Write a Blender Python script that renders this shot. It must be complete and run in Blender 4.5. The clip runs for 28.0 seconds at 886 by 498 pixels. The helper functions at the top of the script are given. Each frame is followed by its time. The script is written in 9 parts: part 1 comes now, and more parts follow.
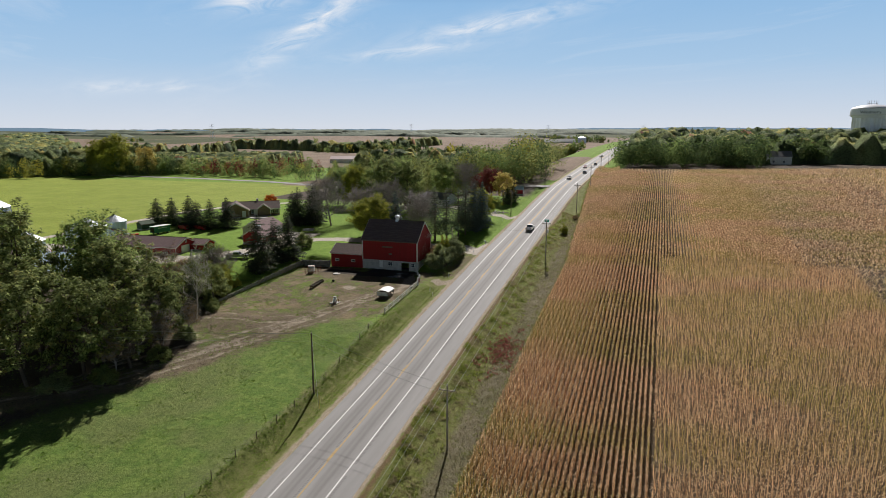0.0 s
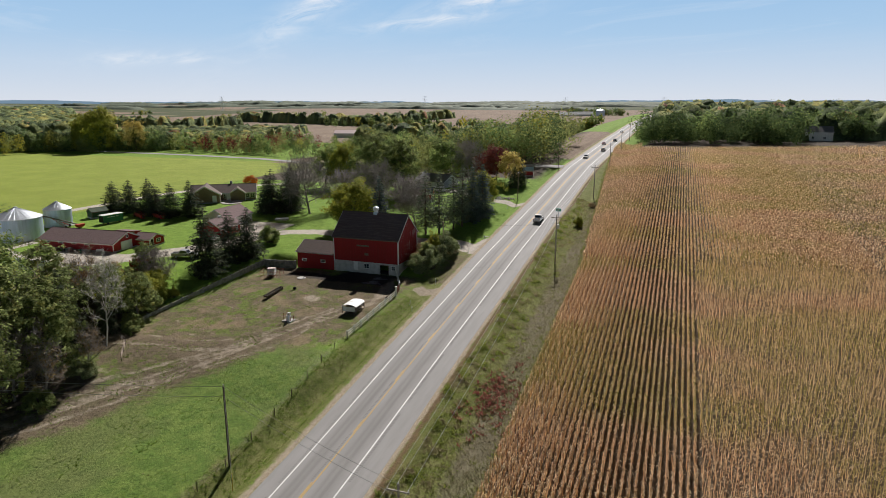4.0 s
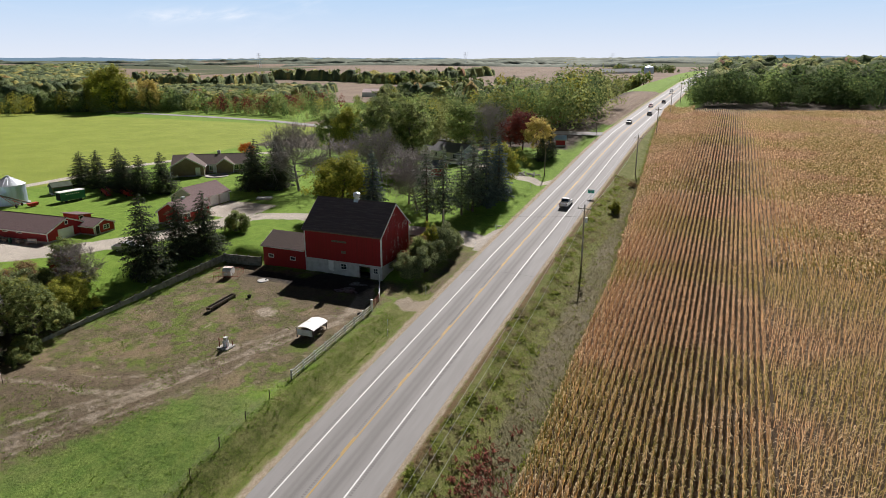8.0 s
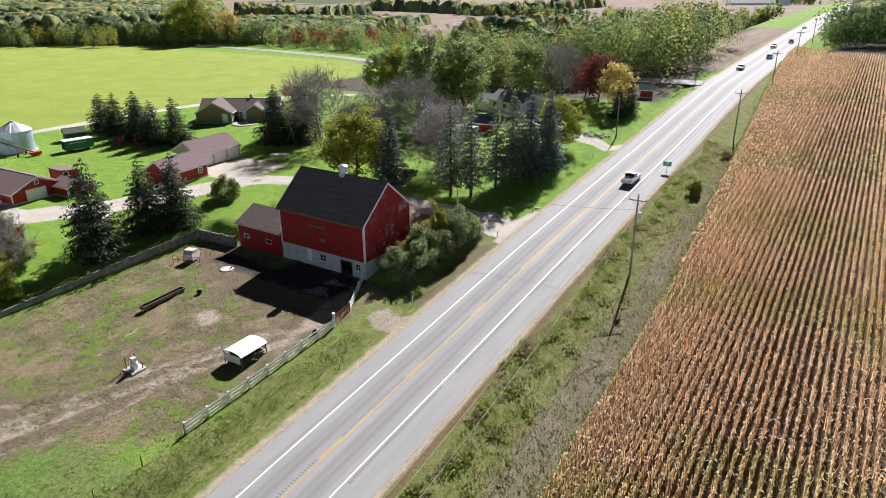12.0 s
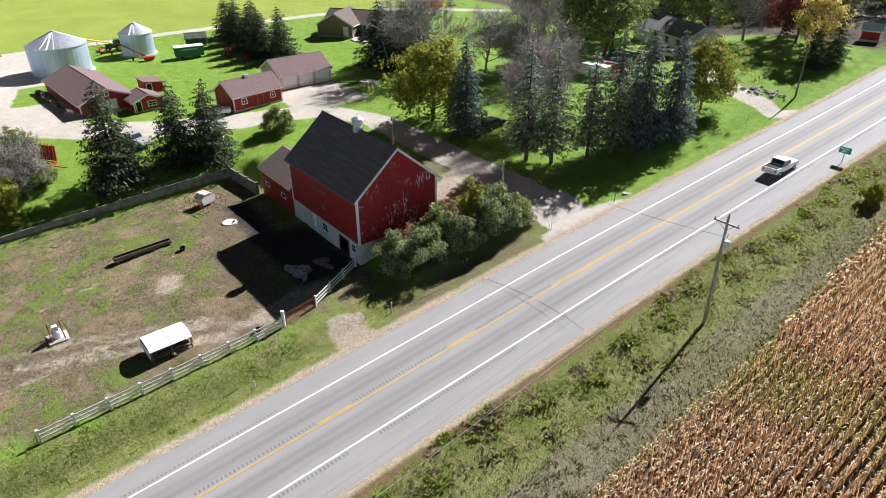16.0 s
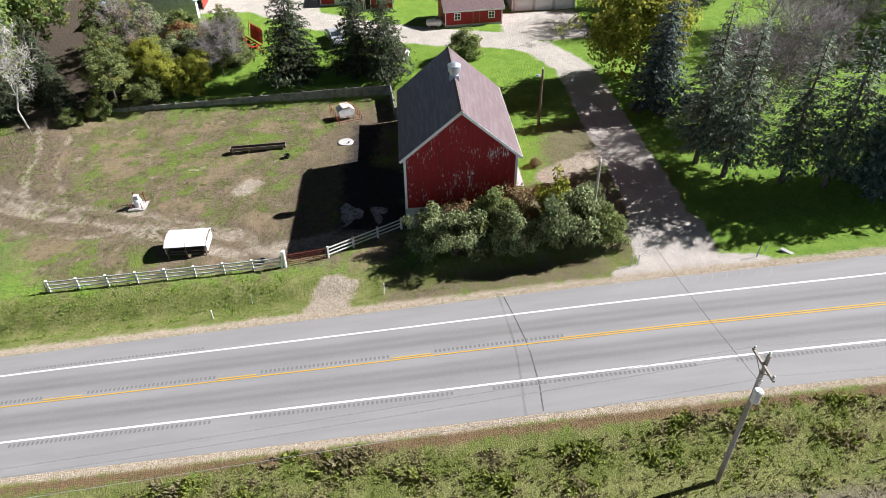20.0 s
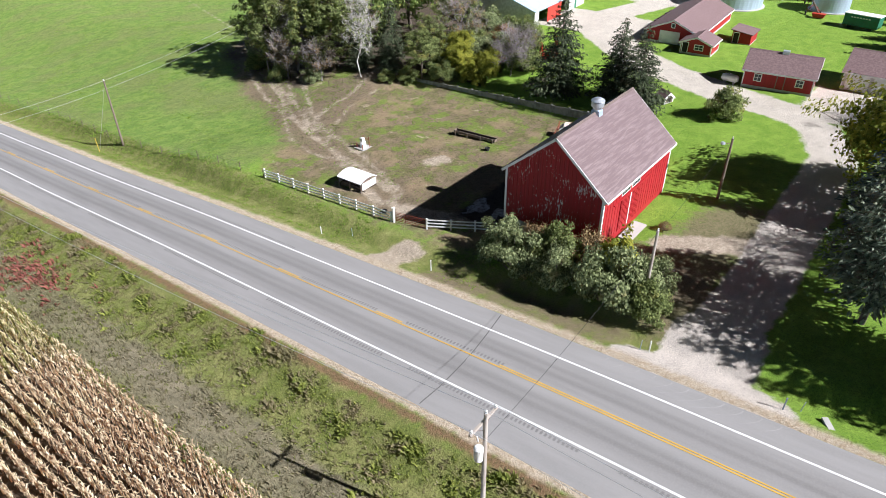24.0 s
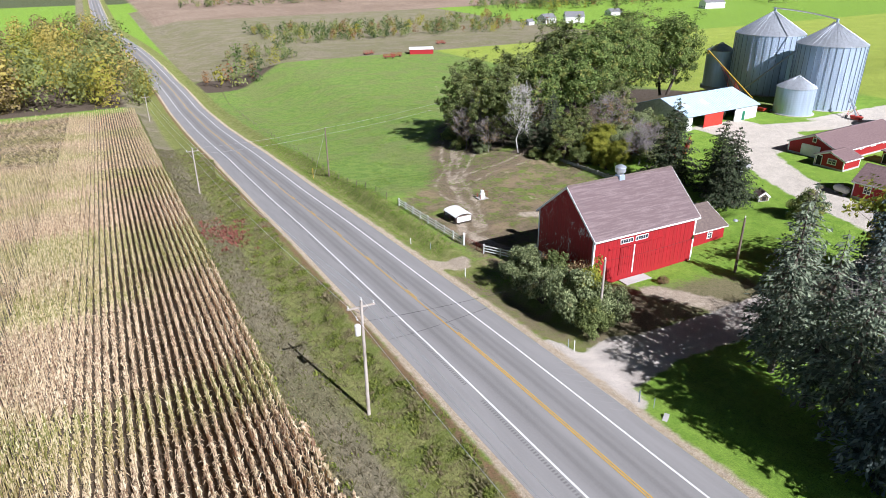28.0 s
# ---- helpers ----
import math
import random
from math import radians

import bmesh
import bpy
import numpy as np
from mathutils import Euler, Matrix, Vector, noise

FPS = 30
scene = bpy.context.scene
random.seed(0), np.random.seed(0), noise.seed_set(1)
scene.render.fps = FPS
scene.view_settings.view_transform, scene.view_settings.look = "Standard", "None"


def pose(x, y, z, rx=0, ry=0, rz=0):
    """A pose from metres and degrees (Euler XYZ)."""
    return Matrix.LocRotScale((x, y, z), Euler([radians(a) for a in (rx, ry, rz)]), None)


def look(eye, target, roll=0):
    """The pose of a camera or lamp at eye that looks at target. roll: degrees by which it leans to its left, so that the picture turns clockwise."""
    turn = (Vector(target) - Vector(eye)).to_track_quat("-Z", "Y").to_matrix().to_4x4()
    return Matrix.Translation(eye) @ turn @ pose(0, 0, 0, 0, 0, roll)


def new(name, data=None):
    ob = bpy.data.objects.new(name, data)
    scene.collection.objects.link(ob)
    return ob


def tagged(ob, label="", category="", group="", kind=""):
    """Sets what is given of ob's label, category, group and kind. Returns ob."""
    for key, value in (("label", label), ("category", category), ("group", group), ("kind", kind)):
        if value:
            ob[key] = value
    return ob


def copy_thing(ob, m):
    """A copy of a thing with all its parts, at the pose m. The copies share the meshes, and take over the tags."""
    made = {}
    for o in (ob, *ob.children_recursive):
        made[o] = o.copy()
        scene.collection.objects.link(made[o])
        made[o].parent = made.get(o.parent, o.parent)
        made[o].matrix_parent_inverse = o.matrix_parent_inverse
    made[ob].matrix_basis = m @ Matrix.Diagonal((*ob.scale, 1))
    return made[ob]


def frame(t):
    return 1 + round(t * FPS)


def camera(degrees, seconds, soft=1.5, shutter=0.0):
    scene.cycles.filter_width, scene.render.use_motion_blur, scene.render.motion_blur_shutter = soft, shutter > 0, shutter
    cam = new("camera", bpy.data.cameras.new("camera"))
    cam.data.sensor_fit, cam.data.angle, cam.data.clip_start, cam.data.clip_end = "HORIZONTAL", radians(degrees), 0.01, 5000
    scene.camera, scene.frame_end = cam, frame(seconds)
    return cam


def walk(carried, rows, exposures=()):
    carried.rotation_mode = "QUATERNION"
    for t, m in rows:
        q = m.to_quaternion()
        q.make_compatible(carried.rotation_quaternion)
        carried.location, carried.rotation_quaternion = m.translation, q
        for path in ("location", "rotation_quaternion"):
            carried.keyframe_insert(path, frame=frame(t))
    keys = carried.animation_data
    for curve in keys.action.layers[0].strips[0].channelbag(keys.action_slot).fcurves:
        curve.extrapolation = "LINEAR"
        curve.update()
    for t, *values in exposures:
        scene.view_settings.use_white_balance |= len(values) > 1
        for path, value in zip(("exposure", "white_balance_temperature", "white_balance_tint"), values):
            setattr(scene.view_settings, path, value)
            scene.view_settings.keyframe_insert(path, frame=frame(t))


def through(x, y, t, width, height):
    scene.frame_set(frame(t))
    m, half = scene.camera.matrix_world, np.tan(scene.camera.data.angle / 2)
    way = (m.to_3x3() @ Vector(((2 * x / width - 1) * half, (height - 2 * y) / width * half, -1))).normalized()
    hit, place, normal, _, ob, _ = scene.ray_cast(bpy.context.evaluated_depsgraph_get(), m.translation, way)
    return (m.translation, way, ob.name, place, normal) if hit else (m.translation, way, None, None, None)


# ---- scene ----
cam = camera(68.4, 28.0, soft=0.6)
METRES, EYE, TILT, LEAN, TURN = 220.0, 36.2, 5.1, -1.8, 18.6
ROWS = [
    (0.0, 0.0, 0.0, 0.0, -0.51, -15.76, 1.8),
    (0.5, 0.0027, 0.0177, -0.0016, -0.55, -16.02, 1.78),
    (1.0, 0.0058, 0.0353, -0.0032, -0.5, -16.28, 1.79),
    (1.5, 0.0093, 0.0528, -0.0048, -0.4, -16.54, 1.78),
    (2.0, 0.013, 0.0702, -0.0065, -0.22, -16.84, 1.79),
    (2.5, 0.0169, 0.0876, -0.0082, 0.0, -17.12, 1.81),
    (3.0, 0.0209, 0.1049, -0.0099, 0.26, -17.43, 1.85),
    (3.5, 0.0249, 0.1224, -0.0117, 0.55, -17.73, 1.88),
    (5.5, 0.0407, 0.192, -0.0185, 2.03, -19.18, 2.11),
    (6.0, 0.044, 0.2093, -0.0201, 2.39, -19.61, 2.15),
    (6.5, 0.0479, 0.2268, -0.0219, 2.79, -20.06, 2.2),
    (7.0, 0.0524, 0.2442, -0.0234, 3.28, -20.54, 2.24),
    (7.5, 0.0571, 0.2614, -0.0251, 3.86, -21.01, 2.3),
    (8.0, 0.062, 0.2785, -0.0269, 4.54, -21.5, 2.37),
    (8.5, 0.0674, 0.2955, -0.0285, 5.32, -22.04, 2.43),
    (9.0, 0.0732, 0.3123, -0.0302, 6.22, -22.58, 2.52),
    (9.5, 0.0792, 0.329, -0.0319, 7.2, -23.16, 2.62),
    (10.0, 0.0851, 0.3457, -0.0335, 8.3, -23.75, 2.73),
    (10.5, 0.0913, 0.3623, -0.0352, 9.51, -24.43, 2.84),
    (11.0, 0.0977, 0.3787, -0.037, 10.83, -25.14, 2.95),
    (11.5, 0.1042, 0.3949, -0.0386, 12.28, -25.86, 3.09),
    (12.0, 0.1107, 0.411, -0.0402, 13.84, -26.58, 3.23),
    (12.5, 0.1173, 0.4273, -0.0419, 15.54, -27.29, 3.37),
    (14.5, 0.1444, 0.4926, -0.049, 24.22, -30.44, 3.96),
    (15.0, 0.1512, 0.5089, -0.0505, 26.86, -31.27, 4.13),
    (15.5, 0.1577, 0.5257, -0.052, 29.78, -32.1, 4.32),
    (16.0, 0.164, 0.5431, -0.0538, 32.98, -32.94, 4.55),
    (16.5, 0.1701, 0.5601, -0.0555, 36.38, -33.77, 4.74),
    (17.0, 0.1761, 0.5772, -0.057, 40.0, -34.56, 4.94),
    (17.5, 0.1819, 0.5944, -0.0587, 44.0, -35.31, 5.15),
    (18.0, 0.187, 0.6119, -0.0604, 48.26, -35.94, 5.4),
    (18.5, 0.1919, 0.6291, -0.0622, 52.77, -36.46, 5.61),
    (19.0, 0.1962, 0.6452, -0.0639, 57.26, -36.85, 5.73),
    (19.5, 0.2003, 0.6625, -0.0656, 62.21, -37.08, 5.9),
    (20.0, 0.2042, 0.6797, -0.0673, 67.38, -37.17, 5.94),
    (20.5, 0.208, 0.6973, -0.0691, 72.81, -37.04, 5.96),
    (21.0, 0.2118, 0.7148, -0.0709, 78.38, -36.66, 5.93),
    (21.5, 0.2155, 0.7322, -0.0725, 84.04, -36.06, 5.81),
    (23.5, 0.2289, 0.8011, -0.0793, 105.12, -31.82, 5.02),
    (24.0, 0.232, 0.8183, -0.0811, 109.71, -30.47, 4.74),
    (24.5, 0.2351, 0.8357, -0.0828, 113.97, -29.05, 4.48),
    (25.0, 0.2382, 0.8532, -0.0844, 117.84, -27.61, 4.23),
    (25.5, 0.2413, 0.8707, -0.0862, 121.39, -26.16, 3.96),
    (26.0, 0.2446, 0.8882, -0.0878, 124.59, -24.76, 3.72),
    (26.5, 0.248, 0.9059, -0.0894, 127.5, -23.39, 3.51),
    (27.0, 0.2516, 0.9234, -0.091, 130.05, -22.07, 3.32),
    (27.5, 0.2551, 0.9409, -0.0927, 132.33, -20.82, 3.11),
    (28.0, 0.2591, 0.9582, -0.0942, 134.38, -19.65, 2.96),
]
walk(cam, [(t, pose(0, 0, EYE, TILT, LEAN, TURN) @ pose(METRES * x, METRES * y, METRES * z, 90 + pitch, roll, yaw)) for t, x, y, z, yaw, pitch, roll in ROWS],
     exposures=[(0.0, 0.32, 6750, 12), (6.0, 0.45, 6750, 12), (8.0, 0.56, 6700, 14), (10.0, 0.82, 6600, 15), (12.0, 1.17, 6250, 14), (15.0, 1.24, 6250, 13), (20.0, 1.18, 6200, 13), (24.0, 1.1, 6100, 14), (28.0, 0.92, 5950, 16)])

# ---- sky and sun ----
TO_SUN = Vector((-2.7, 15.3, 11.9)).normalized()
world = bpy.data.worlds.new("sky")
scene.world = world
world.use_nodes = True
wn, wl = world.node_tree.nodes, world.node_tree.links
wn.clear()
sky = wn.new("ShaderNodeTexSky")
sky.sky_type = "NISHITA"
sky.sun_disc = False
sky.sun_elevation = radians(37.4)
sky.sun_rotation = radians(-10.0)
sky.altitude = 250
sky.air_density, sky.dust_density, sky.ozone_density = 0.04, 0.01, 2.0
# thin high clouds, stretched wisps that fade towards the horizon
wcoord = wn.new("ShaderNodeTexCoord")
wsep = wn.new("ShaderNodeSeparateXYZ")
wl.new(wcoord.outputs["Generated"], wsep.inputs[0])


def wmath(op, a, b=None, clamp=False):
    n = wn.new("ShaderNodeMath")
    n.operation, n.use_clamp = op, clamp
    for i, v in enumerate((a, b)):
        if v is None:
            continue
        if isinstance(v, (int, float)):
            n.inputs[i].default_value = v
        else:
            wl.new(v, n.inputs[i])
    return n.outputs[0]


up = wmath("MAXIMUM", wsep.outputs["Z"], 0.03)
cx, cy = wmath("DIVIDE", wsep.outputs["X"], up), wmath("DIVIDE", wsep.outputs["Y"], up)
wcomb = wn.new("ShaderNodeCombineXYZ")
wl.new(wmath("MULTIPLY", wmath("ADD", cx, wmath("MULTIPLY", cy, 0.55)), 0.55), wcomb.inputs[0])
wl.new(wmath("MULTIPLY", wmath("SUBTRACT", cy, wmath("MULTIPLY", cx, 0.3)), 0.2), wcomb.inputs[1])
wnoise = wn.new("ShaderNodeTexNoise")
wnoise.inputs["Scale"].default_value, wnoise.inputs["Detail"].default_value, wnoise.inputs["Roughness"].default_value = 0.9, 9.0, 0.62
wnoise.inputs["Distortion"].default_value = 0.6
wl.new(wcomb.outputs[0], wnoise.inputs["Vector"])
wsoft = wn.new("ShaderNodeMapRange")
wsoft.inputs["From Min"].default_value, wsoft.inputs["From Max"].default_value = 0.54, 0.72
wl.new(wnoise.outputs["Fac"], wsoft.inputs["Value"])
wfade = wn.new("ShaderNodeMapRange")
wfade.inputs["From Min"].default_value, wfade.inputs["From Max"].default_value = 0.04, 0.16
wl.new(wsep.outputs["Z"], wfade.inputs["Value"])
wmix = wn.new("ShaderNodeMixRGB")
wmix.inputs["Color2"].default_value = (13.5, 14.2, 15.0, 1)
# the longer streaks of cloud: (bearing, height, half length, half width, slope)
waz = wmath("ARCTAN2", wsep.outputs["X"], wsep.outputs["Y"])
streaks = None
for ca, cz, ln, wd, slope in ((-0.5, 0.146, 0.085, 0.016, 0.62), (-0.585, 0.172, 0.05, 0.012, 0.1), (-0.36, 0.11, 0.075, 0.007, 0.1), (-0.235, 0.147, 0.1, 0.01, 0.17), (-0.775, 0.053, 0.035, 0.006, 0.05), (-0.7, 0.056, 0.018, 0.006, 0.05)):
    da, dz = wmath("SUBTRACT", waz, ca), wmath("SUBTRACT", wsep.outputs["Z"], cz)
    v = wmath("DIVIDE", wmath("SUBTRACT", dz, wmath("MULTIPLY", da, slope)), wd)
    q = wmath("ADD", wmath("POWER", wmath("ABSOLUTE", wmath("DIVIDE", da, ln)), 2.0), wmath("POWER", wmath("ABSOLUTE", v), 2.0))
    g = wmath("DIVIDE", 1.0, wmath("ADD", 1.0, wmath("POWER", q, 1.5)))
    streaks = g if streaks is None else wmath("MAXIMUM", streaks, g)
wco = wn.new("ShaderNodeCombineXYZ")
wl.new(wmath("MULTIPLY", wmath("ADD", waz, wmath("MULTIPLY", wsep.outputs["Z"], 0.8)), 9.0), wco.inputs[0])
wl.new(wmath("MULTIPLY", wmath("SUBTRACT", wsep.outputs["Z"], wmath("MULTIPLY", waz, 0.25)), 34.0), wco.inputs[1])
wfine = wn.new("ShaderNodeTexNoise")
wfine.inputs["Scale"].default_value, wfine.inputs["Detail"].default_value, wfine.inputs["Roughness"].default_value, wfine.inputs["Distortion"].default_value = 1.6, 8.0, 0.62, 0.9
wl.new(wco.outputs[0], wfine.inputs["Vector"])
wtear = wn.new("ShaderNodeMapRange")
wtear.inputs["From Min"].default_value, wtear.inputs["From Max"].default_value = 0.34, 0.72
wl.new(wfine.outputs["Fac"], wtear.inputs["Value"])
wisp = wmath("MULTIPLY", wmath("MULTIPLY", streaks, wtear.outputs[0]), 0.95, True)
wl.new(wmath("ADD", wmath("MULTIPLY", wmath("MULTIPLY", wsoft.outputs[0], wfade.outputs[0]), 0.35), wisp, True), wmix.inputs["Fac"])
# pale haze low over the horizon
whaze = wn.new("ShaderNodeMapRange")
whaze.interpolation_type = "SMOOTHSTEP"
whaze.inputs["From Min"].default_value, whaze.inputs["From Max"].default_value = 0.17, 0.23
whaze.inputs["To Min"].default_value, whaze.inputs["To Max"].default_value = 1.0, 0.0
wl.new(wsep.outputs["Z"], whaze.inputs["Value"])
whmix = wn.new("ShaderNodeMixRGB")
wband = wn.new("ShaderNodeValToRGB")
wband.color_ramp.elements[0].position, wband.color_ramp.elements[0].color = 0.0, (10.1, 11.3, 12.9, 1)
wband.color_ramp.elements[1].position, wband.color_ramp.elements[1].color = 0.22, (3.3, 7.2, 12.3, 1)
mid_band = wband.color_ramp.elements.new(0.09)
mid_band.color = (6.0, 9.2, 12.9, 1)
wl.new(wsep.outputs["Z"], wband.inputs[0])
wl.new(wband.outputs[0], whmix.inputs["Color2"])
wl.new(whaze.outputs[0], whmix.inputs["Fac"])
wl.new(whmix.outputs[0], wmix.inputs["Color1"])
wl.new(sky.outputs[0], whmix.inputs["Color1"])
wback = wn.new("ShaderNodeBackground")
wback.inputs["Strength"].default_value = 0.05
wl.new(wmix.outputs[0], wback.inputs["Color"])
wout = wn.new("ShaderNodeOutputWorld")
wl.new(wback.outputs[0], wout.inputs["Surface"])

sun = bpy.data.lights.new("sun", "SUN")
sun.energy, sun.angle, sun.color = 5.0, radians(0.53), (1.0, 0.98, 0.975)
sun_ob = new("sun", sun)
sun_ob.matrix_world = look(TO_SUN * 300, (0, 0, 0))

# ---- materials ----


class Mat:
    """A node material with short helpers."""

    def __init__(self, name, rough=0.8, spec=0.3, metal=0.0):
        self.m = bpy.data.materials.new(name)
        self.m.use_nodes = True
        self.n, self.l = self.m.node_tree.nodes, self.m.node_tree.links
        self.b = self.n["Principled BSDF"]
        self.b.inputs["Roughness"].default_value = rough
        self.b.inputs["Specular IOR Level"].default_value = spec
        self.b.inputs["Metallic"].default_value = metal
        self.geo = None

    def put(self, v, socket):
        if isinstance(v, (int, float)):
            socket.default_value = v
        elif isinstance(v, tuple):
            socket.default_value = (*v, 1) if len(v) == 3 and socket.type == "RGBA" else v
        else:
            self.l.new(v, socket)

    def pos(self, kind="Position", scale=None):
        if kind == "Position":
            self.geo = self.geo or self.n.new("ShaderNodeNewGeometry")
            out = self.geo.outputs["Position"]
        else:
            out = self.n.new("ShaderNodeTexCoord").outputs["Object"]
        if scale:
            mp = self.n.new("ShaderNodeMapping")
            mp.inputs["Scale"].default_value = scale
            self.l.new(out, mp.inputs[0])
            out = mp.outputs[0]
        return out

    def noise(self, scale, detail=4.0, rough=0.55, vec=None, distort=0.0):
        n = self.n.new("ShaderNodeTexNoise")
        n.inputs["Scale"].default_value, n.inputs["Detail"].default_value = scale, detail
        n.inputs["Roughness"].default_value, n.inputs["Distortion"].default_value = rough, distort
        self.l.new(vec or self.pos(), n.inputs["Vector"])
        return n.outputs["Fac"]

    def rng(self, v, a, b, c=0.0, d=1.0):
        n = self.n.new("ShaderNodeMapRange")
        n.interpolation_type = "SMOOTHSTEP"
        self.l.new(v, n.inputs["Value"])
        for k, x in zip(("From Min", "From Max", "To Min", "To Max"), (a, b, c, d)):
            n.inputs[k].default_value = x
        return n.outputs[0]

    def mix(self, f, a, b, mode="MIX"):
        n = self.n.new("ShaderNodeMixRGB")
        n.blend_type = mode
        self.put(f, n.inputs["Fac"]), self.put(a, n.inputs["Color1"]), self.put(b, n.inputs["Color2"])
        return n.outputs[0]

    def math(self, op, a, b=0.0, clamp=False):
        n = self.n.new("ShaderNodeMath")
        n.operation, n.use_clamp = op, clamp
        self.put(a, n.inputs[0]), self.put(b, n.inputs[1])
        return n.outputs[0]

    def attr(self, name):
        n = self.n.new("ShaderNodeAttribute")
        n.attribute_name = name
        return n.outputs["Fac"]

    def island(self):
        self.geo = self.geo or self.n.new("ShaderNodeNewGeometry")
        return self.geo.outputs["Random Per Island"]

    def rand(self):
        return self.n.new("ShaderNodeObjectInfo").outputs["Random"]

    def ramp(self, v, *stops):
        n = self.n.new("ShaderNodeValToRGB")
        e = n.color_ramp.elements
        while len(e) < len(stops):
            e.new(0.5)
        for el, (p, c) in zip(e, stops):
            el.position, el.color = p, (*c, 1)
        self.l.new(v, n.inputs[0])
        return n.outputs[0]

    def bump(self, h, strength=0.4, dist=0.02):
        n = self.n.new("ShaderNodeBump")
        n.inputs["Strength"].default_value, n.inputs["Distance"].default_value = strength, dist
        self.l.new(h, n.inputs["Height"])
        self.l.new(n.outputs[0], self.b.inputs["Normal"])

    def done(self, colour, rough=None):
        self.put(colour, self.b.inputs["Base Color"])
        if rough is not None:
            self.put(rough, self.b.inputs["Roughness"])
        return self.m


def worn(name, c1, c2, scale=1.5, rough=0.75, bump=0.0, spec=0.25, metal=0.0, fine=14.0):
    """A surface with stains at one scale and grain at a finer one."""
    k = Mat(name, rough, spec, metal)
    big, small = k.noise(scale, 4), k.noise(scale * fine, 3)
    c = k.mix(k.rng(big, 0.35, 0.7), c1, c2)
    c = k.mix(0.35, c, k.mix(small, tuple(0.72 * v for v in c1), tuple(min(1, 1.25 * v) for v in c2)))
    if bump:
        k.bump(small, bump, 0.02)
    return k.done(c)


def leaf_mat(name, dark, light, odd=None, odd_part=0.0, through=0.42, calm=False):
    k = Mat(name, 0.8, 0.06)
    r = k.island()
    if calm:
        r = k.math("ADD", k.math("MULTIPLY", r, 0.3), k.math("MULTIPLY", k.rng(k.noise(0.13, 2), 0.32, 0.68), 0.7))
    c = k.mix(k.math("POWER", r, 1.1), dark, light)
    if odd:
        c = k.mix(k.rng(k.noise(0.55, 2), 0.62 - odd_part, 0.72 - odd_part), c, k.mix(r, odd, tuple(0.6 * v for v in odd)))
    big = k.noise(0.35, 2)
    c = k.mix(k.rng(big, 0.35, 0.7, 0.0, 0.25), c, tuple(0.8 * v for v in dark))
    out = k.n["Material Output"]
    tr = k.n.new("ShaderNodeBsdfTranslucent")
    k.l.new(c, tr.inputs["Color"])
    mx = k.n.new("ShaderNodeMixShader")
    mx.inputs[0].default_value = through
    k.l.new(k.b.outputs[0], mx.inputs[1]), k.l.new(tr.outputs[0], mx.inputs[2])
    k.l.new(mx.outputs[0], out.inputs["Surface"])
    return k.done(c)


def siding(name, red, dirt, peel):
    """Painted vertical boards with bare grey flecks where the paint has gone."""
    k = Mat(name, 0.6, 0.3)
    boards = k.noise(1.0, 2, vec=k.pos("Position", (4.2, 4.2, 0.12)))
    fine = k.noise(1.0, 4, vec=k.pos("Position", (22, 22, 1.2)))
    c = k.mix(k.rng(boards, 0.3, 0.7), red, dirt)
    c = k.mix(k.rng(fine, 0.4, 0.75, 0, 0.35), c, tuple(0.55 * v for v in red))
    if peel:
        flakes = k.noise(1.0, 6, 0.7, vec=k.pos("Position", (7, 7, 2.2)))
        patch = k.noise(0.45, 2)
        c = k.mix(k.rng(k.math("ADD", flakes, k.math("MULTIPLY", patch, 0.5)), peel, peel + 0.03), c, (0.5, 0.45, 0.42))
    k.bump(boards, 0.3, 0.02)
    return k.done(c)


def shingle(name, c1, c2):
    k = Mat(name, 0.9, 0.2)
    n1 = k.noise(1.0, 2, vec=k.pos("Position", (3.0, 3.0, 7.0)))
    n2 = k.noise(9.0, 4)
    c = k.mix(k.rng(n1, 0.35, 0.65), c1, c2)
    c = k.mix(k.rng(n2, 0.3, 0.7, 0.0, 0.5), c, tuple(0.6 * v for v in c1))
    k.bump(n2, 0.12, 0.01)
    return k.done(c)


def ribbed(name, c, rough=0.35, metal=0.7):
    k = Mat(name, rough, 0.5, metal)
    st = k.noise(1.0, 3, vec=k.pos("Position", (1.6, 1.6, 0.15)))
    fine = k.noise(6.0, 3)
    return k.done(k.mix(k.rng(st, 0.35, 0.7, 0, 0.6), c, tuple(0.72 * v for v in c)), k.rng(fine, 0.3, 0.7, rough - 0.08, rough + 0.15))


def old_roof():
    """Worn dark shingles; the sun's sheen along the courses is painted as pale streaks."""
    k = Mat("sheen_streaked_shingles", 0.62, 0.35)
    painted_sheen = k.noise(1.0, 5, 0.7, vec=k.pos("Position", (0.35, 2.6, 5.0)))
    fine = k.noise(8.0, 4)
    c = k.mix(k.rng(painted_sheen, 0.42, 0.66), (0.135, 0.095, 0.095), (0.205, 0.155, 0.152))
    c = k.mix(k.rng(fine, 0.35, 0.7, 0, 0.5), c, (0.1, 0.073, 0.072))
    k.bump(fine, 0.2, 0.015)
    return k.done(c)


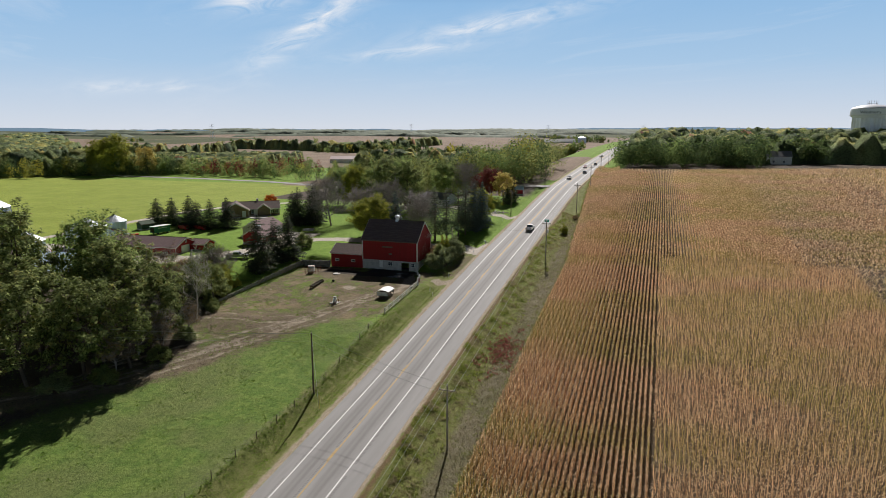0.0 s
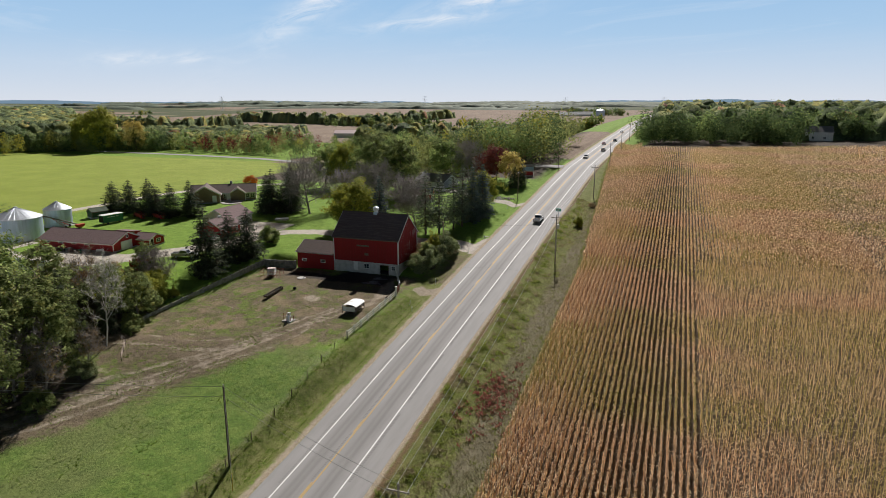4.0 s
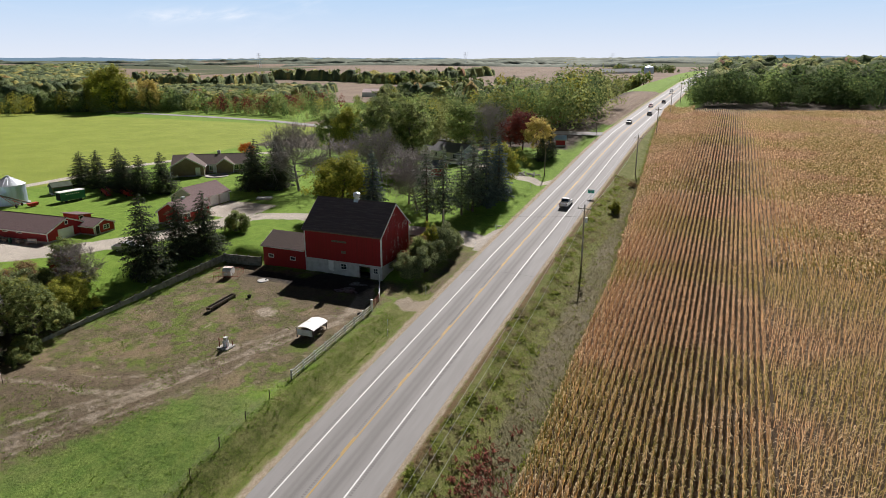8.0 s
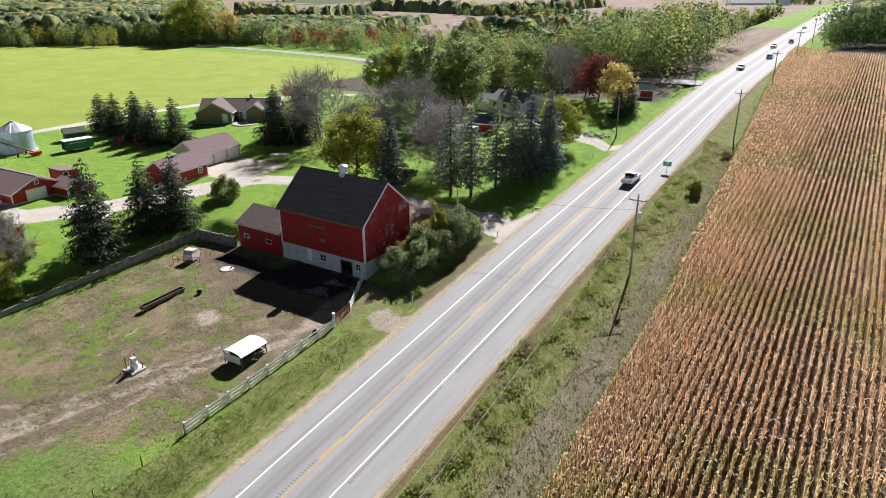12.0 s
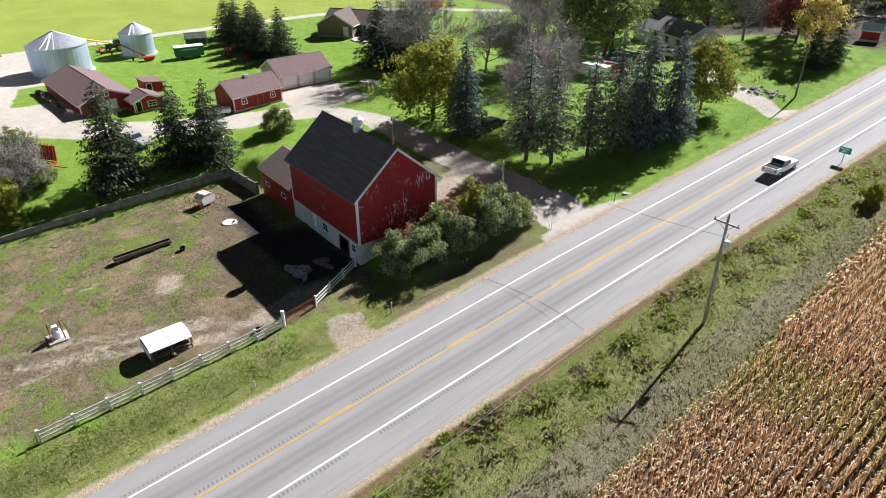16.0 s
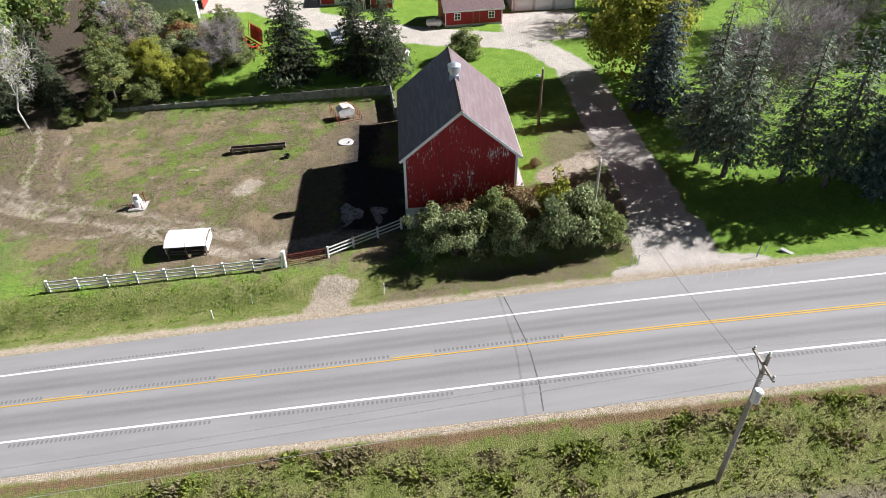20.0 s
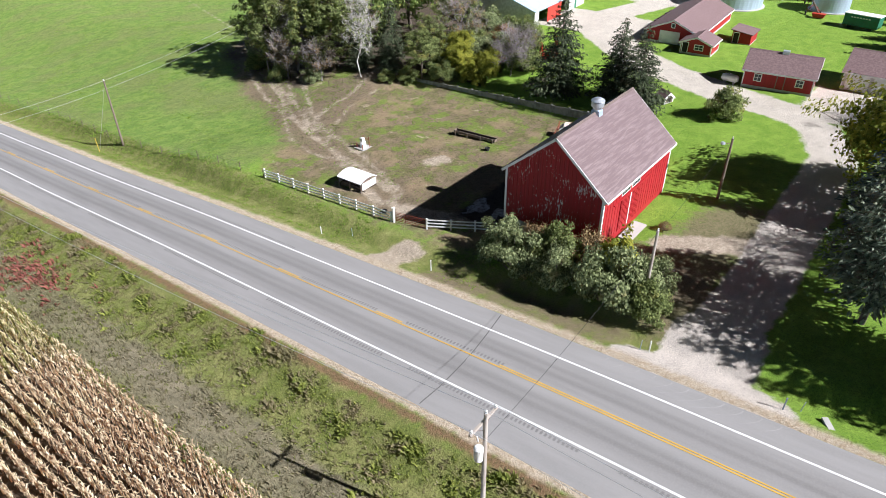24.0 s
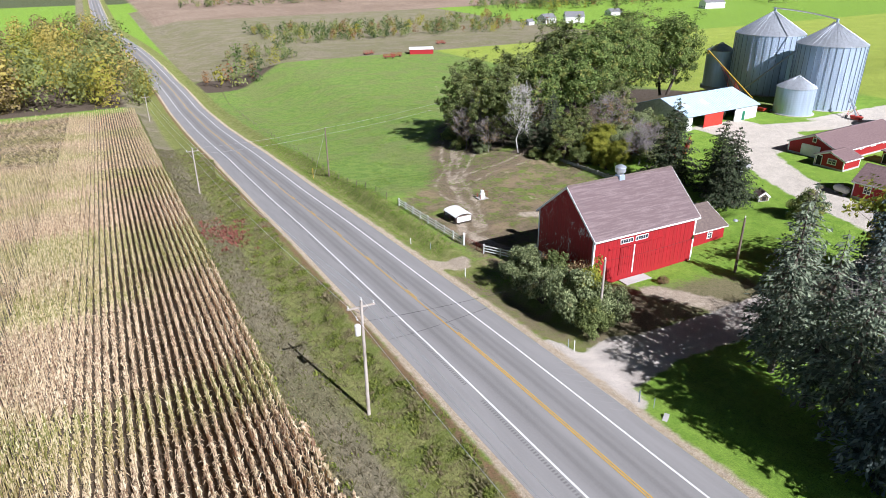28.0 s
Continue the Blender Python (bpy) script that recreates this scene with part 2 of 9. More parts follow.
SHINGLE_BARN = old_roof()
RED_SOUTH = siding("red_painted_boards", (0.30, 0.012, 0.016), (0.235, 0.012, 0.014), 0)
RED_GABLE = siding("red_weathered_boards", (0.30, 0.012, 0.016), (0.22, 0.013, 0.015), 0.865)
RED = siding("red_boards", (0.34, 0.016, 0.02), (0.27, 0.016, 0.018), 0)
WHITE = worn("white_paint", (0.8, 0.8, 0.78), (0.66, 0.66, 0.63), 1.0, 0.5)
WHITE_OLD = worn("old_white_paint", (0.78, 0.78, 0.75), (0.5, 0.5, 0.46), 2.0, 0.6)
GALV = ribbed("galvanised_steel", (0.44, 0.53, 0.64), 0.4, 0.45)
GALV_DARK = ribbed("dull_steel", (0.22, 0.27, 0.33), 0.5, 0.4)
GALV_ROOF = ribbed("galvanised_roof", (0.6, 0.64, 0.68), 0.38, 0.7)
BLUE_ROOF = worn("pale_blue_steel_roof", (0.46, 0.6, 0.7), (0.38, 0.51, 0.61), 0.6, 0.5, spec=0.35)
CONCRETE = worn("concrete", (0.46, 0.45, 0.42), (0.33, 0.32, 0.3), 0.8, 0.9, 0.3)
BLOCK = worn("painted_blockwork", (0.55, 0.55, 0.53), (0.38, 0.38, 0.36), 1.1, 0.9, 0.3)
SHINGLE_BROWN = shingle("brown_shingles", (0.16, 0.108, 0.105), (0.215, 0.15, 0.146))
SHINGLE_DARK = shingle("grey_brown_shingles", (0.13, 0.10, 0.09), (0.18, 0.14, 0.12))
SHINGLE_GREY = shingle("grey_shingles", (0.16, 0.16, 0.165), (0.22, 0.22, 0.225))
WOOD_OLD = worn("weathered_wood", (0.2, 0.155, 0.115), (0.12, 0.095, 0.075), 2.0, 0.85, 0.3)
POLE_WOOD = worn("pole_wood", (0.19, 0.15, 0.115), (0.12, 0.095, 0.07), 1.0, 0.85, 0.3)
POLE_PALE = worn("pale_pole_wood", (0.42, 0.38, 0.33), (0.3, 0.26, 0.22), 1.0, 0.85, 0.3)
BLACK = worn("black_rubber", (0.02, 0.02, 0.02), (0.035, 0.035, 0.033), 3, 0.8)
# near-black colour stands in for the unlit insides of entrances and hollows
DARK = worn("dark_interior", (0.02, 0.018, 0.016), (0.03, 0.026, 0.023), 1, 0.95)
STEEL = worn("dark_steel", (0.16, 0.15, 0.145), (0.22, 0.14, 0.1), 2, 0.6, metal=0.4)
RUST = worn("rusty_red_steel", (0.28, 0.05, 0.03), (0.18, 0.06, 0.04), 2, 0.7)
RUST_WHITE = worn("rust_stained_white_paint", (0.74, 0.72, 0.68), (0.38, 0.2, 0.13), 1.6, 0.7)
RED_IRON = worn("red_machine_paint", (0.5, 0.03, 0.02), (0.36, 0.05, 0.03), 2, 0.5)
YELLOW_IRON = worn("yellow_machine_paint", (0.62, 0.43, 0.05), (0.5, 0.34, 0.06), 2, 0.5)
SIGN_GREEN = worn("green_sign_sheeting", (0.03, 0.42, 0.28), (0.03, 0.37, 0.25), 2, 0.4)
GREEN_PAINT = worn("green_paint", (0.02, 0.16, 0.09), (0.03, 0.12, 0.07), 2, 0.5)
WALL_OLD = worn("mottled_old_planks", (0.27, 0.27, 0.235), (0.1, 0.105, 0.085), 1.4, 0.9, 0.4, fine=6.0)
GARAGE_TAN = worn("pale_garage_siding", (0.5, 0.48, 0.44), (0.43, 0.41, 0.375), 0.8, 0.7)
TOWER_WHITE = worn("white_tank_paint", (0.86, 0.87, 0.9), (0.8, 0.81, 0.85), 0.05, 0.4)
STRAW = worn("hay", (0.42, 0.32, 0.15), (0.3, 0.22, 0.1), 3, 0.95, 0.6)
TAN_SIDING = worn("tan_siding", (0.24, 0.17, 0.115), (0.19, 0.135, 0.09), 1, 0.7)
STONE = worn("field_stone", (0.42, 0.4, 0.37), (0.28, 0.26, 0.24), 3, 0.85, 0.4)
BARK = worn("bark", (0.13, 0.105, 0.085), (0.07, 0.056, 0.045), 3, 0.95, 0.6)
BARK_GREY = worn("grey_bark", (0.33, 0.295, 0.275), (0.2, 0.175, 0.165), 3, 0.95, 0.5)
BARK_WHITE = worn("pale_bark", (0.6, 0.57, 0.53), (0.4, 0.37, 0.34), 4, 0.9, 0.4)
GLASS = Mat("window_glass", 0.08, 0.6).done((0.03, 0.04, 0.05))

L_GREEN = leaf_mat("green_leaves", (0.08, 0.13, 0.04), (0.4, 0.5, 0.16), (0.5, 0.5, 0.15), 0.06, through=0.6)
L_OLIVE = leaf_mat("olive_leaves", (0.085, 0.115, 0.042), (0.41, 0.47, 0.18), (0.46, 0.45, 0.15), 0.05, through=0.6)
L_BUSH = leaf_mat("grey_green_leaves", (0.08, 0.105, 0.045), (0.4, 0.45, 0.22), (0.4, 0.38, 0.18), 0.03, through=0.35)
# greyer and bluer: distance haze put into the leaf colour
L_FAR_HAZE = leaf_mat("hazy_far_canopy", (0.11, 0.145, 0.115), (0.2, 0.235, 0.165), (0.27, 0.26, 0.15), 0.04, through=0.08, calm=True)
W_GREEN = leaf_mat("wood_green_leaves", (0.1, 0.15, 0.05), (0.29, 0.39, 0.125), (0.39, 0.43, 0.12), 0.05, through=0.5, calm=True)
W_OLIVE = leaf_mat("wood_olive_leaves", (0.15, 0.18, 0.065), (0.38, 0.42, 0.15), (0.48, 0.46, 0.13), 0.06, through=0.5, calm=True)
W_DEEP = leaf_mat("wood_deep_leaves", (0.05, 0.085, 0.035), (0.14, 0.2, 0.065), (0.25, 0.28, 0.085), 0.03, through=0.5, calm=True)
W_YELLOW = leaf_mat("wood_yellow_green_leaves", (0.29, 0.28, 0.049), (0.42, 0.39, 0.073), calm=True)
W_BROWN = leaf_mat("wood_brown_leaves", (0.22, 0.17, 0.08), (0.33, 0.26, 0.12), calm=True)
W_GOLD = leaf_mat("wood_golden_leaves", (0.4, 0.32, 0.08), (0.52, 0.43, 0.13), calm=True)
L_YELLOWGREEN = leaf_mat("yellow_green_leaves", (0.14, 0.175, 0.03), (0.46, 0.44, 0.07))
L_YELLOW = leaf_mat("yellow_leaves", (0.42, 0.33, 0.08), (0.8, 0.66, 0.24))
L_ORANGE = leaf_mat("orange_leaves", (0.405, 0.108, 0.017), (0.743, 0.216, 0.033))
L_RED = leaf_mat("dark_red_leaves", (0.12, 0.032, 0.028), (0.27, 0.075, 0.055))
L_RUST = leaf_mat("rust_leaves", (0.2, 0.1, 0.05), (0.4, 0.23, 0.1))
L_TWIG = leaf_mat("bare_twigs", (0.15, 0.13, 0.12), (0.3, 0.26, 0.245), through=0.1)
L_BROWN = leaf_mat("brown_leaves", (0.176, 0.124, 0.065), (0.421, 0.299, 0.151))
L_SPRUCE = leaf_mat("spruce_needles", (0.024, 0.036, 0.02), (0.12, 0.145, 0.078), (0.14, 0.12, 0.075), 0.02, through=0.12)
L_GREYSPRUCE = leaf_mat("grey_spruce_needles", (0.065, 0.09, 0.06), (0.31, 0.36, 0.245), (0.2, 0.17, 0.11), 0.02, through=0.2)
L_BLUE = leaf_mat("blue_spruce_needles", (0.05, 0.075, 0.067), (0.22, 0.27, 0.235), through=0.15)
L_WEED = leaf_mat("weeds", (0.12, 0.165, 0.032), (0.42, 0.455, 0.115), (0.4, 0.345, 0.2), 0.16, through=0.6)
L_DRY = leaf_mat("dry_grass", (0.17, 0.15, 0.09), (0.43, 0.385, 0.25), (0.25, 0.28, 0.08), 0.1, through=0.6)
L_GRASS = leaf_mat("rough_grass", (0.13, 0.22, 0.030), (0.26, 0.37, 0.061), (0.36, 0.34, 0.146), 0.0)
L_SUMAC = leaf_mat("reddish_weeds", (0.23, 0.085, 0.068), (0.4, 0.155, 0.118), (0.3, 0.26, 0.146), 0.06)


def corn_mat():
    k = Mat("dry_corn", 0.8, 0.12)
    k.b.inputs["Diffuse Roughness"].default_value = 0.12
    r = k.island()
    c = k.ramp(r, (0.0, (0.22, 0.14, 0.09)), (0.35, (0.49, 0.385, 0.25)), (0.7, (0.73, 0.635, 0.425)), (1.0, (0.87, 0.79, 0.575)))
    band = k.noise(1.0, 3, vec=k.pos("Position", (0.02, 0.055, 0.000)))
    green = k.mix(r, (0.17, 0.205, 0.045), (0.54, 0.56, 0.17))
    c = k.mix(k.math("MULTIPLY", k.rng(band, 0.43, 0.57, 0, 0.95), k.rng(r, 0.1, 0.75, 1, 0.25)), c, green)
    red = k.noise(1.0, 2, vec=k.pos("Position", (0.03, 0.09, 0.000)))
    c = k.mix(k.rng(red, 0.5, 0.7, 0, 0.2), c, k.mix(r, (0.28, 0.14, 0.08), (0.54, 0.37, 0.22)))
    tr = k.n.new("ShaderNodeBsdfTranslucent")
    k.l.new(k.mix(1.0, c, (1.2, 0.77, 0.52), "MULTIPLY"), tr.inputs["Color"])
    mx = k.n.new("ShaderNodeMixShader")
    mx.inputs[0].default_value = 0.4
    k.l.new(k.b.outputs[0], mx.inputs[1]), k.l.new(tr.outputs[0], mx.inputs[2])
    k.l.new(mx.outputs[0], k.n["Material Output"].inputs["Surface"])
    return k.done(c)


CORN = corn_mat()


def canopy_mat():
    """Closed woods from above: one tone for each crown, leafy grain darker in its hollows."""
    k = Mat("woodland_canopy", 0.85, 0.05)
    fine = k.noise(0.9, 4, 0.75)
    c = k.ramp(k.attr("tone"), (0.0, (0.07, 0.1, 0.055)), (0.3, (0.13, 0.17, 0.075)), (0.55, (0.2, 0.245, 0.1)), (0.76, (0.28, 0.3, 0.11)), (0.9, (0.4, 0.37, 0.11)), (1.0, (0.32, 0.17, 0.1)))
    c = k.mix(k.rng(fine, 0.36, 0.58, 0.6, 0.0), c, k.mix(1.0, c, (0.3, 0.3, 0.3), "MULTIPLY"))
    k.bump(fine, 1.0, 1.2)
    tr = k.n.new("ShaderNodeBsdfTranslucent")
    k.l.new(c, tr.inputs["Color"])
    mx = k.n.new("ShaderNodeMixShader")
    mx.inputs[0].default_value = 0.06
    k.l.new(k.b.outputs[0], mx.inputs[1]), k.l.new(tr.outputs[0], mx.inputs[2])
    k.l.new(mx.outputs[0], k.n["Material Output"].inputs["Surface"])
    return k.done(c)


CANOPY = canopy_mat()


def ground_mat():
    k = Mat("ground_cover", 0.95, 0.1)
    k.b.inputs["Diffuse Roughness"].default_value = 0.18
    fine, mid, big = k.noise(3.5, 5, 0.7), k.noise(0.55, 4, 0.6), k.noise(0.09, 3)
    jag = k.math("SUBTRACT", mid, 0.5)
    jag2 = k.math("SUBTRACT", k.noise(1.7, 4, 0.65), 0.5)

    def zone(name, soft, rag):
        a = k.math("ADD", k.attr(name), k.math("MULTIPLY", jag, rag))
        return k.rng(k.math("ADD", a, k.math("MULTIPLY", jag2, rag * 0.6)), -soft, soft)

    lawn = k.mix(k.rng(mid, 0.3, 0.7), (0.178, 0.312, 0.04), (0.255, 0.39, 0.06))
    lawn = k.mix(k.rng(fine, 0.38, 0.75, 0, 0.5), lawn, (0.08, 0.14, 0.025))
    c = lawn
    past = k.mix(k.rng(mid, 0.35, 0.65), (0.15, 0.25, 0.05), (0.225, 0.32, 0.072))
    past = k.mix(k.rng(big, 0.4, 0.65, 0, 0.5), past, k.mix(fine, (0.18, 0.19, 0.075), (0.27, 0.255, 0.12)))
    past = k.mix(k.rng(fine, 0.4, 0.75, 0, 0.6), past, (0.085, 0.12, 0.036))
    c = k.mix(zone("pasture", 2.0, 3.0), c, past)
    wood = k.mix(fine, (0.07, 0.055, 0.043), (0.14, 0.11, 0.079))
    c = k.mix(zone("litter", 2.0, 5.0), c, wood)
    c = k.mix(zone("litter_far", 4.0, 6.0), c, k.mix(mid, (0.07, 0.09, 0.043), (0.12, 0.13, 0.061)))
    dry = k.mix(k.rng(mid, 0.3, 0.7), (0.2, 0.18, 0.115), (0.29, 0.255, 0.17))
    dry = k.mix(k.rng(big, 0.42, 0.58, 0, 0.6), dry, (0.18, 0.18, 0.08))
    dry = k.mix(k.rng(fine, 0.4, 0.75, 0, 0.4), dry, (0.11, 0.095, 0.067))
    c = k.mix(zone("dry", 1.2, 3.0), c, dry)
    yard = k.mix(k.rng(mid, 0.36, 0.66), (0.265, 0.205, 0.135), (0.165, 0.175, 0.06))
    yard = k.mix(k.rng(fine, 0.35, 0.7, 0, 0.75), yard, (0.11, 0.085, 0.056))
    yard = k.mix(k.rng(k.noise(0.3, 5, 0.72), 0.5, 0.58, 0, 0.9), yard, k.mix(fine, (0.12, 0.175, 0.035), (0.215, 0.275, 0.06)))
    yard = k.mix(k.rng(k.noise(0.16, 4, 0.6), 0.52, 0.62, 0, 0.7), yard, k.mix(fine, (0.21, 0.155, 0.095), (0.4, 0.3, 0.19)))
    yard = k.mix(k.rng(k.noise(0.42, 5, 0.7, distort=0.5), 0.6, 0.7, 0, 0.7), yard, (0.42, 0.35, 0.25))
    ditch = k.mix(k.rng(mid, 0.35, 0.65), (0.18, 0.213, 0.055), (0.27, 0.275, 0.1))
    ditch = k.mix(k.rng(fine, 0.4, 0.7, 0, 0.6), ditch, (0.1, 0.12, 0.034))
    c = k.mix(zone("ditch", 0.8, 2.5), c, ditch)
    c = k.mix(zone("rustgrass", 0.35, 1.2), c, k.mix(k.rng(fine, 0.3, 0.7), (0.26, 0.155, 0.091), (0.16, 0.13, 0.061)))
    c = k.mix(zone("yard", 1.5, 5.0), c, yard)
    tram = k.mix(k.rng(fine, 0.3, 0.7), (0.13, 0.1, 0.068), (0.25, 0.195, 0.13))
    c = k.mix(k.math("MULTIPLY", zone("trampled", 1.6, 6.0), 0.85), c, tram)
    mud = k.mix(k.rng(fine, 0.3, 0.7), (0.52, 0.44, 0.34), (0.3, 0.25, 0.185))
    c = k.mix(zone("mud", 0.4, 1.7), c, mud)
    # near-black patches along the yard side of barn and stable
    c = k.mix(zone("blackpatch", 0.9, 2.4), c, k.mix(fine, (0.03, 0.026, 0.024), (0.08, 0.068, 0.063)))
    lime = k.mix(k.rng(big, 0.3, 0.7), (0.27, 0.34, 0.056), (0.325, 0.385, 0.07))
    c = k.mix(zone("lime", 2.0, 2.0), c, k.mix(k.rng(fine, 0.4, 0.8, 0, 0.3), lime, (0.2, 0.265, 0.065)))
    tan = k.mix(k.rng(k.noise(0.02, 4), 0.35, 0.65), (0.25, 0.19, 0.135), (0.31, 0.24, 0.175))
    tan = k.mix(k.rng(k.noise(1.0, 2, vec=k.pos("Position", (0.6, 0.02, 0.000))), 0.4, 0.6, 0, 0.35), tan, (0.2, 0.13, 0.104))
    c = k.mix(zone("tan", 3.0, 6.0), c, tan)
    c = k.mix(zone("soil", 0.6, 0.8), c, k.mix(fine, (0.075, 0.057, 0.04), (0.15, 0.115, 0.08)))
    grav = k.mix(k.rng(mid, 0.3, 0.7), (0.61, 0.555, 0.475), (0.53, 0.48, 0.405))
    grav = k.mix(k.rng(k.noise(0.3, 5, 0.65, distort=0.4), 0.45, 0.68, 0, 0.75), grav, (0.46, 0.415, 0.35))
    grav = k.mix(k.rng(fine, 0.35, 0.75, 0, 0.5), grav, (0.66, 0.61, 0.535))
    c = k.mix(zone("gravel", 0.35, 1.5), c, grav)
    lane = k.mix(k.rng(mid, 0.3, 0.7), (0.62, 0.56, 0.49), (0.49, 0.44, 0.385))
    c = k.mix(zone("lane", 0.3, 1.0), c, k.mix(k.rng(fine, 0.35, 0.75, 0, 0.5), lane, (0.68, 0.63, 0.56)))
    verge = k.mix(k.rng(fine, 0.35, 0.7), (0.54, 0.46, 0.35), (0.4, 0.31, 0.21))
    c = k.mix(zone("verge", 0.25, 0.6), c, verge)
    micro = k.noise(11.0, 3, 0.75)
    clump = k.noise(1.9, 6, 0.8)
    c = k.mix(k.math("MULTIPLY", k.rng(clump, 0.36, 0.5, 0.6, 0.0), k.math("MAXIMUM", k.rng(k.attr("yard"), -2, 2), k.rng(k.attr("pasture"), -2, 2, 0, 0.9))), c, k.mix(1.0, c, (0.36, 0.36, 0.34), "MULTIPLY"))
    c = k.mix(k.rng(micro, 0.32, 0.52, 0.75, 0.0), c, k.mix(1.0, c, (0.3, 0.3, 0.280), "MULTIPLY"))
    c = k.mix(k.rng(micro, 0.55, 0.72, 0.0, 0.6), c, k.mix(1.0, c, (1.9, 1.9, 1.8), "MULTIPLY"))
    k.bump(k.math("ADD", k.math("ADD", fine, mid), micro), 1.0, 0.12)
    return k.done(c)


def asphalt_mat():
    k = Mat("asphalt", 0.85, 0.3)
    x = k.n.new("ShaderNodeAttribute")
    x.attribute_name = "across"
    u = x.outputs["Fac"]
    fine, mid = k.noise(9.0, 4, 0.7), k.noise(1.0, 3, vec=k.pos("Position", (1.2, 0.1, 1.0)))
    c = k.mix(k.rng(mid, 0.3, 0.7), (0.235, 0.23, 0.22), (0.27, 0.263, 0.252))
    # darker wheel tracks and centre of each lane
    w = k.math("MULTIPLY", k.rng(k.math("ABSOLUTE", k.math("SUBTRACT", k.math("ABSOLUTE", u), 1.75)), 0.2, 1.5, 1, 0), 0.58)
    tr = k.math("SINE", k.math("MULTIPLY", u, 7.2))
    w = k.math("MULTIPLY", w, k.rng(tr, -1, 1, 0.62, 1.0))
    c = k.mix(w, c, (0.125, 0.12, 0.112))
    c = k.mix(k.rng(fine, 0.35, 0.75, 0, 0.3), c, (0.31, 0.3, 0.285))
    k.bump(fine, 0.25, 0.01)
    return k.done(c)


GROUND = ground_mat()
ASPHALT = asphalt_mat()
ASPHALT_SIDE = worn("side_road_asphalt", (0.3, 0.29, 0.275), (0.24, 0.23, 0.22), 0.3, 0.9)
LINE_WHITE = worn("white_road_paint", (0.75, 0.75, 0.73), (0.6, 0.6, 0.58), 1.2, 0.7)
LINE_YELLOW = worn("yellow_road_paint", (0.62, 0.37, 0.045), (0.5, 0.31, 0.06), 1.2, 0.7)
GROOVE = worn("rumble_grooves", (0.16, 0.155, 0.15), (0.195, 0.19, 0.18), 2, 0.9)
SEAM = worn("tar_seam", (0.09, 0.087, 0.083), (0.13, 0.125, 0.12), 2, 0.8)

# ---- the lie of the land ----
YR = [-4500, -1500, -700, -400, -230, -150, -60, -9, 30, 51, 72, 82, 97, 111, 125, 144, 158, 172, 183, 196, 207, 232, 260, 300, 440, 640, 1000, 1600, 2600, 4500]
ZR = [0, -14, -20, -22, -21.5, -22, -20.5, -17, -13.2, -10.8, -9.0, -8, -6.7, -5.2, -3.72, -2.05, -0.8, 0.5, 1.3, 2.2, 3.05, 4.7, 6.9, 9.4, 12, 14.3, 13, 5, 4, 8]
YW = [-4500, -700, -230, -100, 0, 50, 80, 100, 120, 140, 170, 220, 300, 500, 900, 1600, 2600, 4500]
ZW = [0, -16, -17, -15, -12, -8, -5.2, -2.6, 0.2, 1.0, 1.6, 2.6, 2.5, 0, -2, 2, 4, 8]
FINE_Y = np.arange(-4500, 4501, 3.0)
KERNEL = np.hanning(9) / np.hanning(9).sum()


def smooth_profile(ys, zs):
    z = np.interp(FINE_Y, ys, zs)
    return np.convolve(np.pad(z, 4, "edge"), KERNEL, "valid")


PROFILE_R, PROFILE_W = smooth_profile(YR, ZR), smooth_profile(YW, ZW)


def sm(a, b, x):
    t = np.clip((x - a) / (b - a), 0, 1)
    return t * t * (3 - 2 * t)


def road_x(y):
    return -40.7 + 4 * np.clip((-60 - y) / 170, 0, 2.2) ** 2


def yard_z(x, y):
    """The sloping floor of the barnyard, below its retaining wall."""
    return -2.2 + (0.05 - 0.012 * sm(-72, -91, x)) * (y - 138)


def wall_height(y):
    return 1.2 + 0.6 * sm(116, 155, y)


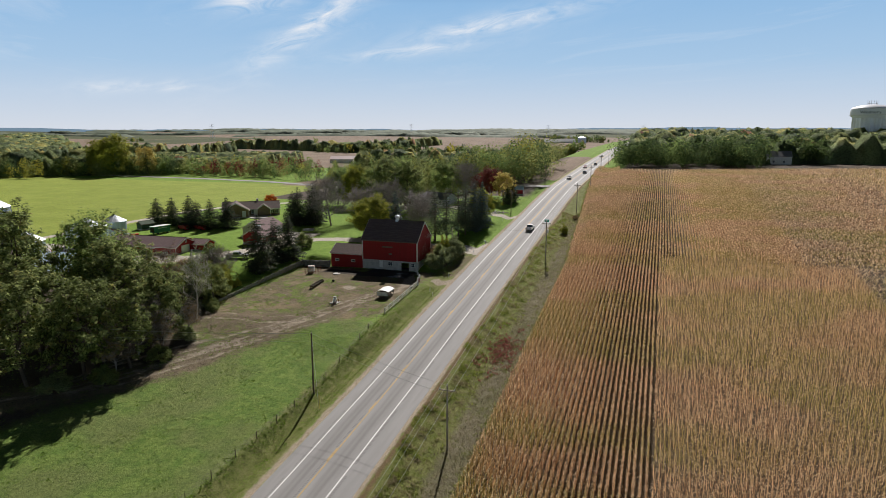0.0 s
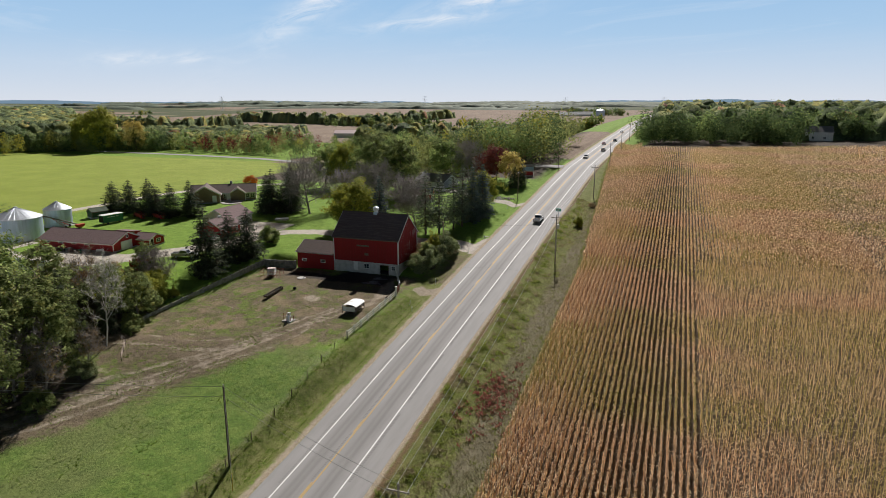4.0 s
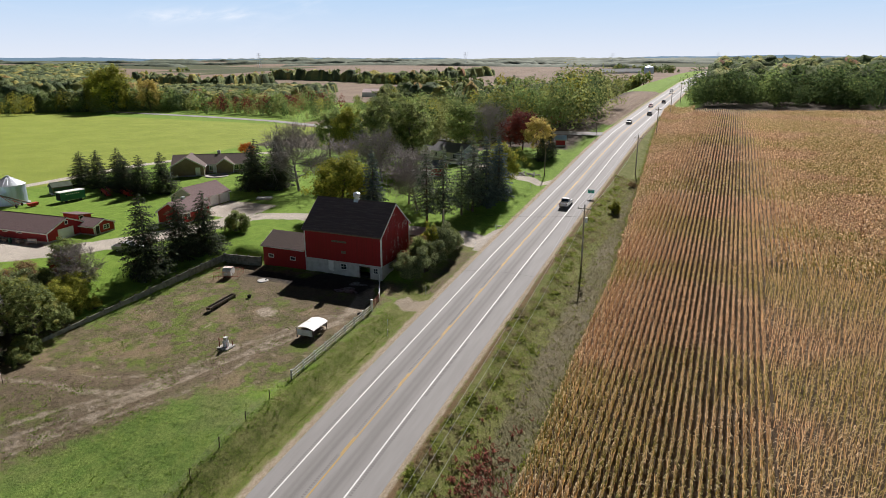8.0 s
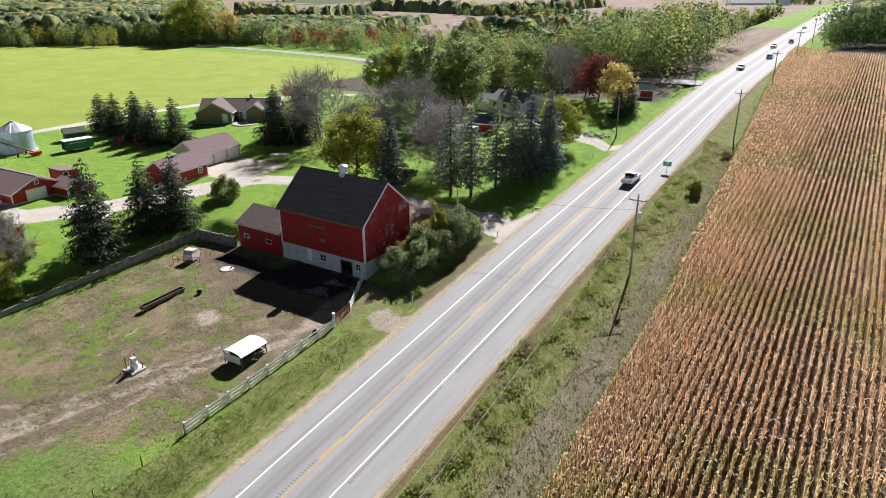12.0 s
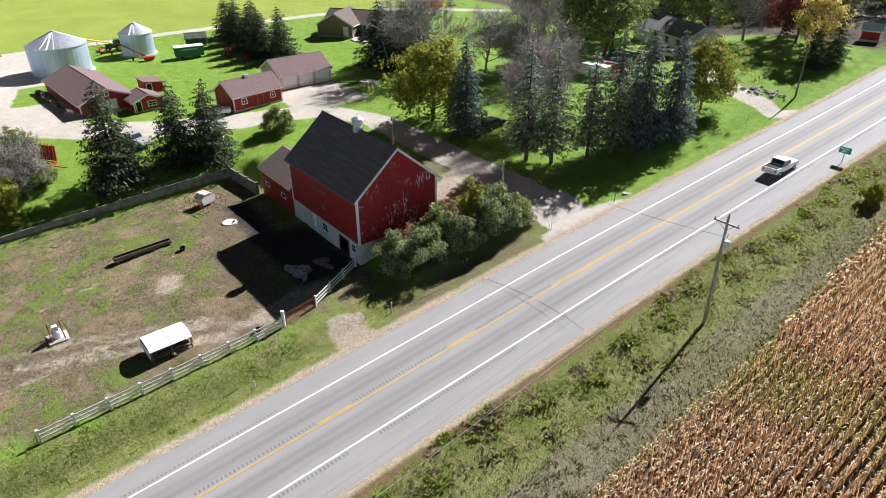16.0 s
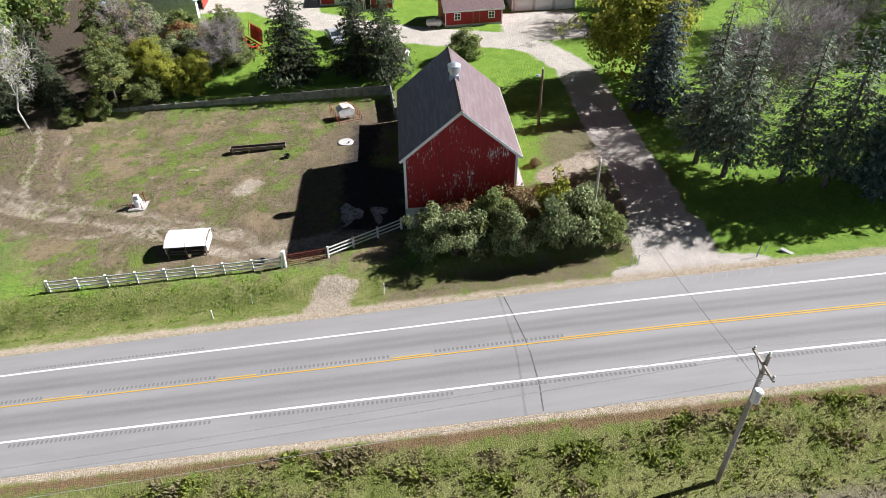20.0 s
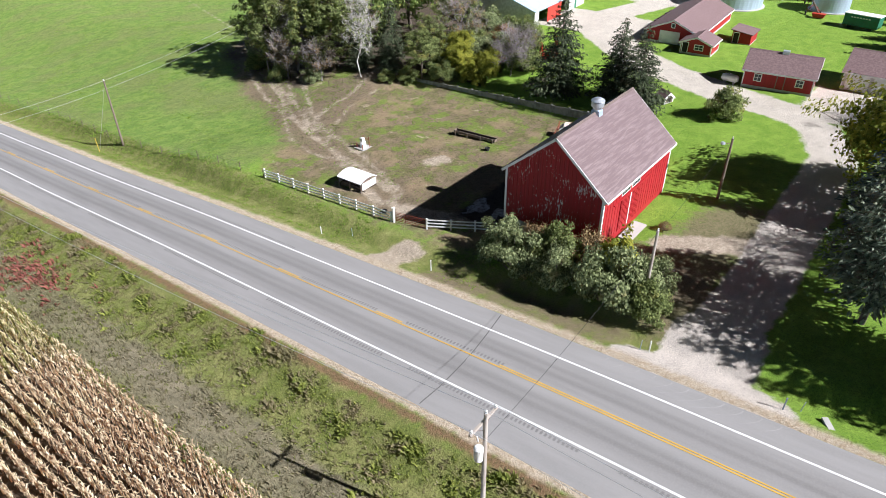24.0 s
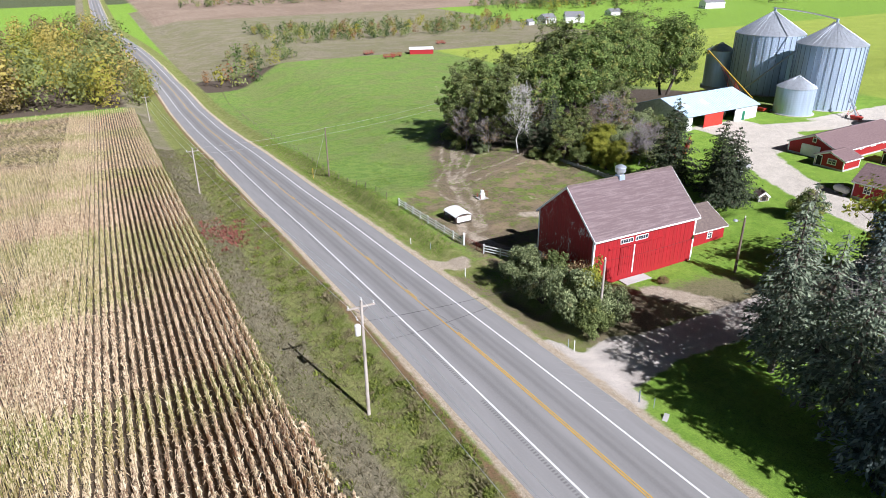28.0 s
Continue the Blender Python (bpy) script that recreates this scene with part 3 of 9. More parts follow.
def ground_z(x, y):
    """Height of the land at x, y (numbers or arrays)."""
    x, y = np.asarray(x, float), np.asarray(y, float)
    zr, zw = np.interp(y, FINE_Y, PROFILE_R), np.interp(y, FINE_Y, PROFILE_W)
    u = x - road_x(y)
    w = sm(-25, -62, u)
    z = zr * (1 - w) + zw * w
    pad = sm(-98, -125, x) * sm(62, 100, y) * (1 - sm(260, 420, y))
    z = z * (1 - pad) + pad * np.maximum(1.7, np.minimum(z, 2.6))
    z = z - 0.7 * sm(-7, -9.5, u) * (1 - sm(-9.5, -12.5, u)) + 0.9 * sm(-9.5, -13, u) * (1 - sm(-30, -60, u)) * (1 - sm(125, 150, y)) * sm(40, 80, y)
    z = z - 1.1 * sm(7.5, 12.5, u) * (1 - sm(13.5, 21, u)) + 0.7 * sm(14, 24, u)
    z = z + 0.6 * sm(-49, -53, x) * (1 - sm(-85, -98, x)) * sm(100, 118, y) * (1 - sm(146, 156, y))
    far = sm(250, 1200, np.hypot(x + 60, y - 120))
    z = z + far * (5.0 * np.sin(x / 310 + 1.0) * np.sin(y / 370 + 0.4) + 3.0 * np.sin(x / 140) * np.sin(y / 190 + 2)) * sm(60, 400, np.abs(u))
    # bank of earth up to the barn's upper door
    z = z + 0.5 * sm(-55, -62, x) * (1 - sm(-72, -80, x)) * sm(160, 166, y) * (1 - sm(172, 180, y))
    # the lawn behind the retaining wall, and the yard before it
    lawn = sm(-106, -95, x) * sm(100, 116, y) * (1 - sm(155, 166, y)) * (1 - sm(-92.4, -91.6, x))
    z = z * (1 - lawn) + lawn * (yard_z(-91, y) + wall_height(y) - 0.12)
    yard = sm(-49.6, -53.0, x) * sm(-92.5, -91.7, x) * sm(101, 120, y) * (1 - sm(156.2, 159.5, y))
    return z * (1 - yard) + yard * yard_z(x, y)


def gz(x, y):
    return float(ground_z(x, y))


def steps(*runs):
    out = []
    for a, b, s in runs:
        out += list(np.arange(a, b - 1e-6, s))
    return np.array(out + [runs[-1][1]])


def capsule(X, Y, line, r):
    """Signed distance (positive inside) to a bent band along a line of points, r wide each way."""
    d = np.full(X.shape, 1e9)
    for (x0, y0), (x1, y1) in zip(line[:-1], line[1:]):
        dx, dy = x1 - x0, y1 - y0
        t = np.clip(((X - x0) * dx + (Y - y0) * dy) / (dx * dx + dy * dy), 0, 1)
        d = np.minimum(d, np.hypot(X - x0 - t * dx, Y - y0 - t * dy))
    return r - d


def rect(X, Y, x0, x1, y0, y1):
    return np.minimum(np.minimum(X - x0, x1 - X), np.minimum(Y - y0, y1 - Y))


def any_of(*a):
    out = a[0]
    for b in a[1:]:
        out = np.maximum(out, b)
    return out


def mesh_np(name, verts, faces, mat, parent=None, smooth=False):
    """An object from arrays: verts (n, 3), faces (m, 3 or 4)."""
    verts, faces = np.asarray(verts, np.float32), np.asarray(faces, np.int32)
    me = bpy.data.meshes.new(name)
    k = faces.shape[1]
    me.vertices.add(len(verts))
    me.vertices.foreach_set("co", verts.ravel())
    me.loops.add(faces.size)
    me.loops.foreach_set("vertex_index", faces.ravel())
    me.polygons.add(len(faces))
    me.polygons.foreach_set("loop_start", np.arange(0, faces.size, k, dtype=np.int32))
    if smooth:
        me.polygons.foreach_set("use_smooth", np.ones(len(faces), bool))
    me.update(calc_edges=True)
    me.materials.append(mat)
    ob = new(name, me)
    ob.parent = parent
    return ob


def grid_faces(nx, ny):
    i = np.arange(nx * ny).reshape(ny, nx)
    return np.stack([i[:-1, :-1], i[:-1, 1:], i[1:, 1:], i[1:, :-1]], -1).reshape(-1, 4)


DRIVE = [(-46, 180.5), (-55, 180.6), (-63, 181), (-72, 180.8), (-83, 180.8), (-92, 180.6), (-100, 177.2), (-105, 171)]
DRIVE_FARM = [(-104, 172), (-107, 162), (-111, 152), (-117, 142), (-124, 134), (-135, 130), (-150, 134), (-170, 136), (-182, 137)]
HOUSE_ROAD = [(-183, 140), (-184, 175), (-179, 215), (-172, 240), (-150, 262)]
WEST_ROAD = [(-47, 298), (-70, 296), (-120, 318), (-235, 358), (-290, 366), (-420, 374), (-700, 380)]
TRACK = [(-57, 143), (-61, 135), (-65, 124), (-66, 118), (-70, 110), (-75, 102), (-79, 90), (-90, 75), (-98, 68)]
TRACK_B = [(-66, 122), (-71, 107), (-76, 95), (-84, 80), (-97, 70), (-131, -18), (-162, -51)]


def braid(off, amp, k):
    """One of the ruts that weave along the cattle track."""
    base = [(-92, 74), (-86, 84), (-80, 96), (-75, 103.5), (-71, 109.5), (-67.5, 116), (-66, 122), (-64.5, 127), (-61.5, 134), (-58, 141)]
    return [(x + off + amp * math.sin(0.9 * i * k + off), y + 0.5 * amp * math.cos(1.3 * i * k)) for i, (x, y) in enumerate(base)]


RUTS = [braid(-1.5, 0.7, 1.0), braid(-0.2, 0.9, 1.37), braid(1.2, 0.8, 0.81), braid(2.5, 1.1, 1.13), braid(-2.8, 1.2, 0.67), [(-88, 108), (-82, 110.5), (-76, 111), (-71, 113.5), (-67, 118)], [(-86, 113), (-78, 114), (-71, 117.5), (-66, 121)]]


def make_ground():
    xs = steps((-4500, -900, 120), (-900, -400, 25), (-400, -200, 8), (-200, -130, 2), (-130, -100, 1.6), (-100, -50, 0.8), (-50, -14, 1.0), (-14, 10, 3), (10, 60, 4), (60, 400, 20), (400, 4500, 130))
    ys = steps((-4500, -700, 120), (-700, -300, 25), (-300, -60, 6), (-60, 60, 2), (60, 110, 1.2), (110, 190, 0.8), (190, 230, 1.4), (230, 420, 2.5), (420, 900, 16), (900, 4500, 100))
    X, Y = np.meshgrid(xs, ys)
    Z = ground_z(X, Y)
    u = X - road_x(Y)
    Z = Z - 0.25 * (1 - sm(5.2, 6.0, np.abs(u)))
    rng = np.random.RandomState(3)
    near = (X > -140) & (X < 0) & (Y > 40) & (Y < 240) & (np.abs(u) > 7.5)
    Z = Z + np.where(near, rng.normal(0, 0.035, Z.shape), 0)
    for line in RUTS + [TRACK_B]:
        for off in (0.0,):
            d = -capsule(X + off, Y, line, 0)
            Z = Z - 0.12 * np.exp(-(d / 0.35) ** 2)
    g = mesh_np("ground", np.stack([X, Y, Z], -1).reshape(-1, 3), grid_faces(len(xs), len(ys)), GROUND, smooth=True)
    corn = any_of(rect(X, Y, -21.3, 330, -66, 372 + 0.0 * X), rect(X, Y, 95, 600, 300, 640), np.minimum(rect(X, Y, -34, 100, 172, 402), X + np.interp(Y, [172, 180, 238, 298, 374], [21.5, 22.4, 26, 29.6, 33.9])))
    corn = np.minimum(corn, u - 7.5)
    # chequer of far fields: some bare and tan, some dark with scrub
    cell = np.sin(np.floor(X / 420) * 12.99 + np.floor((Y + 0.2 * X) / 330) * 78.23) * 43758.5
    cell = cell - np.floor(cell)
    dist = np.hypot(X + 60, Y - 150)
    far_fields = np.where((dist > 1150) & (cell < 0.55) & (Y > 0), 20.0, -20.0)
    far_woods = np.where((dist > 900) & (cell >= 0.55), 20.0, -20.0)
    zones = {
        "gravel": any_of(capsule(X, Y, DRIVE, 2.6), capsule(X, Y, DRIVE_FARM, 3.6), capsule(X, Y, HOUSE_ROAD, 2.0), rect(X, Y, -117, -103, 173, 186.5),
                         rect(X, Y, -137, -122, 121, 143), rect(X, Y, -182, -150, 128, 146) , capsule(X, Y, [(-47, 176), (-47, 185.5)], 2.2), capsule(X, Y, [(-49, 180.5), (-53, 180.5)], 3.6),
                         capsule(X, Y, [(-47, 227), (-54, 229), (-62, 233), (-75, 243), (-86, 250)], 2.2)),
        "lane": any_of(capsule(X, Y, DRIVE[:5], 2.7), capsule(X, Y, [(-47, 176), (-47, 185.5)], 2.2), capsule(X, Y, [(-49, 180.5), (-53, 180.5)], 3.6)),
        "mud": any_of(*[capsule(X, Y, line, 0.12 + 0.1 * (i % 3)) for i, line in enumerate(RUTS)], capsule(X, Y, TRACK_B, 0.2), capsule(X, Y, [(-58, 141), (-57, 144)], 0.5), capsule(X, Y, [(-70.3, 139), (-69, 138.4)], 1.3),
                      capsule(X, Y, [(-69, 180), (-66, 175), (-64, 171.5)], 1.5), capsule(X, Y, [(-57, 144), (-58, 149), (-60, 153)], 1.4), capsule(X, Y, [(-67.3, 126.6), (-66.3, 127.2)], 0.9),
                      capsule(X, Y, [(-58, 135.5), (-58, 138)], 0.6), capsule(X, Y, [(-46.8, 148.8), (-50.8, 149.8)], 1.8), capsule(X, Y, [(-45.8, 146), (-46.2, 153)], 1.0)),
        "blackpatch": any_of(rect(X, Y, -72, -59, 149.5, 156.6), capsule(X, Y, [(-82, 152), (-70, 151)], 1.6)),
        "trampled": any_of(capsule(X, Y, [(-72, 176.5), (-61, 174), (-55, 176.5)], 4.0), capsule(X, Y, [(-49, 156), (-49.5, 172)], 1.6), capsule(X, Y, TRACK, 3.0), capsule(X, Y, [(-90, 108), (-78, 111), (-68, 117)], 4.0), capsule(X, Y, [(-84, 152), (-72, 147), (-60, 146)], 3.0)),
        "yard": any_of(rect(X, Y, -91.5, -53.5, 122, 156.5), capsule(X, Y, [(-88, 119), (-72, 121), (-62, 124)], 7.0), capsule(X, Y, TRACK, 3.5), capsule(X, Y, [(-86, 105), (-80, 110), (-70, 117)], 7.0)),
        "pasture": np.minimum(rect(X, Y, -330, -50, -190, 118), -u - 9),
        "litter": any_of(capsule(X, Y, [(-100, 70), (-95, 95), (-100, 112)], 12.0), capsule(X, Y, [(-105, 90), (-130, 80), (-160, 60)], 26.0), capsule(X, Y, [(-60, -110), (-120, -190)], 16.0),
                         capsule(X, Y, [(-112, 122), (-100, 118)], 4.0), rect(X, Y, -200, -52, 268, 520), rect(X, Y, -20, 420, 385, 470), rect(X, Y, -40, 70, -160, -76)),
        "dry": any_of(np.minimum(np.minimum(u - 12.2, 22 - u), 300 - Y), capsule(X, Y, [(-60.5, 169.5), (-58, 176)], 2.4), rect(X, Y, -330, -50, -600, -130), np.minimum(np.minimum(-u - 7.2, 8.6 + u), 60 - Y)),
        "ditch": any_of(np.minimum(np.minimum(u - 7.6, 13.8 - u), 330 - Y), np.minimum(np.minimum(-u - 6.6, 12.5 + u), 178 - Y)),
        "rustgrass": np.minimum(u - 7.0, 8.1 - u),
        "verge": np.minimum(np.abs(u) - 5.9, np.where(u > 0, 7.25, 7.0) - np.abs(u)),
        "lime": any_of(np.minimum(rect(X, Y, -640, -186, -130, 345), -0.2 * (X + 186) + (300 - Y) * 0.9 + 60), rect(X, Y, -420, -178, 180, 330)),
        "soil": corn,
        "tan": any_of(rect(X, Y, -1500, -260, 520, 900), rect(X, Y, -1000, -90, 900, 1900), rect(X, Y, -215, -130, 338, 470), rect(X, Y, -300, -75, 620, 880), rect(X, Y, -2600, -1300, 500, 1500), rect(X, Y, -3000, -500, 2200, 3200),
                      rect(X, Y, 150, 1200, 1400, 2400), rect(X, Y, -900, -60, -1100, -420), rect(X, Y, 500, 1500, -200, 600), rect(X, Y, -66, -47.5, 330, 520), far_fields),
        "litter_far": far_woods,
    }
    for key, val in zones.items():
        a = g.data.attributes.new(key, "FLOAT", "POINT")
        a.data.foreach_set("value", np.clip(val, -50, 50).astype(np.float32).ravel())
    tagged(g, "rolling farmland with mown grass, pasture, gravel and bare earth", "ground", kind="structure")
    return g


ground = make_ground()

# ---- the highway ----
ROAD_Y = steps((-3000, -300, 40), (-300, 0, 5), (0, 320, 2), (320, 700, 8), (700, 3600, 40))


def strip(name, u0, u1, ys, mat, lift, n=1, parent=None):
    us = np.linspace(u0, u1, n + 1)
    U, Y = np.meshgrid(us, ys)
    X = U + road_x(Y)
    Z = np.interp(Y, FINE_Y, PROFILE_R) + lift + 0.02 * (6.5 - np.abs(U))
    ob = mesh_np(name, np.stack([X, Y, Z], -1).reshape(-1, 3), grid_faces(n + 1, len(ys)), mat, parent)
    a = ob.data.attributes.new("across", "FLOAT", "POINT")
    a.data.foreach_set("value", U.astype(np.float32).ravel())
    return ob


road = tagged(strip("road", -5.9, 6.6, ROAD_Y, ASPHALT, 0.0, 10), "grey asphalt two-lane highway with paved shoulders", "road", kind="structure")
strip("edge_line", -3.62, -3.44, ROAD_Y, LINE_WHITE, 0.012, 1, road)
strip("edge_line", 3.40, 3.58, ROAD_Y, LINE_WHITE, 0.012, 1, road)
strip("centre_line", -0.06, 0.05, ROAD_Y, LINE_YELLOW, 0.012, 1, road)
strip("centre_line", -0.28, -0.17, steps((168, 320, 2), (320, 600, 8)), LINE_YELLOW, 0.012, 1, road)
strip("centre_line", -0.28, -0.17, steps((-200, 40, 5)), LINE_YELLOW, 0.012, 1, road)
for k in range(9):
    y0 = 46 + 13.6 * k
    strip("centre_dash", -0.28, -0.17, np.array([y0, y0 + 1.6, y0 + 3.1]), LINE_YELLOW, 0.012, 1, road)


def rumble(u0, u1, runs):
    V, F = [], []
    for a, b in runs:
        for y in np.arange(a, b, 0.34):
            z = float(np.interp(y, FINE_Y, PROFILE_R)) + 0.02 * (6.5 - abs(u0)) + 0.008
            dz = float(np.interp(y + 0.17, FINE_Y, PROFILE_R)) - float(np.interp(y, FINE_Y, PROFILE_R))
            i, c = len(V), float(road_x(y))
            V += [(c + u0, y, z), (c + u1, y, z - 0.008), (c + u1, y + 0.17, z + dz - 0.008), (c + u0, y + 0.17, z + dz)]
            F.append((i, i + 1, i + 2, i + 3))
    ob = mesh_np("rumble_strip", V, F, GROOVE, road)
    ob["kind"] = "stuff"


rumble(3.74, 4.04, [(142.6 + 17.7 * k + 1.9, 142.6 + 17.7 * (k + 1) - 0.9) for k in range(-6, 7)])
rumble(-4.04, -3.74, [(139.2 - 17.7 * k - 15, 139.2 - 17.7 * k) for k in range(0, 6)] + [(205 + 17.7 * k, 219 + 17.7 * k) for k in range(3)])


def seam(pts, w):
    V, F = [], []
    for i, (u, y) in enumerate(pts):
        z = float(np.interp(y, FINE_Y, PROFILE_R)) + 0.02 * (6.5 - abs(u)) + 0.006
        V += [(road_x(y) + u, y - w, z), (road_x(y) + u, y + w, z)]
        if i:
            F.append((2 * i - 2, 2 * i, 2 * i + 1, 2 * i - 1))
    return mesh_np("tar_seam", V, F, SEAM, road)


seam([(-5.8, 164.4), (-3.1, 164.9), (-0.6, 165.3), (1, 165.45), (2.3, 165.5), (4.3, 165.55), (6.4, 165.4)], 0.045)
rumble(-0.6, -0.3, [(46 + 13.6 * k + 3.4, 46 + 13.6 * (k + 1) - 0.3) for k in range(9)])



def side_road(name, line, half, mat):
    """A lane laid over the land along a bent line."""
    pts = []
    for (x0, y0), (x1, y1) in zip(line[:-1], line[1:]):
        n = max(2, int(math.hypot(x1 - x0, y1 - y0) / 6))
        pts += [(x0 + (x1 - x0) * i / n, y0 + (y1 - y0) * i / n) for i in range(n)]
    pts.append(line[-1])
    V, F = [], []
    for i, (x, y) in enumerate(pts):
        (x0, y0), (x1, y1) = pts[max(i - 1, 0)], pts[min(i + 1, len(pts) - 1)]
        d = Vector((x1 - x0, y1 - y0)).normalized()
        for s in (-half, 0, half):
            V.append((x - d.y * s, y + d.x * s, gz(x - d.y * s, y + d.x * s) + 0.16))
        if i:
            j = 3 * i
            F += [(j - 3, j - 2, j + 1, j), (j - 2, j - 1, j + 2, j + 1)]
    return tagged(mesh_np(name, V, F, mat), "pale grey asphalt side road between fields", "road", kind="structure")


side_road("side_road", WEST_ROAD, 3.6, ASPHALT_SIDE)


# ---- building blocks ----
def part(name, bm, mat, parent, label="", smooth=False):
    """One bmesh as one mesh object under a thing or a part."""
    me = bpy.data.meshes.new(name)
    bmesh.ops.recalc_face_normals(bm, faces=bm.faces)
    if smooth:
        for f in bm.faces:
            f.smooth = True
    bm.to_mesh(me)
    bm.free()
    me.materials.append(mat)
    ob = new(name, me)
    ob.parent = parent
    if label:
        ob["label"] = label
    return ob


def root(name, x, y, label, category, turn=0.0, z=None, group="", kind="", scale=1.0):
    ob = new(name)
    ob.empty_display_size = 0.5
    ob.matrix_basis = pose(x, y, gz(x, y) if z is None else z, 0, 0, turn) @ Matrix.Scale(scale, 4)
    return tagged(ob, label, category, group, kind)


def B():
    return bmesh.new()


def box(bm, x0, x1, y0, y1, z0, z1, m=None):
    vs = [bm.verts.new((x, y, z)) for z in (z0, z1) for y in (y0, y1) for x in (x0, x1)]
    for f in ((0, 2, 3, 1), (4, 5, 7, 6), (0, 1, 5, 4), (2, 6, 7, 3), (0, 4, 6, 2), (1, 3, 7, 5)):
        bm.faces.new([vs[i] for i in f])
    if m is not None:
        bmesh.ops.transform(bm, matrix=m, verts=vs)
    return bm


def prism(bm, pts, axis, a, b):
    """A flat outline pulled from a to b along an axis; points are the other two coordinates in order."""
    def at(p, t):
        return {"x": (t, *p), "y": (p[0], t, p[1]), "z": (*p, t)}[axis]
    lo, hi = [bm.verts.new(at(p, a)) for p in pts], [bm.verts.new(at(p, b)) for p in pts]
    bm.faces.new(lo), bm.faces.new(hi)
    for i in range(len(pts)):
        j = (i + 1) % len(pts)
        bm.faces.new((lo[i], lo[j], hi[j], hi[i]))
    return bm


def tube(bm, p0, p1, r0, r1=None, n=8, cap=True):
    r1 = r0 if r1 is None else r1
    p0, p1 = Vector(p0), Vector(p1)
    q = (p1 - p0).to_track_quat("Z", "Y").to_matrix()
    rings = []
    for p, r in ((p0, r0), (p1, r1)):
        rings.append([bm.verts.new(p + q @ Vector((r * math.cos(2 * math.pi * i / n), r * math.sin(2 * math.pi * i / n), 0))) for i in range(n)])
    for i in range(n):
        j = (i + 1) % n
        bm.faces.new((rings[0][i], rings[0][j], rings[1][j], rings[1][i]))
    if cap:
        bm.faces.new(rings[0][::-1]), bm.faces.new(rings[1])
    return bm


def lathe(bm, prof, n=24, cx=0, cy=0):
    """A turned shape from (radius, height) pairs."""
    rings = []
    for r, z in prof:
        if r < 1e-4:
            rings.append([bm.verts.new((cx, cy, z))])
        else:
            rings.append([bm.verts.new((cx + r * math.cos(2 * math.pi * i / n), cy + r * math.sin(2 * math.pi * i / n), z)) for i in range(n)])
    for a, b in zip(rings[:-1], rings[1:]):
        for i in range(n):
            j = (i + 1) % n
            vs = []
            for v in (a[i % len(a)], a[j % len(a)], b[j % len(b)], b[i % len(b)]):
                if v not in vs:
                    vs.append(v)
            if len(vs) > 2:
                bm.faces.new(vs)
    return bm


def sheet(bm, a, b, c, d, thick):
    """A slab through four corners, thick downwards along its normal."""
    a, b, c, d = (Vector(v) for v in (a, b, c, d))
    n = (b - a).cross(d - a).normalized()
    if n.z < 0:
        n = -n
    top = [bm.verts.new(v) for v in (a, b, c, d)]
    low = [bm.verts.new(v - n * thick) for v in (a, b, c, d)]
    bm.faces.new(top), bm.faces.new(low[::-1])
    for i in range(4):
        j = (i + 1) % 4
        bm.faces.new((top[i], top[j], low[j], low[i]))
    return bm


def wall_with_holes(bm, axis, at, thick, a0, a1, z0, z1, holes):
    """An upright wall along an axis with openings (a0, a1, z0, z1) right through it."""
    def add(p0, p1, q0, q1):
        if p1 - p0 > 1e-3 and q1 - q0 > 1e-3:
            if axis == "x":
                box(bm, p0, p1, at, at + thick, q0, q1)
            else:
                box(bm, at, at + thick, p0, p1, q0, q1)
    cur = a0
    for h0, h1, b0, b1 in sorted(holes):
        add(cur, h0, z0, z1), add(h0, h1, z0, b0), add(h0, h1, b1, z1)
        cur = h1
    add(cur, a1, z0, z1)
    return bm


def window(parent, side, along, z, w, h, face, frame_mat, name="window", cross=True):
    """A framed window set on a wall face. side: S, N, E or W of the building."""
    win = new(name)
    win.parent = parent
    turn = {"S": 0, "E": 90, "N": 180, "W": -90}[side]
    place = {"S": (along, face, z), "N": (along, face, z), "E": (face, along, z), "W": (face, along, z)}[side]
    win.matrix_basis = pose(*place, 0, 0, turn)
    f = 0.11
    bm = B()
    box(bm, -w / 2 - f, -w / 2, -0.05, 0.03, -h / 2 - f, h / 2 + f), box(bm, w / 2, w / 2 + f, -0.05, 0.03, -h / 2 - f, h / 2 + f)
    box(bm, -w / 2, w / 2, -0.05, 0.03, h / 2, h / 2 + f), box(bm, -w / 2, w / 2, -0.05, 0.03, -h / 2 - f, -h / 2)
    if cross:
        box(bm, -0.025, 0.025, -0.035, 0.03, -h / 2, h / 2), box(bm, -w / 2, -0.025, -0.032, 0.03, -0.025, 0.025), box(bm, 0.025, w / 2, -0.032, 0.03, -0.025, 0.025)
    part("window_frame", bm, frame_mat, win)
    part("pane", box(B(), -w / 2, w / 2, -0.012, 0.02, -h / 2, h / 2), GLASS, win)
    return win


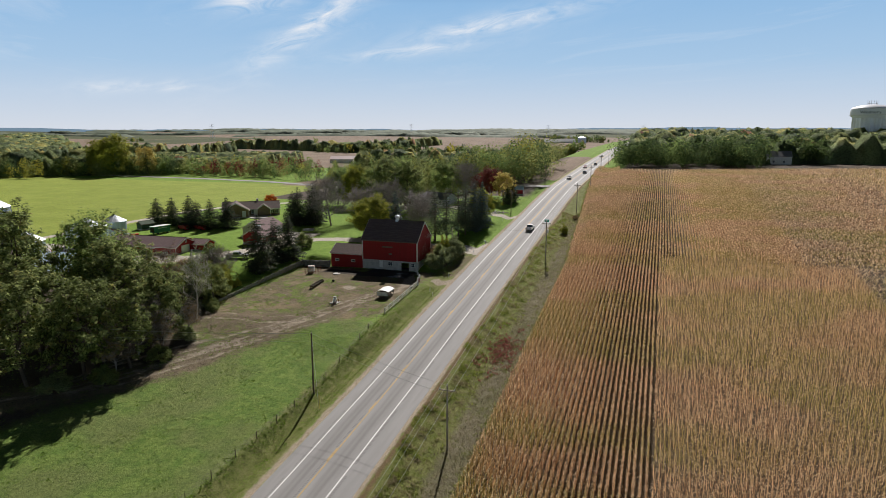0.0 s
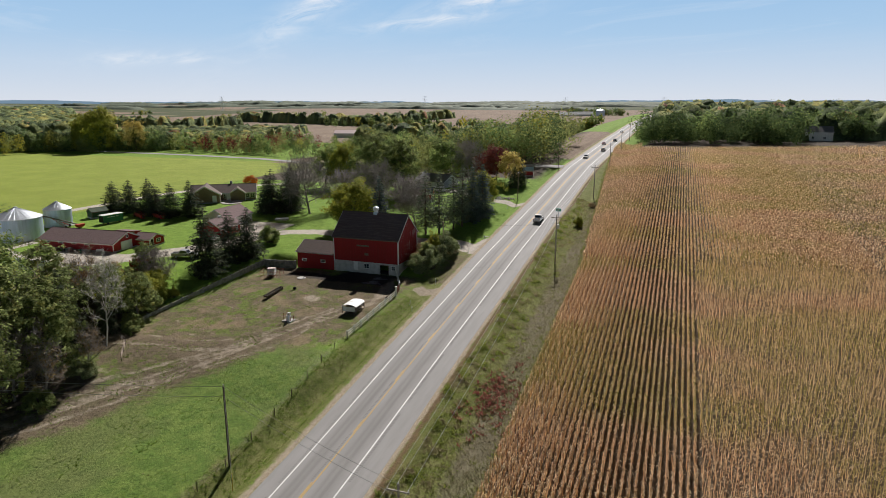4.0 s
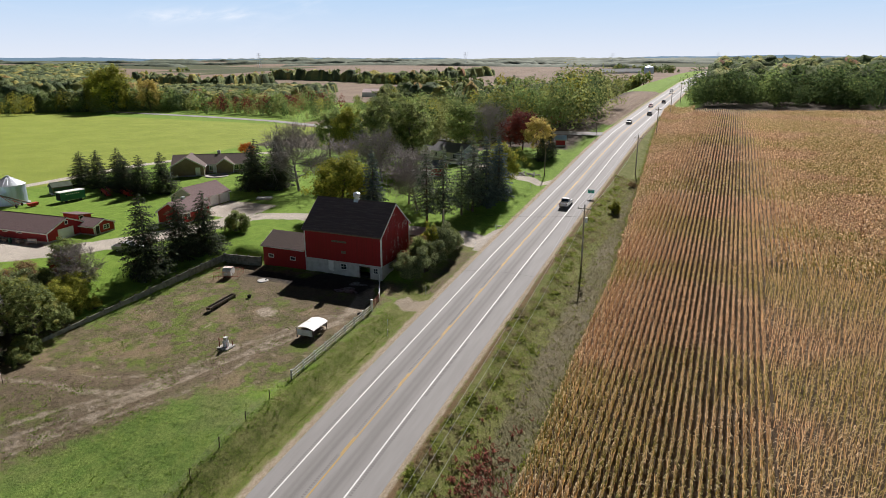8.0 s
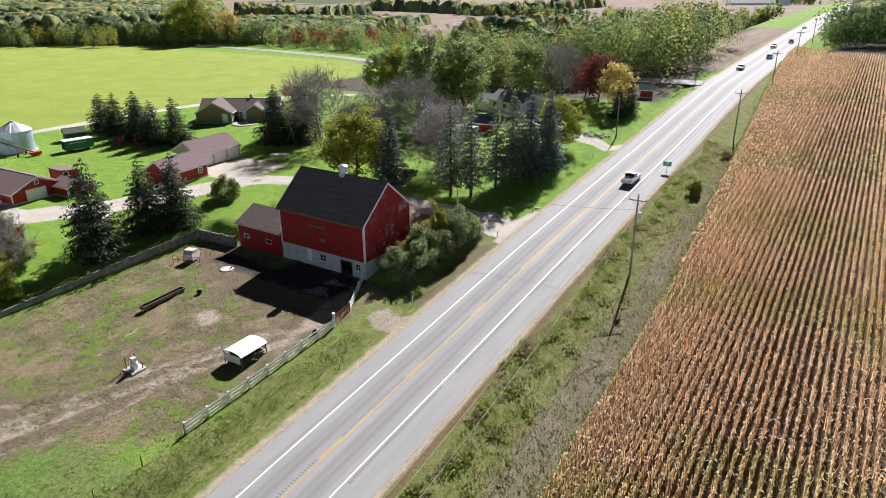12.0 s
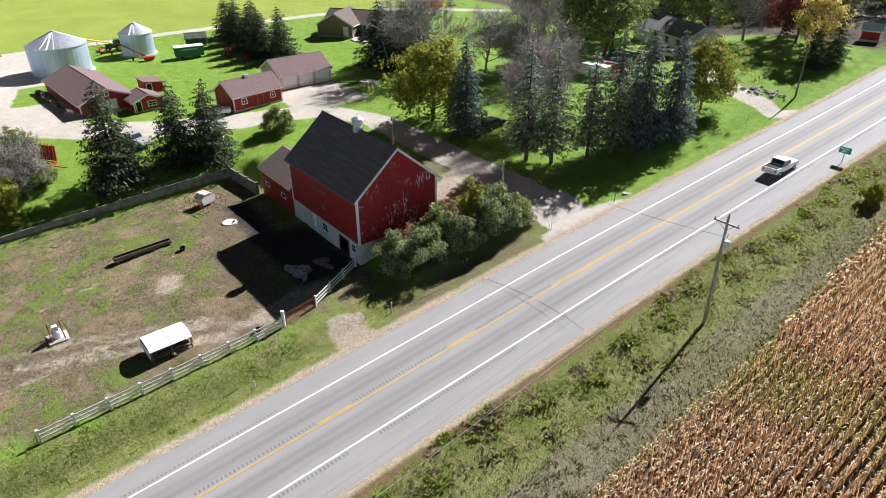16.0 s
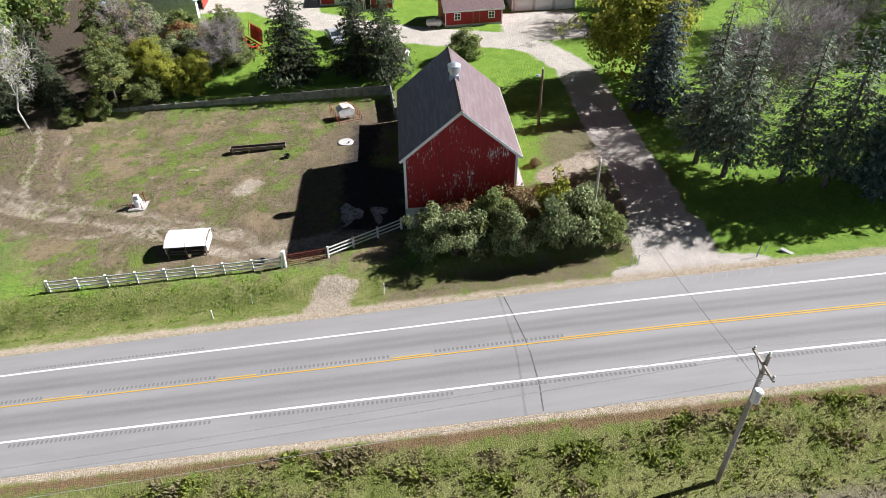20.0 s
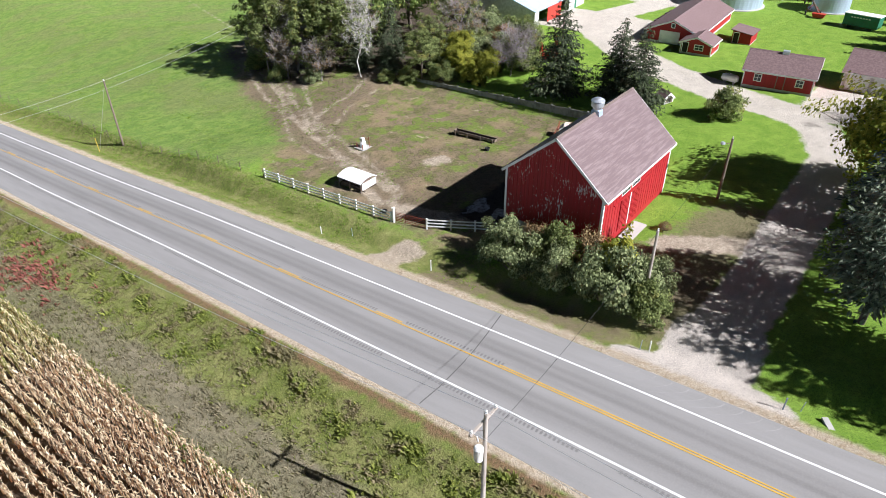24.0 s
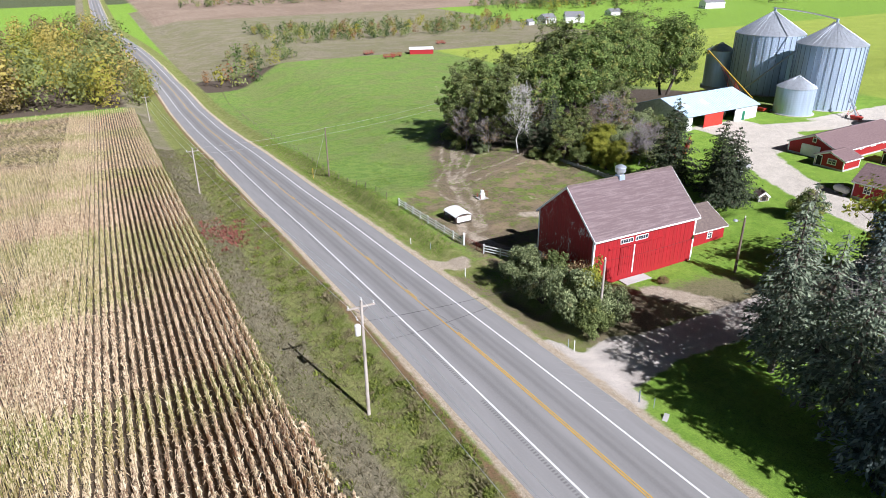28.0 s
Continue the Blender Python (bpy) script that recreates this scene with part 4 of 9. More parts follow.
def door(parent, side, along, z0, w, h, face, mat, trim, panels=0, name="door", depth=0.05):
    d = new(name)
    d.parent = parent
    turn = {"S": 0, "E": 90, "N": 180, "W": -90}[side]
    place = (along, face, z0) if side in "SN" else (face, along, z0)
    d.matrix_basis = pose(*place, 0, 0, turn)
    part("door_leaf", box(B(), -w / 2, w / 2, -depth, 0.03, 0, h), mat, d)
    bm = B()
    f = 0.12
    box(bm, -w / 2 - f, -w / 2, -depth - 0.02, 0.03, 0, h + f), box(bm, w / 2, w / 2 + f, -depth - 0.02, 0.03, 0, h + f), box(bm, -w / 2, w / 2, -depth - 0.02, 0.03, h, h + f)
    part("door_frame", bm, trim, d)
    for i in range(panels):
        z = h * (i + 0.5) / panels
        part("door_panel", box(B(), -w / 2 + 0.08, w / 2 - 0.08, -depth - 0.025, -depth, z - h / panels * 0.4, z + h / panels * 0.4), mat, d)
    return d


def gable_house(ob, L, W, eave, ridge, wall_mat, roof_mat, trim_mat, over=0.35, end_over=0.3, base=0.35, base_mat=None, thick=0.16):
    """Walls, gables, base, roof and trim of a building with its ridge along its own x axis, centred on ob."""
    l, w = L / 2, W / 2
    base_mat = base_mat or CONCRETE
    bm = B()
    box(bm, -l - 0.04, l + 0.04, -w - 0.04, w + 0.04, -0.9, base)
    part("foundation", bm, base_mat, ob)
    part("wall", box(B(), -l, l, -w, -w + thick, base, eave), wall_mat, ob)
    part("wall", box(B(), -l, l, w - thick, w, base, eave), wall_mat, ob)
    for s in (-1, 1):
        a, b = sorted((s * l, s * (l - thick)))
        part("gable_wall", prism(B(), [(-w + thick, base), (w - thick, base), (w - thick, eave), (w, eave), (0, ridge - 0.06), (-w, eave), (-w + thick, eave)], "x", a, b), wall_mat, ob)
    sl = (ridge - eave) / w
    for s in (-1, 1):
        e = (w + over)
        roof = part("roof_slope", sheet(B(), (-l - end_over, s * e, ridge - sl * e + 0.1), (l + end_over, s * e, ridge - sl * e + 0.1), (l + end_over, 0, ridge + 0.1), (-l - end_over, 0, ridge + 0.1), 0.13), roof_mat, ob)
        part("fascia", box(B(), -l - end_over, l + end_over, s * e - 0.03, s * e + 0.03, ridge - sl * e - 0.16, ridge - sl * e + 0.06), trim_mat, roof)
        for t in (-1, 1):
            x = t * (l + end_over)
            part("rake_board", sheet(B(), (x - 0.03, s * e, ridge - sl * e + 0.07), (x + 0.03, s * e, ridge - sl * e + 0.07), (x + 0.03, 0, ridge + 0.07), (x - 0.03, 0, ridge + 0.07), 0.26), trim_mat, roof)
    part("ridge_cap", prism(B(), [(-0.16, ridge + 0.03), (0.16, ridge + 0.03), (0, ridge + 0.16)], "x", -l - end_over, l + end_over), roof_mat, ob)
    for sx in (-1, 1):
        for sy in (-1, 1):
            x, y = sx * l, sy * w
            bm = B()
            box(bm, min(x, x - sx * 0.14), max(x, x - sx * 0.14), min(y, y + sy * 0.025), max(y, y + sy * 0.025), base, eave)
            box(bm, min(x, x + sx * 0.025), max(x, x + sx * 0.025), min(y - sy * 0.14, y + sy * 0.025), max(y - sy * 0.14, y + sy * 0.025), base, eave)
            part("corner_board", bm, trim_mat, ob)
    return ob


# ---- the big red barn ----
def make_barn():
    bx, by = -66.55, 161.8
    ob = root("barn", bx, by, "large red wooden bank barn with brown shingle roof and white trim", "barn", z=0.0)
    l, w = 7.85, 5.35          # half length along x, half width along y
    z0, sill, eave, ridge = -1.9, 1.25, 6.75, 11.25
    t = 0.22
    # masonry storey: open cattle door and a white door towards the yard
    holes = [(3.5, 5.4, z0, 0.75), (-2.9, -2.0, -0.75, 1.05), (-0.35, 0.75, -0.1, 0.8), (6.2, 7.0, -0.1, 0.75)]
    part("stone_wall", wall_with_holes(B(), "x", -w, t, -l, l, z0, sill, holes), BLOCK, ob, "grey block basement wall")
    part("stone_wall", box(B(), l - t, l, -w + t, w, z0, sill), BLOCK, ob)
    part("stone_wall", box(B(), -l, -l + t, -w + t, w, z0, sill), BLOCK, ob)
    part("wall_skirt", box(B(), -l + t, l - t, w - t, w, z0, sill), RED, ob)
    part("barn_floor", box(B(), -l + t, l - t, -w + t, w - t, sill - 0.2, sill - 0.03), WOOD_OLD, ob)
    part("stable_floor", box(B(), -l + t, l - t, -w + t, w - t, z0, -0.85), DARK, ob)
    # timber walls; upper window openings are framed panes
    part("wall", box(B(), -l, l, -w, -w + 0.15, sill, eave), RED_SOUTH, ob, "red painted board wall over the yard")
    north = [(-0.1, 3.75, sill, 4.85)]
    part("wall", wall_with_holes(B(), "x", w - 0.15, 0.15, -l, l, sill, eave, north), RED, ob)
    for s in (-1, 1):
        a, b = sorted((s * l, s * (l - 0.15)))
        part("gable_wall", prism(B(), [(-w + 0.15, sill), (w - 0.15, sill), (w - 0.15, eave), (w, eave), (0, ridge - 0.08), (-w, eave), (-w + 0.15, eave)], "x", a, b), RED_GABLE if s > 0 else RED, ob, "weathered red gable with flaking paint" if s > 0 else "")
    # battens over the joints of the boards
    for x in np.arange(-l + 0.5, l, 0.62):
        if not -0.3 < x < 3.9:
            part("batten", box(B(), x - 0.025, x + 0.025, w, w + 0.022, sill, eave - 0.3), RED, ob)
    for y in np.arange(-w + 0.45, w, 0.45):
        top = eave + (ridge - eave) * (1 - abs(y) / w) - 0.35
        part("batten", box(B(), l, l + 0.02, y - 0.022, y + 0.022, sill, top), RED_GABLE, ob)
    for x in np.arange(-l + 0.45, l, 0.62):
        part("batten", box(B(), x - 0.022, x + 0.022, -w - 0.018, -w, sill, eave - 0.3), RED_SOUTH, ob)
    # roof
    over, eo = 0.42, 0.2
    sl = (ridge - eave) / w
    for s in (-1, 1):
        e = w + over
        zt = ridge - sl * e + 0.12
        roof = part("roof_slope", sheet(B(), (-l - eo, s * e, zt), (l + eo, s * e, zt), (l + eo, 0, ridge + 0.12), (-l - eo, 0, ridge + 0.12), 0.14), SHINGLE_BARN, ob)
        n = 30
        for i in range(1, n):
            f = i / n
            y, z = s * e * (1 - f), zt + (ridge + 0.12 - zt) * f
            bm = B()
            sheet(bm, (-l - eo, y, z + 0.018), (l + eo, y, z + 0.018), (l + eo, y - s * e / n * 0.98, z + (ridge + 0.12 - zt) / n * 0.98 + 0.004), (-l - eo, y - s * e / n * 0.98, z + (ridge + 0.12 - zt) / n * 0.98 + 0.004), 0.012)
            part("shingle_course", bm, SHINGLE_BARN, roof)
        part("fascia", box(B(), -l - eo, l + eo, s * e - 0.04, s * e + 0.04, zt - 0.22, zt - 0.02), WHITE if s > 0 else WOOD_OLD, roof)
        for tt in (-1, 1):
            x = tt * (l + eo + 0.03)
            part("rake_board", sheet(B(), (x - 0.04, s * e, zt - 0.02), (x + 0.04, s * e, zt - 0.02), (x + 0.04, 0, ridge + 0.1), (x - 0.04, 0, ridge + 0.1), 0.24), WHITE, roof)
    part("ridge_cap", prism(B(), [(-0.2, ridge + 0.04), (0.2, ridge + 0.04), (0, ridge + 0.2)], "x", -l - eo, l + eo), SHINGLE_DARK, ob)
    for sx in (-1, 1):
        for sy in (-1, 1):
            x, y = sx * l, sy * w
            bm = B()
            box(bm, min(x, x + sx * 0.03), max(x, x + sx * 0.03), min(y - sy * 0.2, y + sy * 0.03), max(y - sy * 0.2, y + sy * 0.03), sill - 0.1, eave)
            box(bm, min(x, x - sx * 0.2), max(x, x - sx * 0.2), min(y, y + sy * 0.03), max(y, y + sy * 0.03), sill - 0.1, eave)
            part("corner_board", bm, WHITE, ob)
    # yard side: white door, small windows, boarded hatches
    dr = new("door")
    dr.parent = ob
    part("door_leaf", box(B(), -2.9, -2.0, -w + 0.06, -w + 0.11, -0.75, 1.05), WHITE, dr)
    part("door_frame", box(box(box(B(), -3.02, -2.9, -w - 0.03, -w + 0.1, -0.75, 1.17), -2.0, -1.88, -w - 0.03, -w + 0.1, -0.75, 1.17), -2.9, -2.0, -w - 0.03, -w + 0.1, 1.05, 1.17), WHITE_OLD, dr)
    window(ob, "S", 0.2, 0.35, 1.1, 0.9, -w, WHITE_OLD)
    window(ob, "S", 6.6, 0.32, 0.8, 0.85, -w, WHITE_OLD)
    part("opening_frame", box(box(box(B(), 3.36, 3.5, -w - 0.04, -w + 0.2, z0, 0.89), 5.4, 5.54, -w - 0.04, -w + 0.2, z0, 0.89), 3.5, 5.4, -w - 0.04, -w + 0.2, 0.75, 0.89), WOOD_OLD, ob, "dark wooden frame of an open cattle door")
    for x, z, ww, hh in ((-0.6, 4.85, 3.0, 0.34), (0.25, 3.0, 0.95, 0.5)):
        hatch = part("hatch", box(B(), x - ww / 2, x + ww / 2, -w - 0.035, -w, z - hh / 2, z + hh / 2), WOOD_OLD, ob, "weathered boarded hatch")
        n = max(3, int(ww / 0.3))
        for i in range(n):
            xx = x - ww / 2 + (i + 0.5) * ww / n
            part("slat", box(B(), xx - 0.02, xx + 0.02, -w - 0.06, -w - 0.035, z - hh / 2, z + hh / 2), GREEN_PAINT if ww > 2 else WOOD_OLD, hatch)
    # upper side: two tall sliding doors on a rail, with a row of lights above
    part("door_post", box(B(), 1.75, 1.92, w - 0.02, w + 0.12, sill, 4.85), WHITE, ob, "white post between the barn doors")
    for a, b in ((-0.1, 1.75), (1.92, 3.9)):
        dd = new("sliding_door")
        dd.parent = ob
        part("door_leaf", box(B(), a, b, w + 0.02, w + 0.09, sill + 0.05, 4.8), RED, dd)
        for i in range(6):
            x = a + (i + 0.5) * (b - a) / 6
            part("batten", box(B(), x - 0.025, x + 0.025, w + 0.09, w + 0.115, sill + 0.1, 4.75), RED, dd)
    part("door_rail", box(B(), -2.6, 5.6, w + 0.02, w + 0.14, 4.9, 5.02), RED, ob)
    for x0 in (-0.15, 2.1):
        win = new("window")
        win.parent = ob
        part("window_frame", box(B(), x0, x0 + 1.9, w, w + 0.05, 5.25, 5.85), WHITE, win)
        for i in range(5):
            part("pane", box(B(), x0 + 0.08 + i * 0.36, x0 + 0.38 + i * 0.36, w + 0.03, w + 0.06, 5.34, 5.76), GLASS, win)
    # round metal ventilator on the ridge
    vent = new("ventilator")
    vent.parent = ob
    vent.matrix_basis = pose(0.2, 0, ridge)
    part("vent_base", prism(B(), [(-0.5, -0.45), (0.5, -0.45), (0.42, 0.3), (-0.42, 0.3)], "x", -0.42, 0.42), GALV, vent)
    part("vent_drum", lathe(B(), [(0.4, 0.3), (0.4, 0.62), (0.62, 0.66), (0.64, 1.12), (0.58, 1.16), (0.0, 1.17)], 20), GALV_ROOF, vent, smooth=False)
    part("vent_cap", lathe(B(), [(0.68, 1.2), (0.66, 1.28), (0.3, 1.5), (0.0, 1.56)], 20), GALV_ROOF, vent)
    # lean-to stable at the end of the barn
    lt = new("stable_wing")
    lt.parent = ob
    lt.matrix_basis = pose(-l - 4.7, -1.62, 0)
    ll, lw, le, lr = 4.68, 3.75, 2.5, 4.4
    part("wall", box(B(), -ll, ll, -lw, -lw + 0.18, -1.7, le), RED_SOUTH, lt)
    part("wall", box(B(), -ll, ll, lw - 0.18, lw, -1.0, le), RED, lt)
    part("gable_wall", prism(B(), [(-lw + 0.18, -1.7), (lw - 0.18, -1.7), (lw - 0.18, le), (lw, le), (0, lr - 0.06), (-lw, le), (-lw + 0.18, le)], "x", -ll, -ll + 0.15), RED, lt)
    s2 = (lr - le) / lw
    for s in (-1, 1):
        e = lw + 0.35
        part("roof_slope", sheet(B(), (-ll - 0.3, s * e, lr - s2 * e + 0.08), (ll - 0.02, s * e, lr - s2 * e + 0.08), (ll - 0.02, 0, lr + 0.08), (-ll - 0.3, 0, lr + 0.08), 0.12), SHINGLE_DARK, lt)
        part("fascia", box(B(), -ll - 0.3, ll - 0.02, s * e - 0.03, s * e + 0.03, lr - s2 * e - 0.1, lr - s2 * e + 0.05), WHITE_OLD, lt)
        part("rake_board", sheet(B(), (-ll - 0.36, s * e, lr - s2 * e + 0.06), (-ll - 0.3, s * e, lr - s2 * e + 0.06), (-ll - 0.3, 0, lr + 0.06), (-ll - 0.36, 0, lr + 0.06), 0.2), WHITE_OLD, lt)
    for x in (-2.9, 1.9):
        window(lt, "S", x, 0.55, 1.0, 0.5, -lw, WHITE_OLD, cross=False)
    window(lt, "N", -2.0, 1.4, 0.7, 0.7, lw, WHITE)
    return ob


make_barn()


# ---- farm buildings ----
def small_red_house():
    ob = root("granary", -114.2, 168.3, "small red wooden outbuilding with brown shingle roof, white windows", "outbuilding", turn=97, z=1.65)
    gable_house(ob, 9.4, 6.2, 2.75, 4.7, RED, SHINGLE_BROWN, WHITE)
    for x in (-2.7, 2.9):
        window(ob, "S", x, 1.6, 0.85, 0.9, -3.1, WHITE)
    door(ob, "S", 0.4, 0.35, 0.95, 1.95, -3.1, RED, STEEL)
    part("roof_vent", box(B(), -0.5, 0.4, -0.35, 0.35, 4.6, 5.1), GALV_ROOF, ob)
    return ob


def garage():
    ob = root("garage", -121.6, 181.3, "tan three-bay garage with white doors and brown roof", "garage", turn=90, z=1.75)
    gable_house(ob, 10.8, 8.0, 2.75, 4.9, GARAGE_TAN, SHINGLE_BROWN, WHITE)
    for x in (-3.45, 0.0, 3.45):
        door(ob, "S", x, 0.1, 2.75, 2.25, -4.0, WHITE, WHITE_OLD, 4, "garage_door")
    return ob


def machine_shed():
    ob = root("machine_shed", -134.9, 146.9, "long low red machine shed with brown shingle roof", "shed", turn=3.7, z=1.7)
    gable_house(ob, 21.4, 9.2, 2.15, 4.1, RED, SHINGLE_BROWN, WHITE)
    door(ob, "E", -0.4, 0.1, 3.3, 1.95, 10.7, WHITE, WHITE_OLD, 4, "garage_door")
    window(ob, "E", 0.0, 3.15, 0.5, 0.6, 10.7, WHITE, cross=False)
    for x in (-8, -4.2, -0.4, 3.4):
        window(ob, "N", x, 1.75, 1.2, 0.35, 4.6, WHITE, cross=False)
        window(ob, "S", x, 1.75, 1.2, 0.35, -4.6, WHITE, cross=False)
    wing = root("shed_wing", -123.2, 153.0, "low red shed wing with a gabled brown roof", "shed", turn=3.7, z=1.65)
    gable_house(wing, 4.9, 5.1, 1.95, 2.95, RED, SHINGLE_BROWN, WHITE, 0.3, 0.2)
    window(wing, "E", 0.5, 1.3, 1.3, 0.75, 2.45, WHITE)
    # dark leaf stands in for the unlit open entrance
    door(wing, "E", -1.75, 0.3, 0.85, 1.6, 2.45, DARK, WHITE)
    hut = root("garden_hut", -133.6, 157.2, "small red hut with a sloping brown shingle roof", "hut", turn=2, z=1.7)
    l, w = 2.15, 1.6
    part("foundation", box(B(), -l - 0.03, l + 0.03, -w - 0.03, w + 0.03, -0.4, 0.12), CONCRETE, hut)
    part("wall", box(B(), -l, l, -w, -w + 0.1, 0.12, 2.2), RED, hut)
    part("wall", box(B(), -l, l, w - 0.1, w, 0.12, 1.75), RED, hut)
    for s_ in (-1, 1):
        part("wall", prism(B(), [(-w + 0.1, 0.12), (w - 0.1, 0.12), (w - 0.1, 1.75), (-w + 0.1, 2.18)], "x", *sorted((s_ * l, s_ * (l - 0.1)))), RED, hut)
    part("roof_slope", sheet(B(), (-l - 0.3, -w - 0.3, 2.36), (l + 0.3, -w - 0.3, 2.36), (l + 0.3, w + 0.3, 1.82), (-l - 0.3, w + 0.3, 1.82), 0.12), SHINGLE_BROWN, hut)
    door(hut, "E", -0.9, 0.12, 0.85, 1.65, l, DARK, WHITE)


def pole_shed():
    ob = root("pole_shed", -129.8, 114.8, "white steel pole shed with pale blue roof and open bay", "shed", turn=184, z=1.6)
    l, w, eave, ridge = 11.4, 7.4, 3.1, 5.6
    part("wall", box(B(), -l, l, w - 0.15, w, -0.6, eave), WHITE_OLD, ob)
    for s in (-1, 1):
        a, b = sorted((s * l, s * (l - 0.15)))
        part("gable_wall", prism(B(), [(-w + 0.15, -0.6), (w - 0.15, -0.6), (w - 0.15, eave), (w, eave), (0, ridge - 0.05), (-w, eave), (-w + 0.15, eave)], "x", a, b), WHITE_OLD, ob)
    part("wall", wall_with_holes(B(), "x", -w, 0.15, -l, l, -0.6, eave, [(-0.3, 3.9, -0.6, 2.8), (-9.8, -5.8, -0.6, 2.8)]), WHITE_OLD, ob)
    part("sliding_door", box(B(), -6.2, -0.2, -w - 0.1, -w - 0.02, 0, 3.0), RED_IRON, ob, "red sliding door")
    sl = (ridge - eave) / w
    for s in (-1, 1):
        e = w + 0.4
        roof = part("roof_slope", sheet(B(), (-l - 0.4, s * e, ridge - sl * e + 0.08), (l + 0.4, s * e, ridge - sl * e + 0.08), (l + 0.4, 0, ridge + 0.08), (-l - 0.4, 0, ridge + 0.08), 0.08), BLUE_ROOF, ob)
        for i in range(32):
            x = -l - 0.4 + (i + 0.5) * (2 * l + 0.8) / 32
            part("seam", sheet(B(), (x - 0.03, s * e, ridge - sl * e + 0.12), (x + 0.03, s * e, ridge - sl * e + 0.12), (x + 0.03, 0, ridge + 0.12), (x - 0.03, 0, ridge + 0.12), 0.05), BLUE_ROOF, roof)
    part("wall_door", box(B(), 6.4, 7.3, -w - 0.04, -w + 0.02, 0.0, 2.0), GREEN_PAINT, ob)
    part("inside_floor", box(B(), -l + 0.2, l - 0.2, -w + 0.2, w - 0.2, -0.3, 0.05), CONCRETE, ob)
    for i in range(2):
        part("skylight", sheet(B(), (-9 + i * 6, -w * 0.62, ridge - sl * w * 0.62 + 0.13), (-7.6 + i * 6, -w * 0.62, ridge - sl * w * 0.62 + 0.13), (-7.6 + i * 6, -w * 0.38, ridge - sl * w * 0.38 + 0.13), (-9 + i * 6, -w * 0.38, ridge - sl * w * 0.38 + 0.13), 0.03), WHITE, ob)
    return ob


def grain_bin(x, y, r, eave, peak, label, ribs=22, z=1.7):
    ob = root("grain_bin", x, y, label, "grain bin", z=z)
    part("pad", lathe(B(), [(r + 0.5, -0.6), (r + 0.5, 0.15), (0, 0.15)], 36), CONCRETE, ob)
    prof = []
    n = int(eave / 0.42)
    for i in range(n):
        zz = 0.15 + (eave - 0.15) * i / n
        prof += [(r, zz), (r + 0.012, zz + (eave - 0.15) / n * 0.5)]
    prof.append((r, eave))
    part("drum", lathe(B(), prof, 40), GALV, ob)
    part("cone_roof", lathe(B(), [(r + 0.12, eave - 0.08), (r + 0.12, eave + 0.05), (0.45, peak - 0.25), (0.45, peak), (0.0, peak + 0.12)], 40), GALV_ROOF, ob)
    for i in range(ribs):
        a = 2 * math.pi * i / ribs
        c, s = math.cos(a), math.sin(a)
        if eave > 12:
            part("stiffener", box(B(), r + 0.02, r + 0.1, -0.05, 0.05, 0.15, eave, pose(0, 0, 0, 0, 0, math.degrees(a))), GALV_DARK, ob)
        part("roof_rib", tube(B(), (c * (r + 0.05), s * (r + 0.05), eave + 0.06), (c * 0.5, s * 0.5, peak - 0.22), 0.035, 0.03, 4), GALV_ROOF, ob)
    return ob


small_red_house()
garage()
machine_shed()
pole_shed()
BINS = [(-168.5, 100.8, 8.3, 14.6, 20.0), (-165.3, 120.0, 7.4, 14.2, 18.8)]
for bx_, by_, br_, be_, bp_ in BINS:
    grain_bin(bx_, by_, br_, be_, bp_, "tall corrugated steel grain bin with conical roof", 34)
grain_bin(-164.0, 90.0, 3.6, 9.4, 11.4, "narrow steel grain bin behind the pole shed", 16)
grain_bin(-152.4, 122.4, 4.1, 5.9, 8.4, "short steel grain bin beside the pole shed", 22)
grain_bin(-159.0, 147.2, 5.6, 5.6, 8.2, "wide corrugated steel grain bin beside the gravel yard", 26)
grain_bin(-165.6, 164.3, 3.5, 4.7, 6.8, "small steel grain bin on the grass", 20)


# ---- trees ----
def quads_from(centres, sizes, rng, flat=0.0, normals=None, long=1.0):
    """Leaf cards: one quad a leaf clump, turned at random; flat pulls them level."""
    n = len(centres)
    nrm = rng.normal(size=(n, 3))
    if normals is not None:
        nrm = nrm * 0.55 + normals * 1.1
    nrm[:, 2] += flat
    nrm /= np.linalg.norm(nrm, axis=1, keepdims=True) + 1e-9
    t = rng.normal(size=(n, 3))
    a = np.cross(nrm, t)
    a /= np.linalg.norm(a, axis=1, keepdims=True) + 1e-9
    b = np.cross(nrm, a)
    s = np.asarray(sizes).reshape(-1, 1)
    a, b = a * s * long, b * s
    c = np.asarray(centres)
    V = np.stack([c - a, c - b * 0.62 + nrm * s * 0.12, c + a, c + b * 0.62 + nrm * s * 0.12], 1).reshape(-1, 3)
    return V, np.arange(4 * n).reshape(-1, 4)


def tubes_np(segs, n=6):
    """Tapered limbs from (p0, p1, r0, r1)."""
    V, F = [], []
    for p0, p1, r0, r1 in segs:
        p0, p1 = np.asarray(p0, float), np.asarray(p1, float)
        d = p1 - p0
        d = d / (np.linalg.norm(d) + 1e-9)
        a = np.cross(d, [0.3, 0.9, 0.2])
        a /= np.linalg.norm(a) + 1e-9
        b = np.cross(d, a)
        k = len(V)
        for p, r in ((p0, r0), (p1, r1)):
            for i in range(n):
                t = 2 * math.pi * i / n
                V.append(p + r * (math.cos(t) * a + math.sin(t) * b))
        for i in range(n):
            j = (i + 1) % n
            F.append((k + i, k + j, k + n + j, k + n + i))
    return np.array(V), np.array(F)


